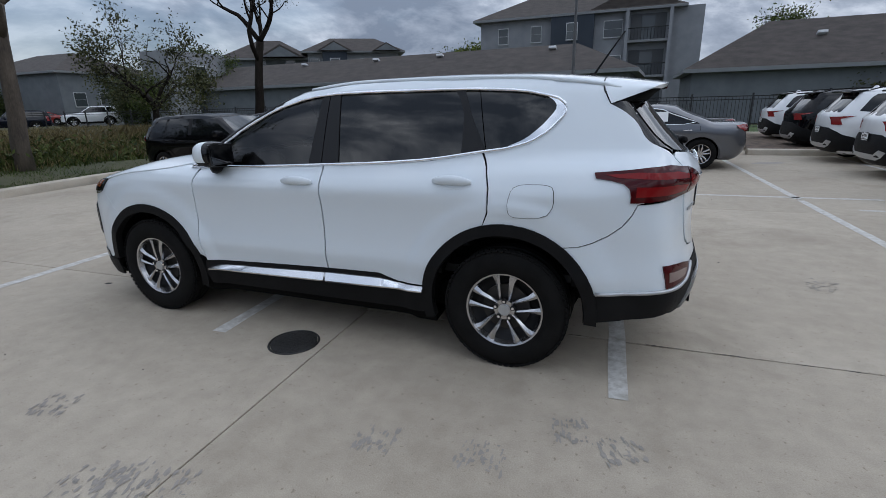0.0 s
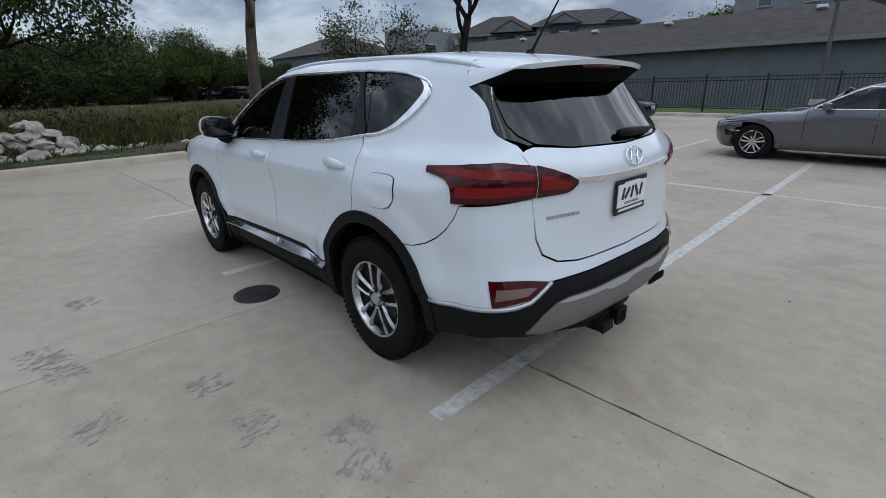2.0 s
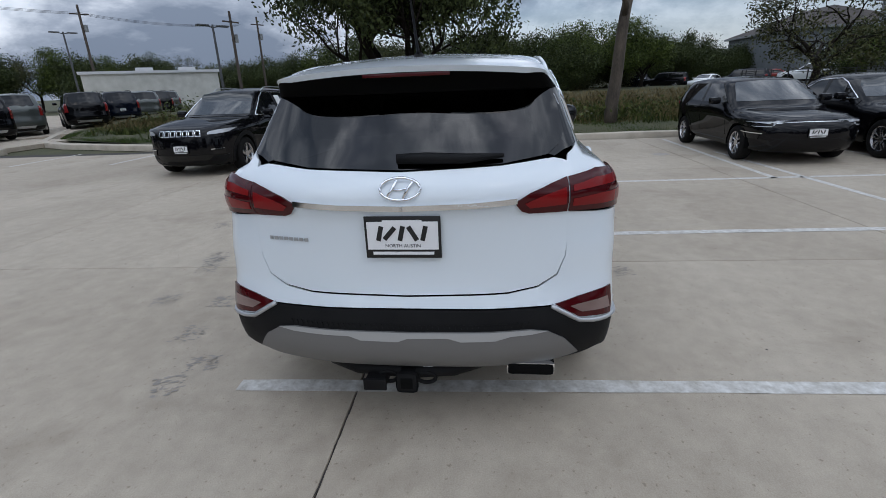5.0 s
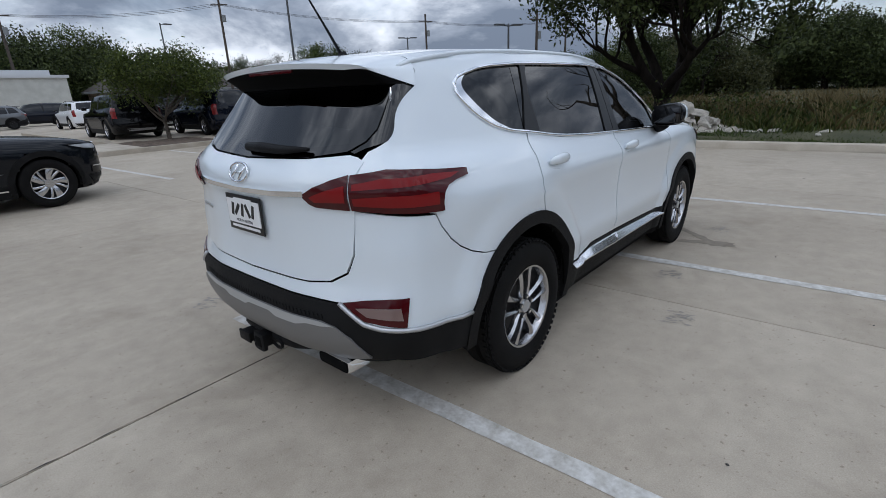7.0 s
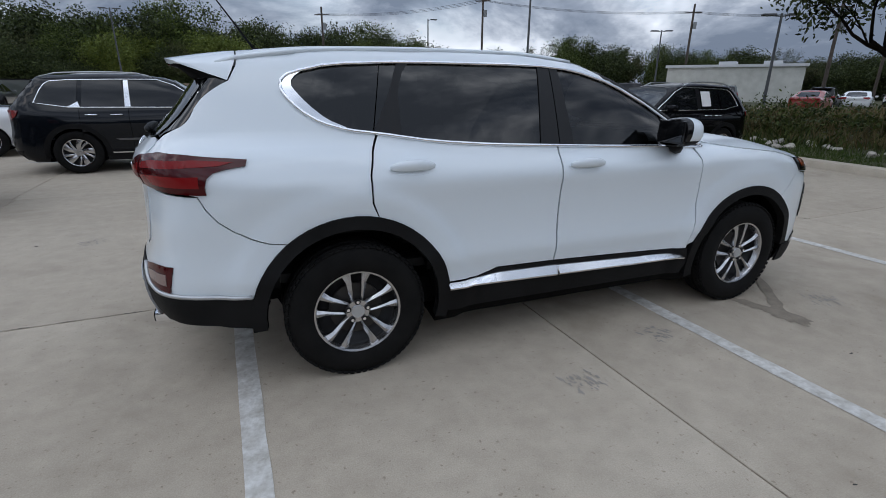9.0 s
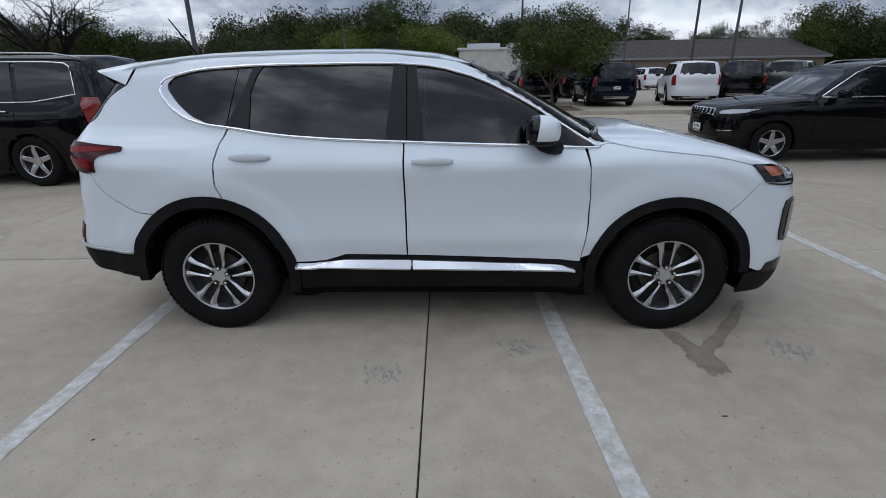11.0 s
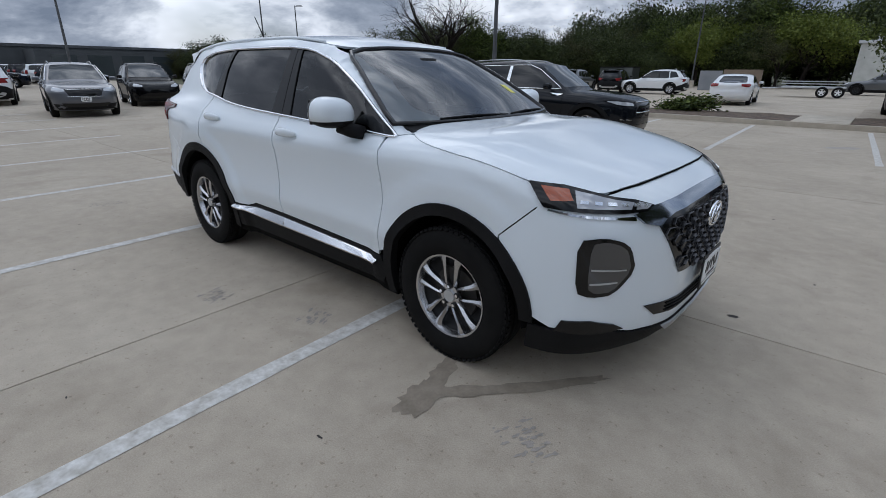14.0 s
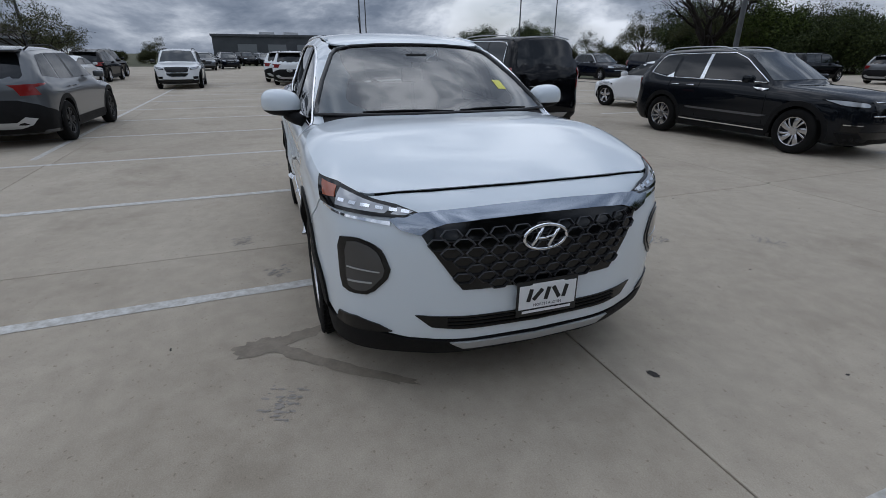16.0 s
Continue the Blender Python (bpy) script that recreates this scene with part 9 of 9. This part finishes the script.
for i in range(10):
    copy_thing(kindrow[(i * 7 + 2) % 6], pose(-50 - i * 2.8, 9.5, 0, 0, 0, 75))
make_car("boxy_suv", "white boxy electric SUV facing out with a dark grille", M_WHITE2, pose(-24.2, -4.9, 0, 0, 0, 3), "box", L=5.0, W=1.98, H=1.75, wb=3.1, front=0.9, hood=1.12, belt=1.12, cowl=1.1, R=0.38, rails=True, plate_front=False, near=True, wide_grille=True)
for o, x, y, r in ((sp_white, -15.5, -10.3, 180), (sp_black, -21, -11.0, 178), (k5, -27.0, -10.4, 176), (sp_black, -31, -10.2, 180), (te_black, -36, -11.2, 175), (sp_silver, -52, -6.5, 10), (suv_dark, -56, -4.5, 10)):
    copy_thing(o, pose(x, y, 0, 0, 0, r))

for i in range(7):
    copy_thing(kindrow[(i * 4 + 1) % 6], pose(-69.0 - i * 0.45, -10.0 + i * 2.3, 0, 0, 0, 20))

# far cars past the field
make_car("off_road_suv", "white off-road SUV parked beyond the field", M_WHITE2, pose(45.4, -28.3, 0.36, 0, 0, 58), L=4.8, W=1.92, H=1.8, wb=2.79, front=0.92, hood=1.15, belt=1.18, cowl=0.8, R=0.39, rails=True, plate_front=False)
redcar = make_car("sedan", "red sedan parked beyond the field", M_RED, pose(60.0, -32.5, 0.36, 0, 0, 60), "sedan", L=4.7, W=1.85, H=1.45, wb=2.8, front=0.9, hood=0.9, belt=0.96, cowl=0.8, deck=1.02, R=0.33, clad=False, plate_front=False)
for o, x, y, r in ((k5, 53.0, -22.5, 130), (te_navy, 50.0, -24.6, 58), (te_black, 55.5, -19.0, 60), (suv_dark, 58.0, -16.0, 60), (redcar, 34.0, 19.5, 20), (sp_black, 37.5, 21.0, 25), (k5, 41.5, 21.0, 25), (sp_white, 44.5, 19.8, 25), (sp_black, 48, 20, 25), (te_grey, 51, 19, 25), (sp_silver, 2.5, 46, 175), (te_navy, 6, 50, 175)):
    copy_thing(o, pose(x, y, 0.0 if x < 10 else 0.1, 0, 0, r))
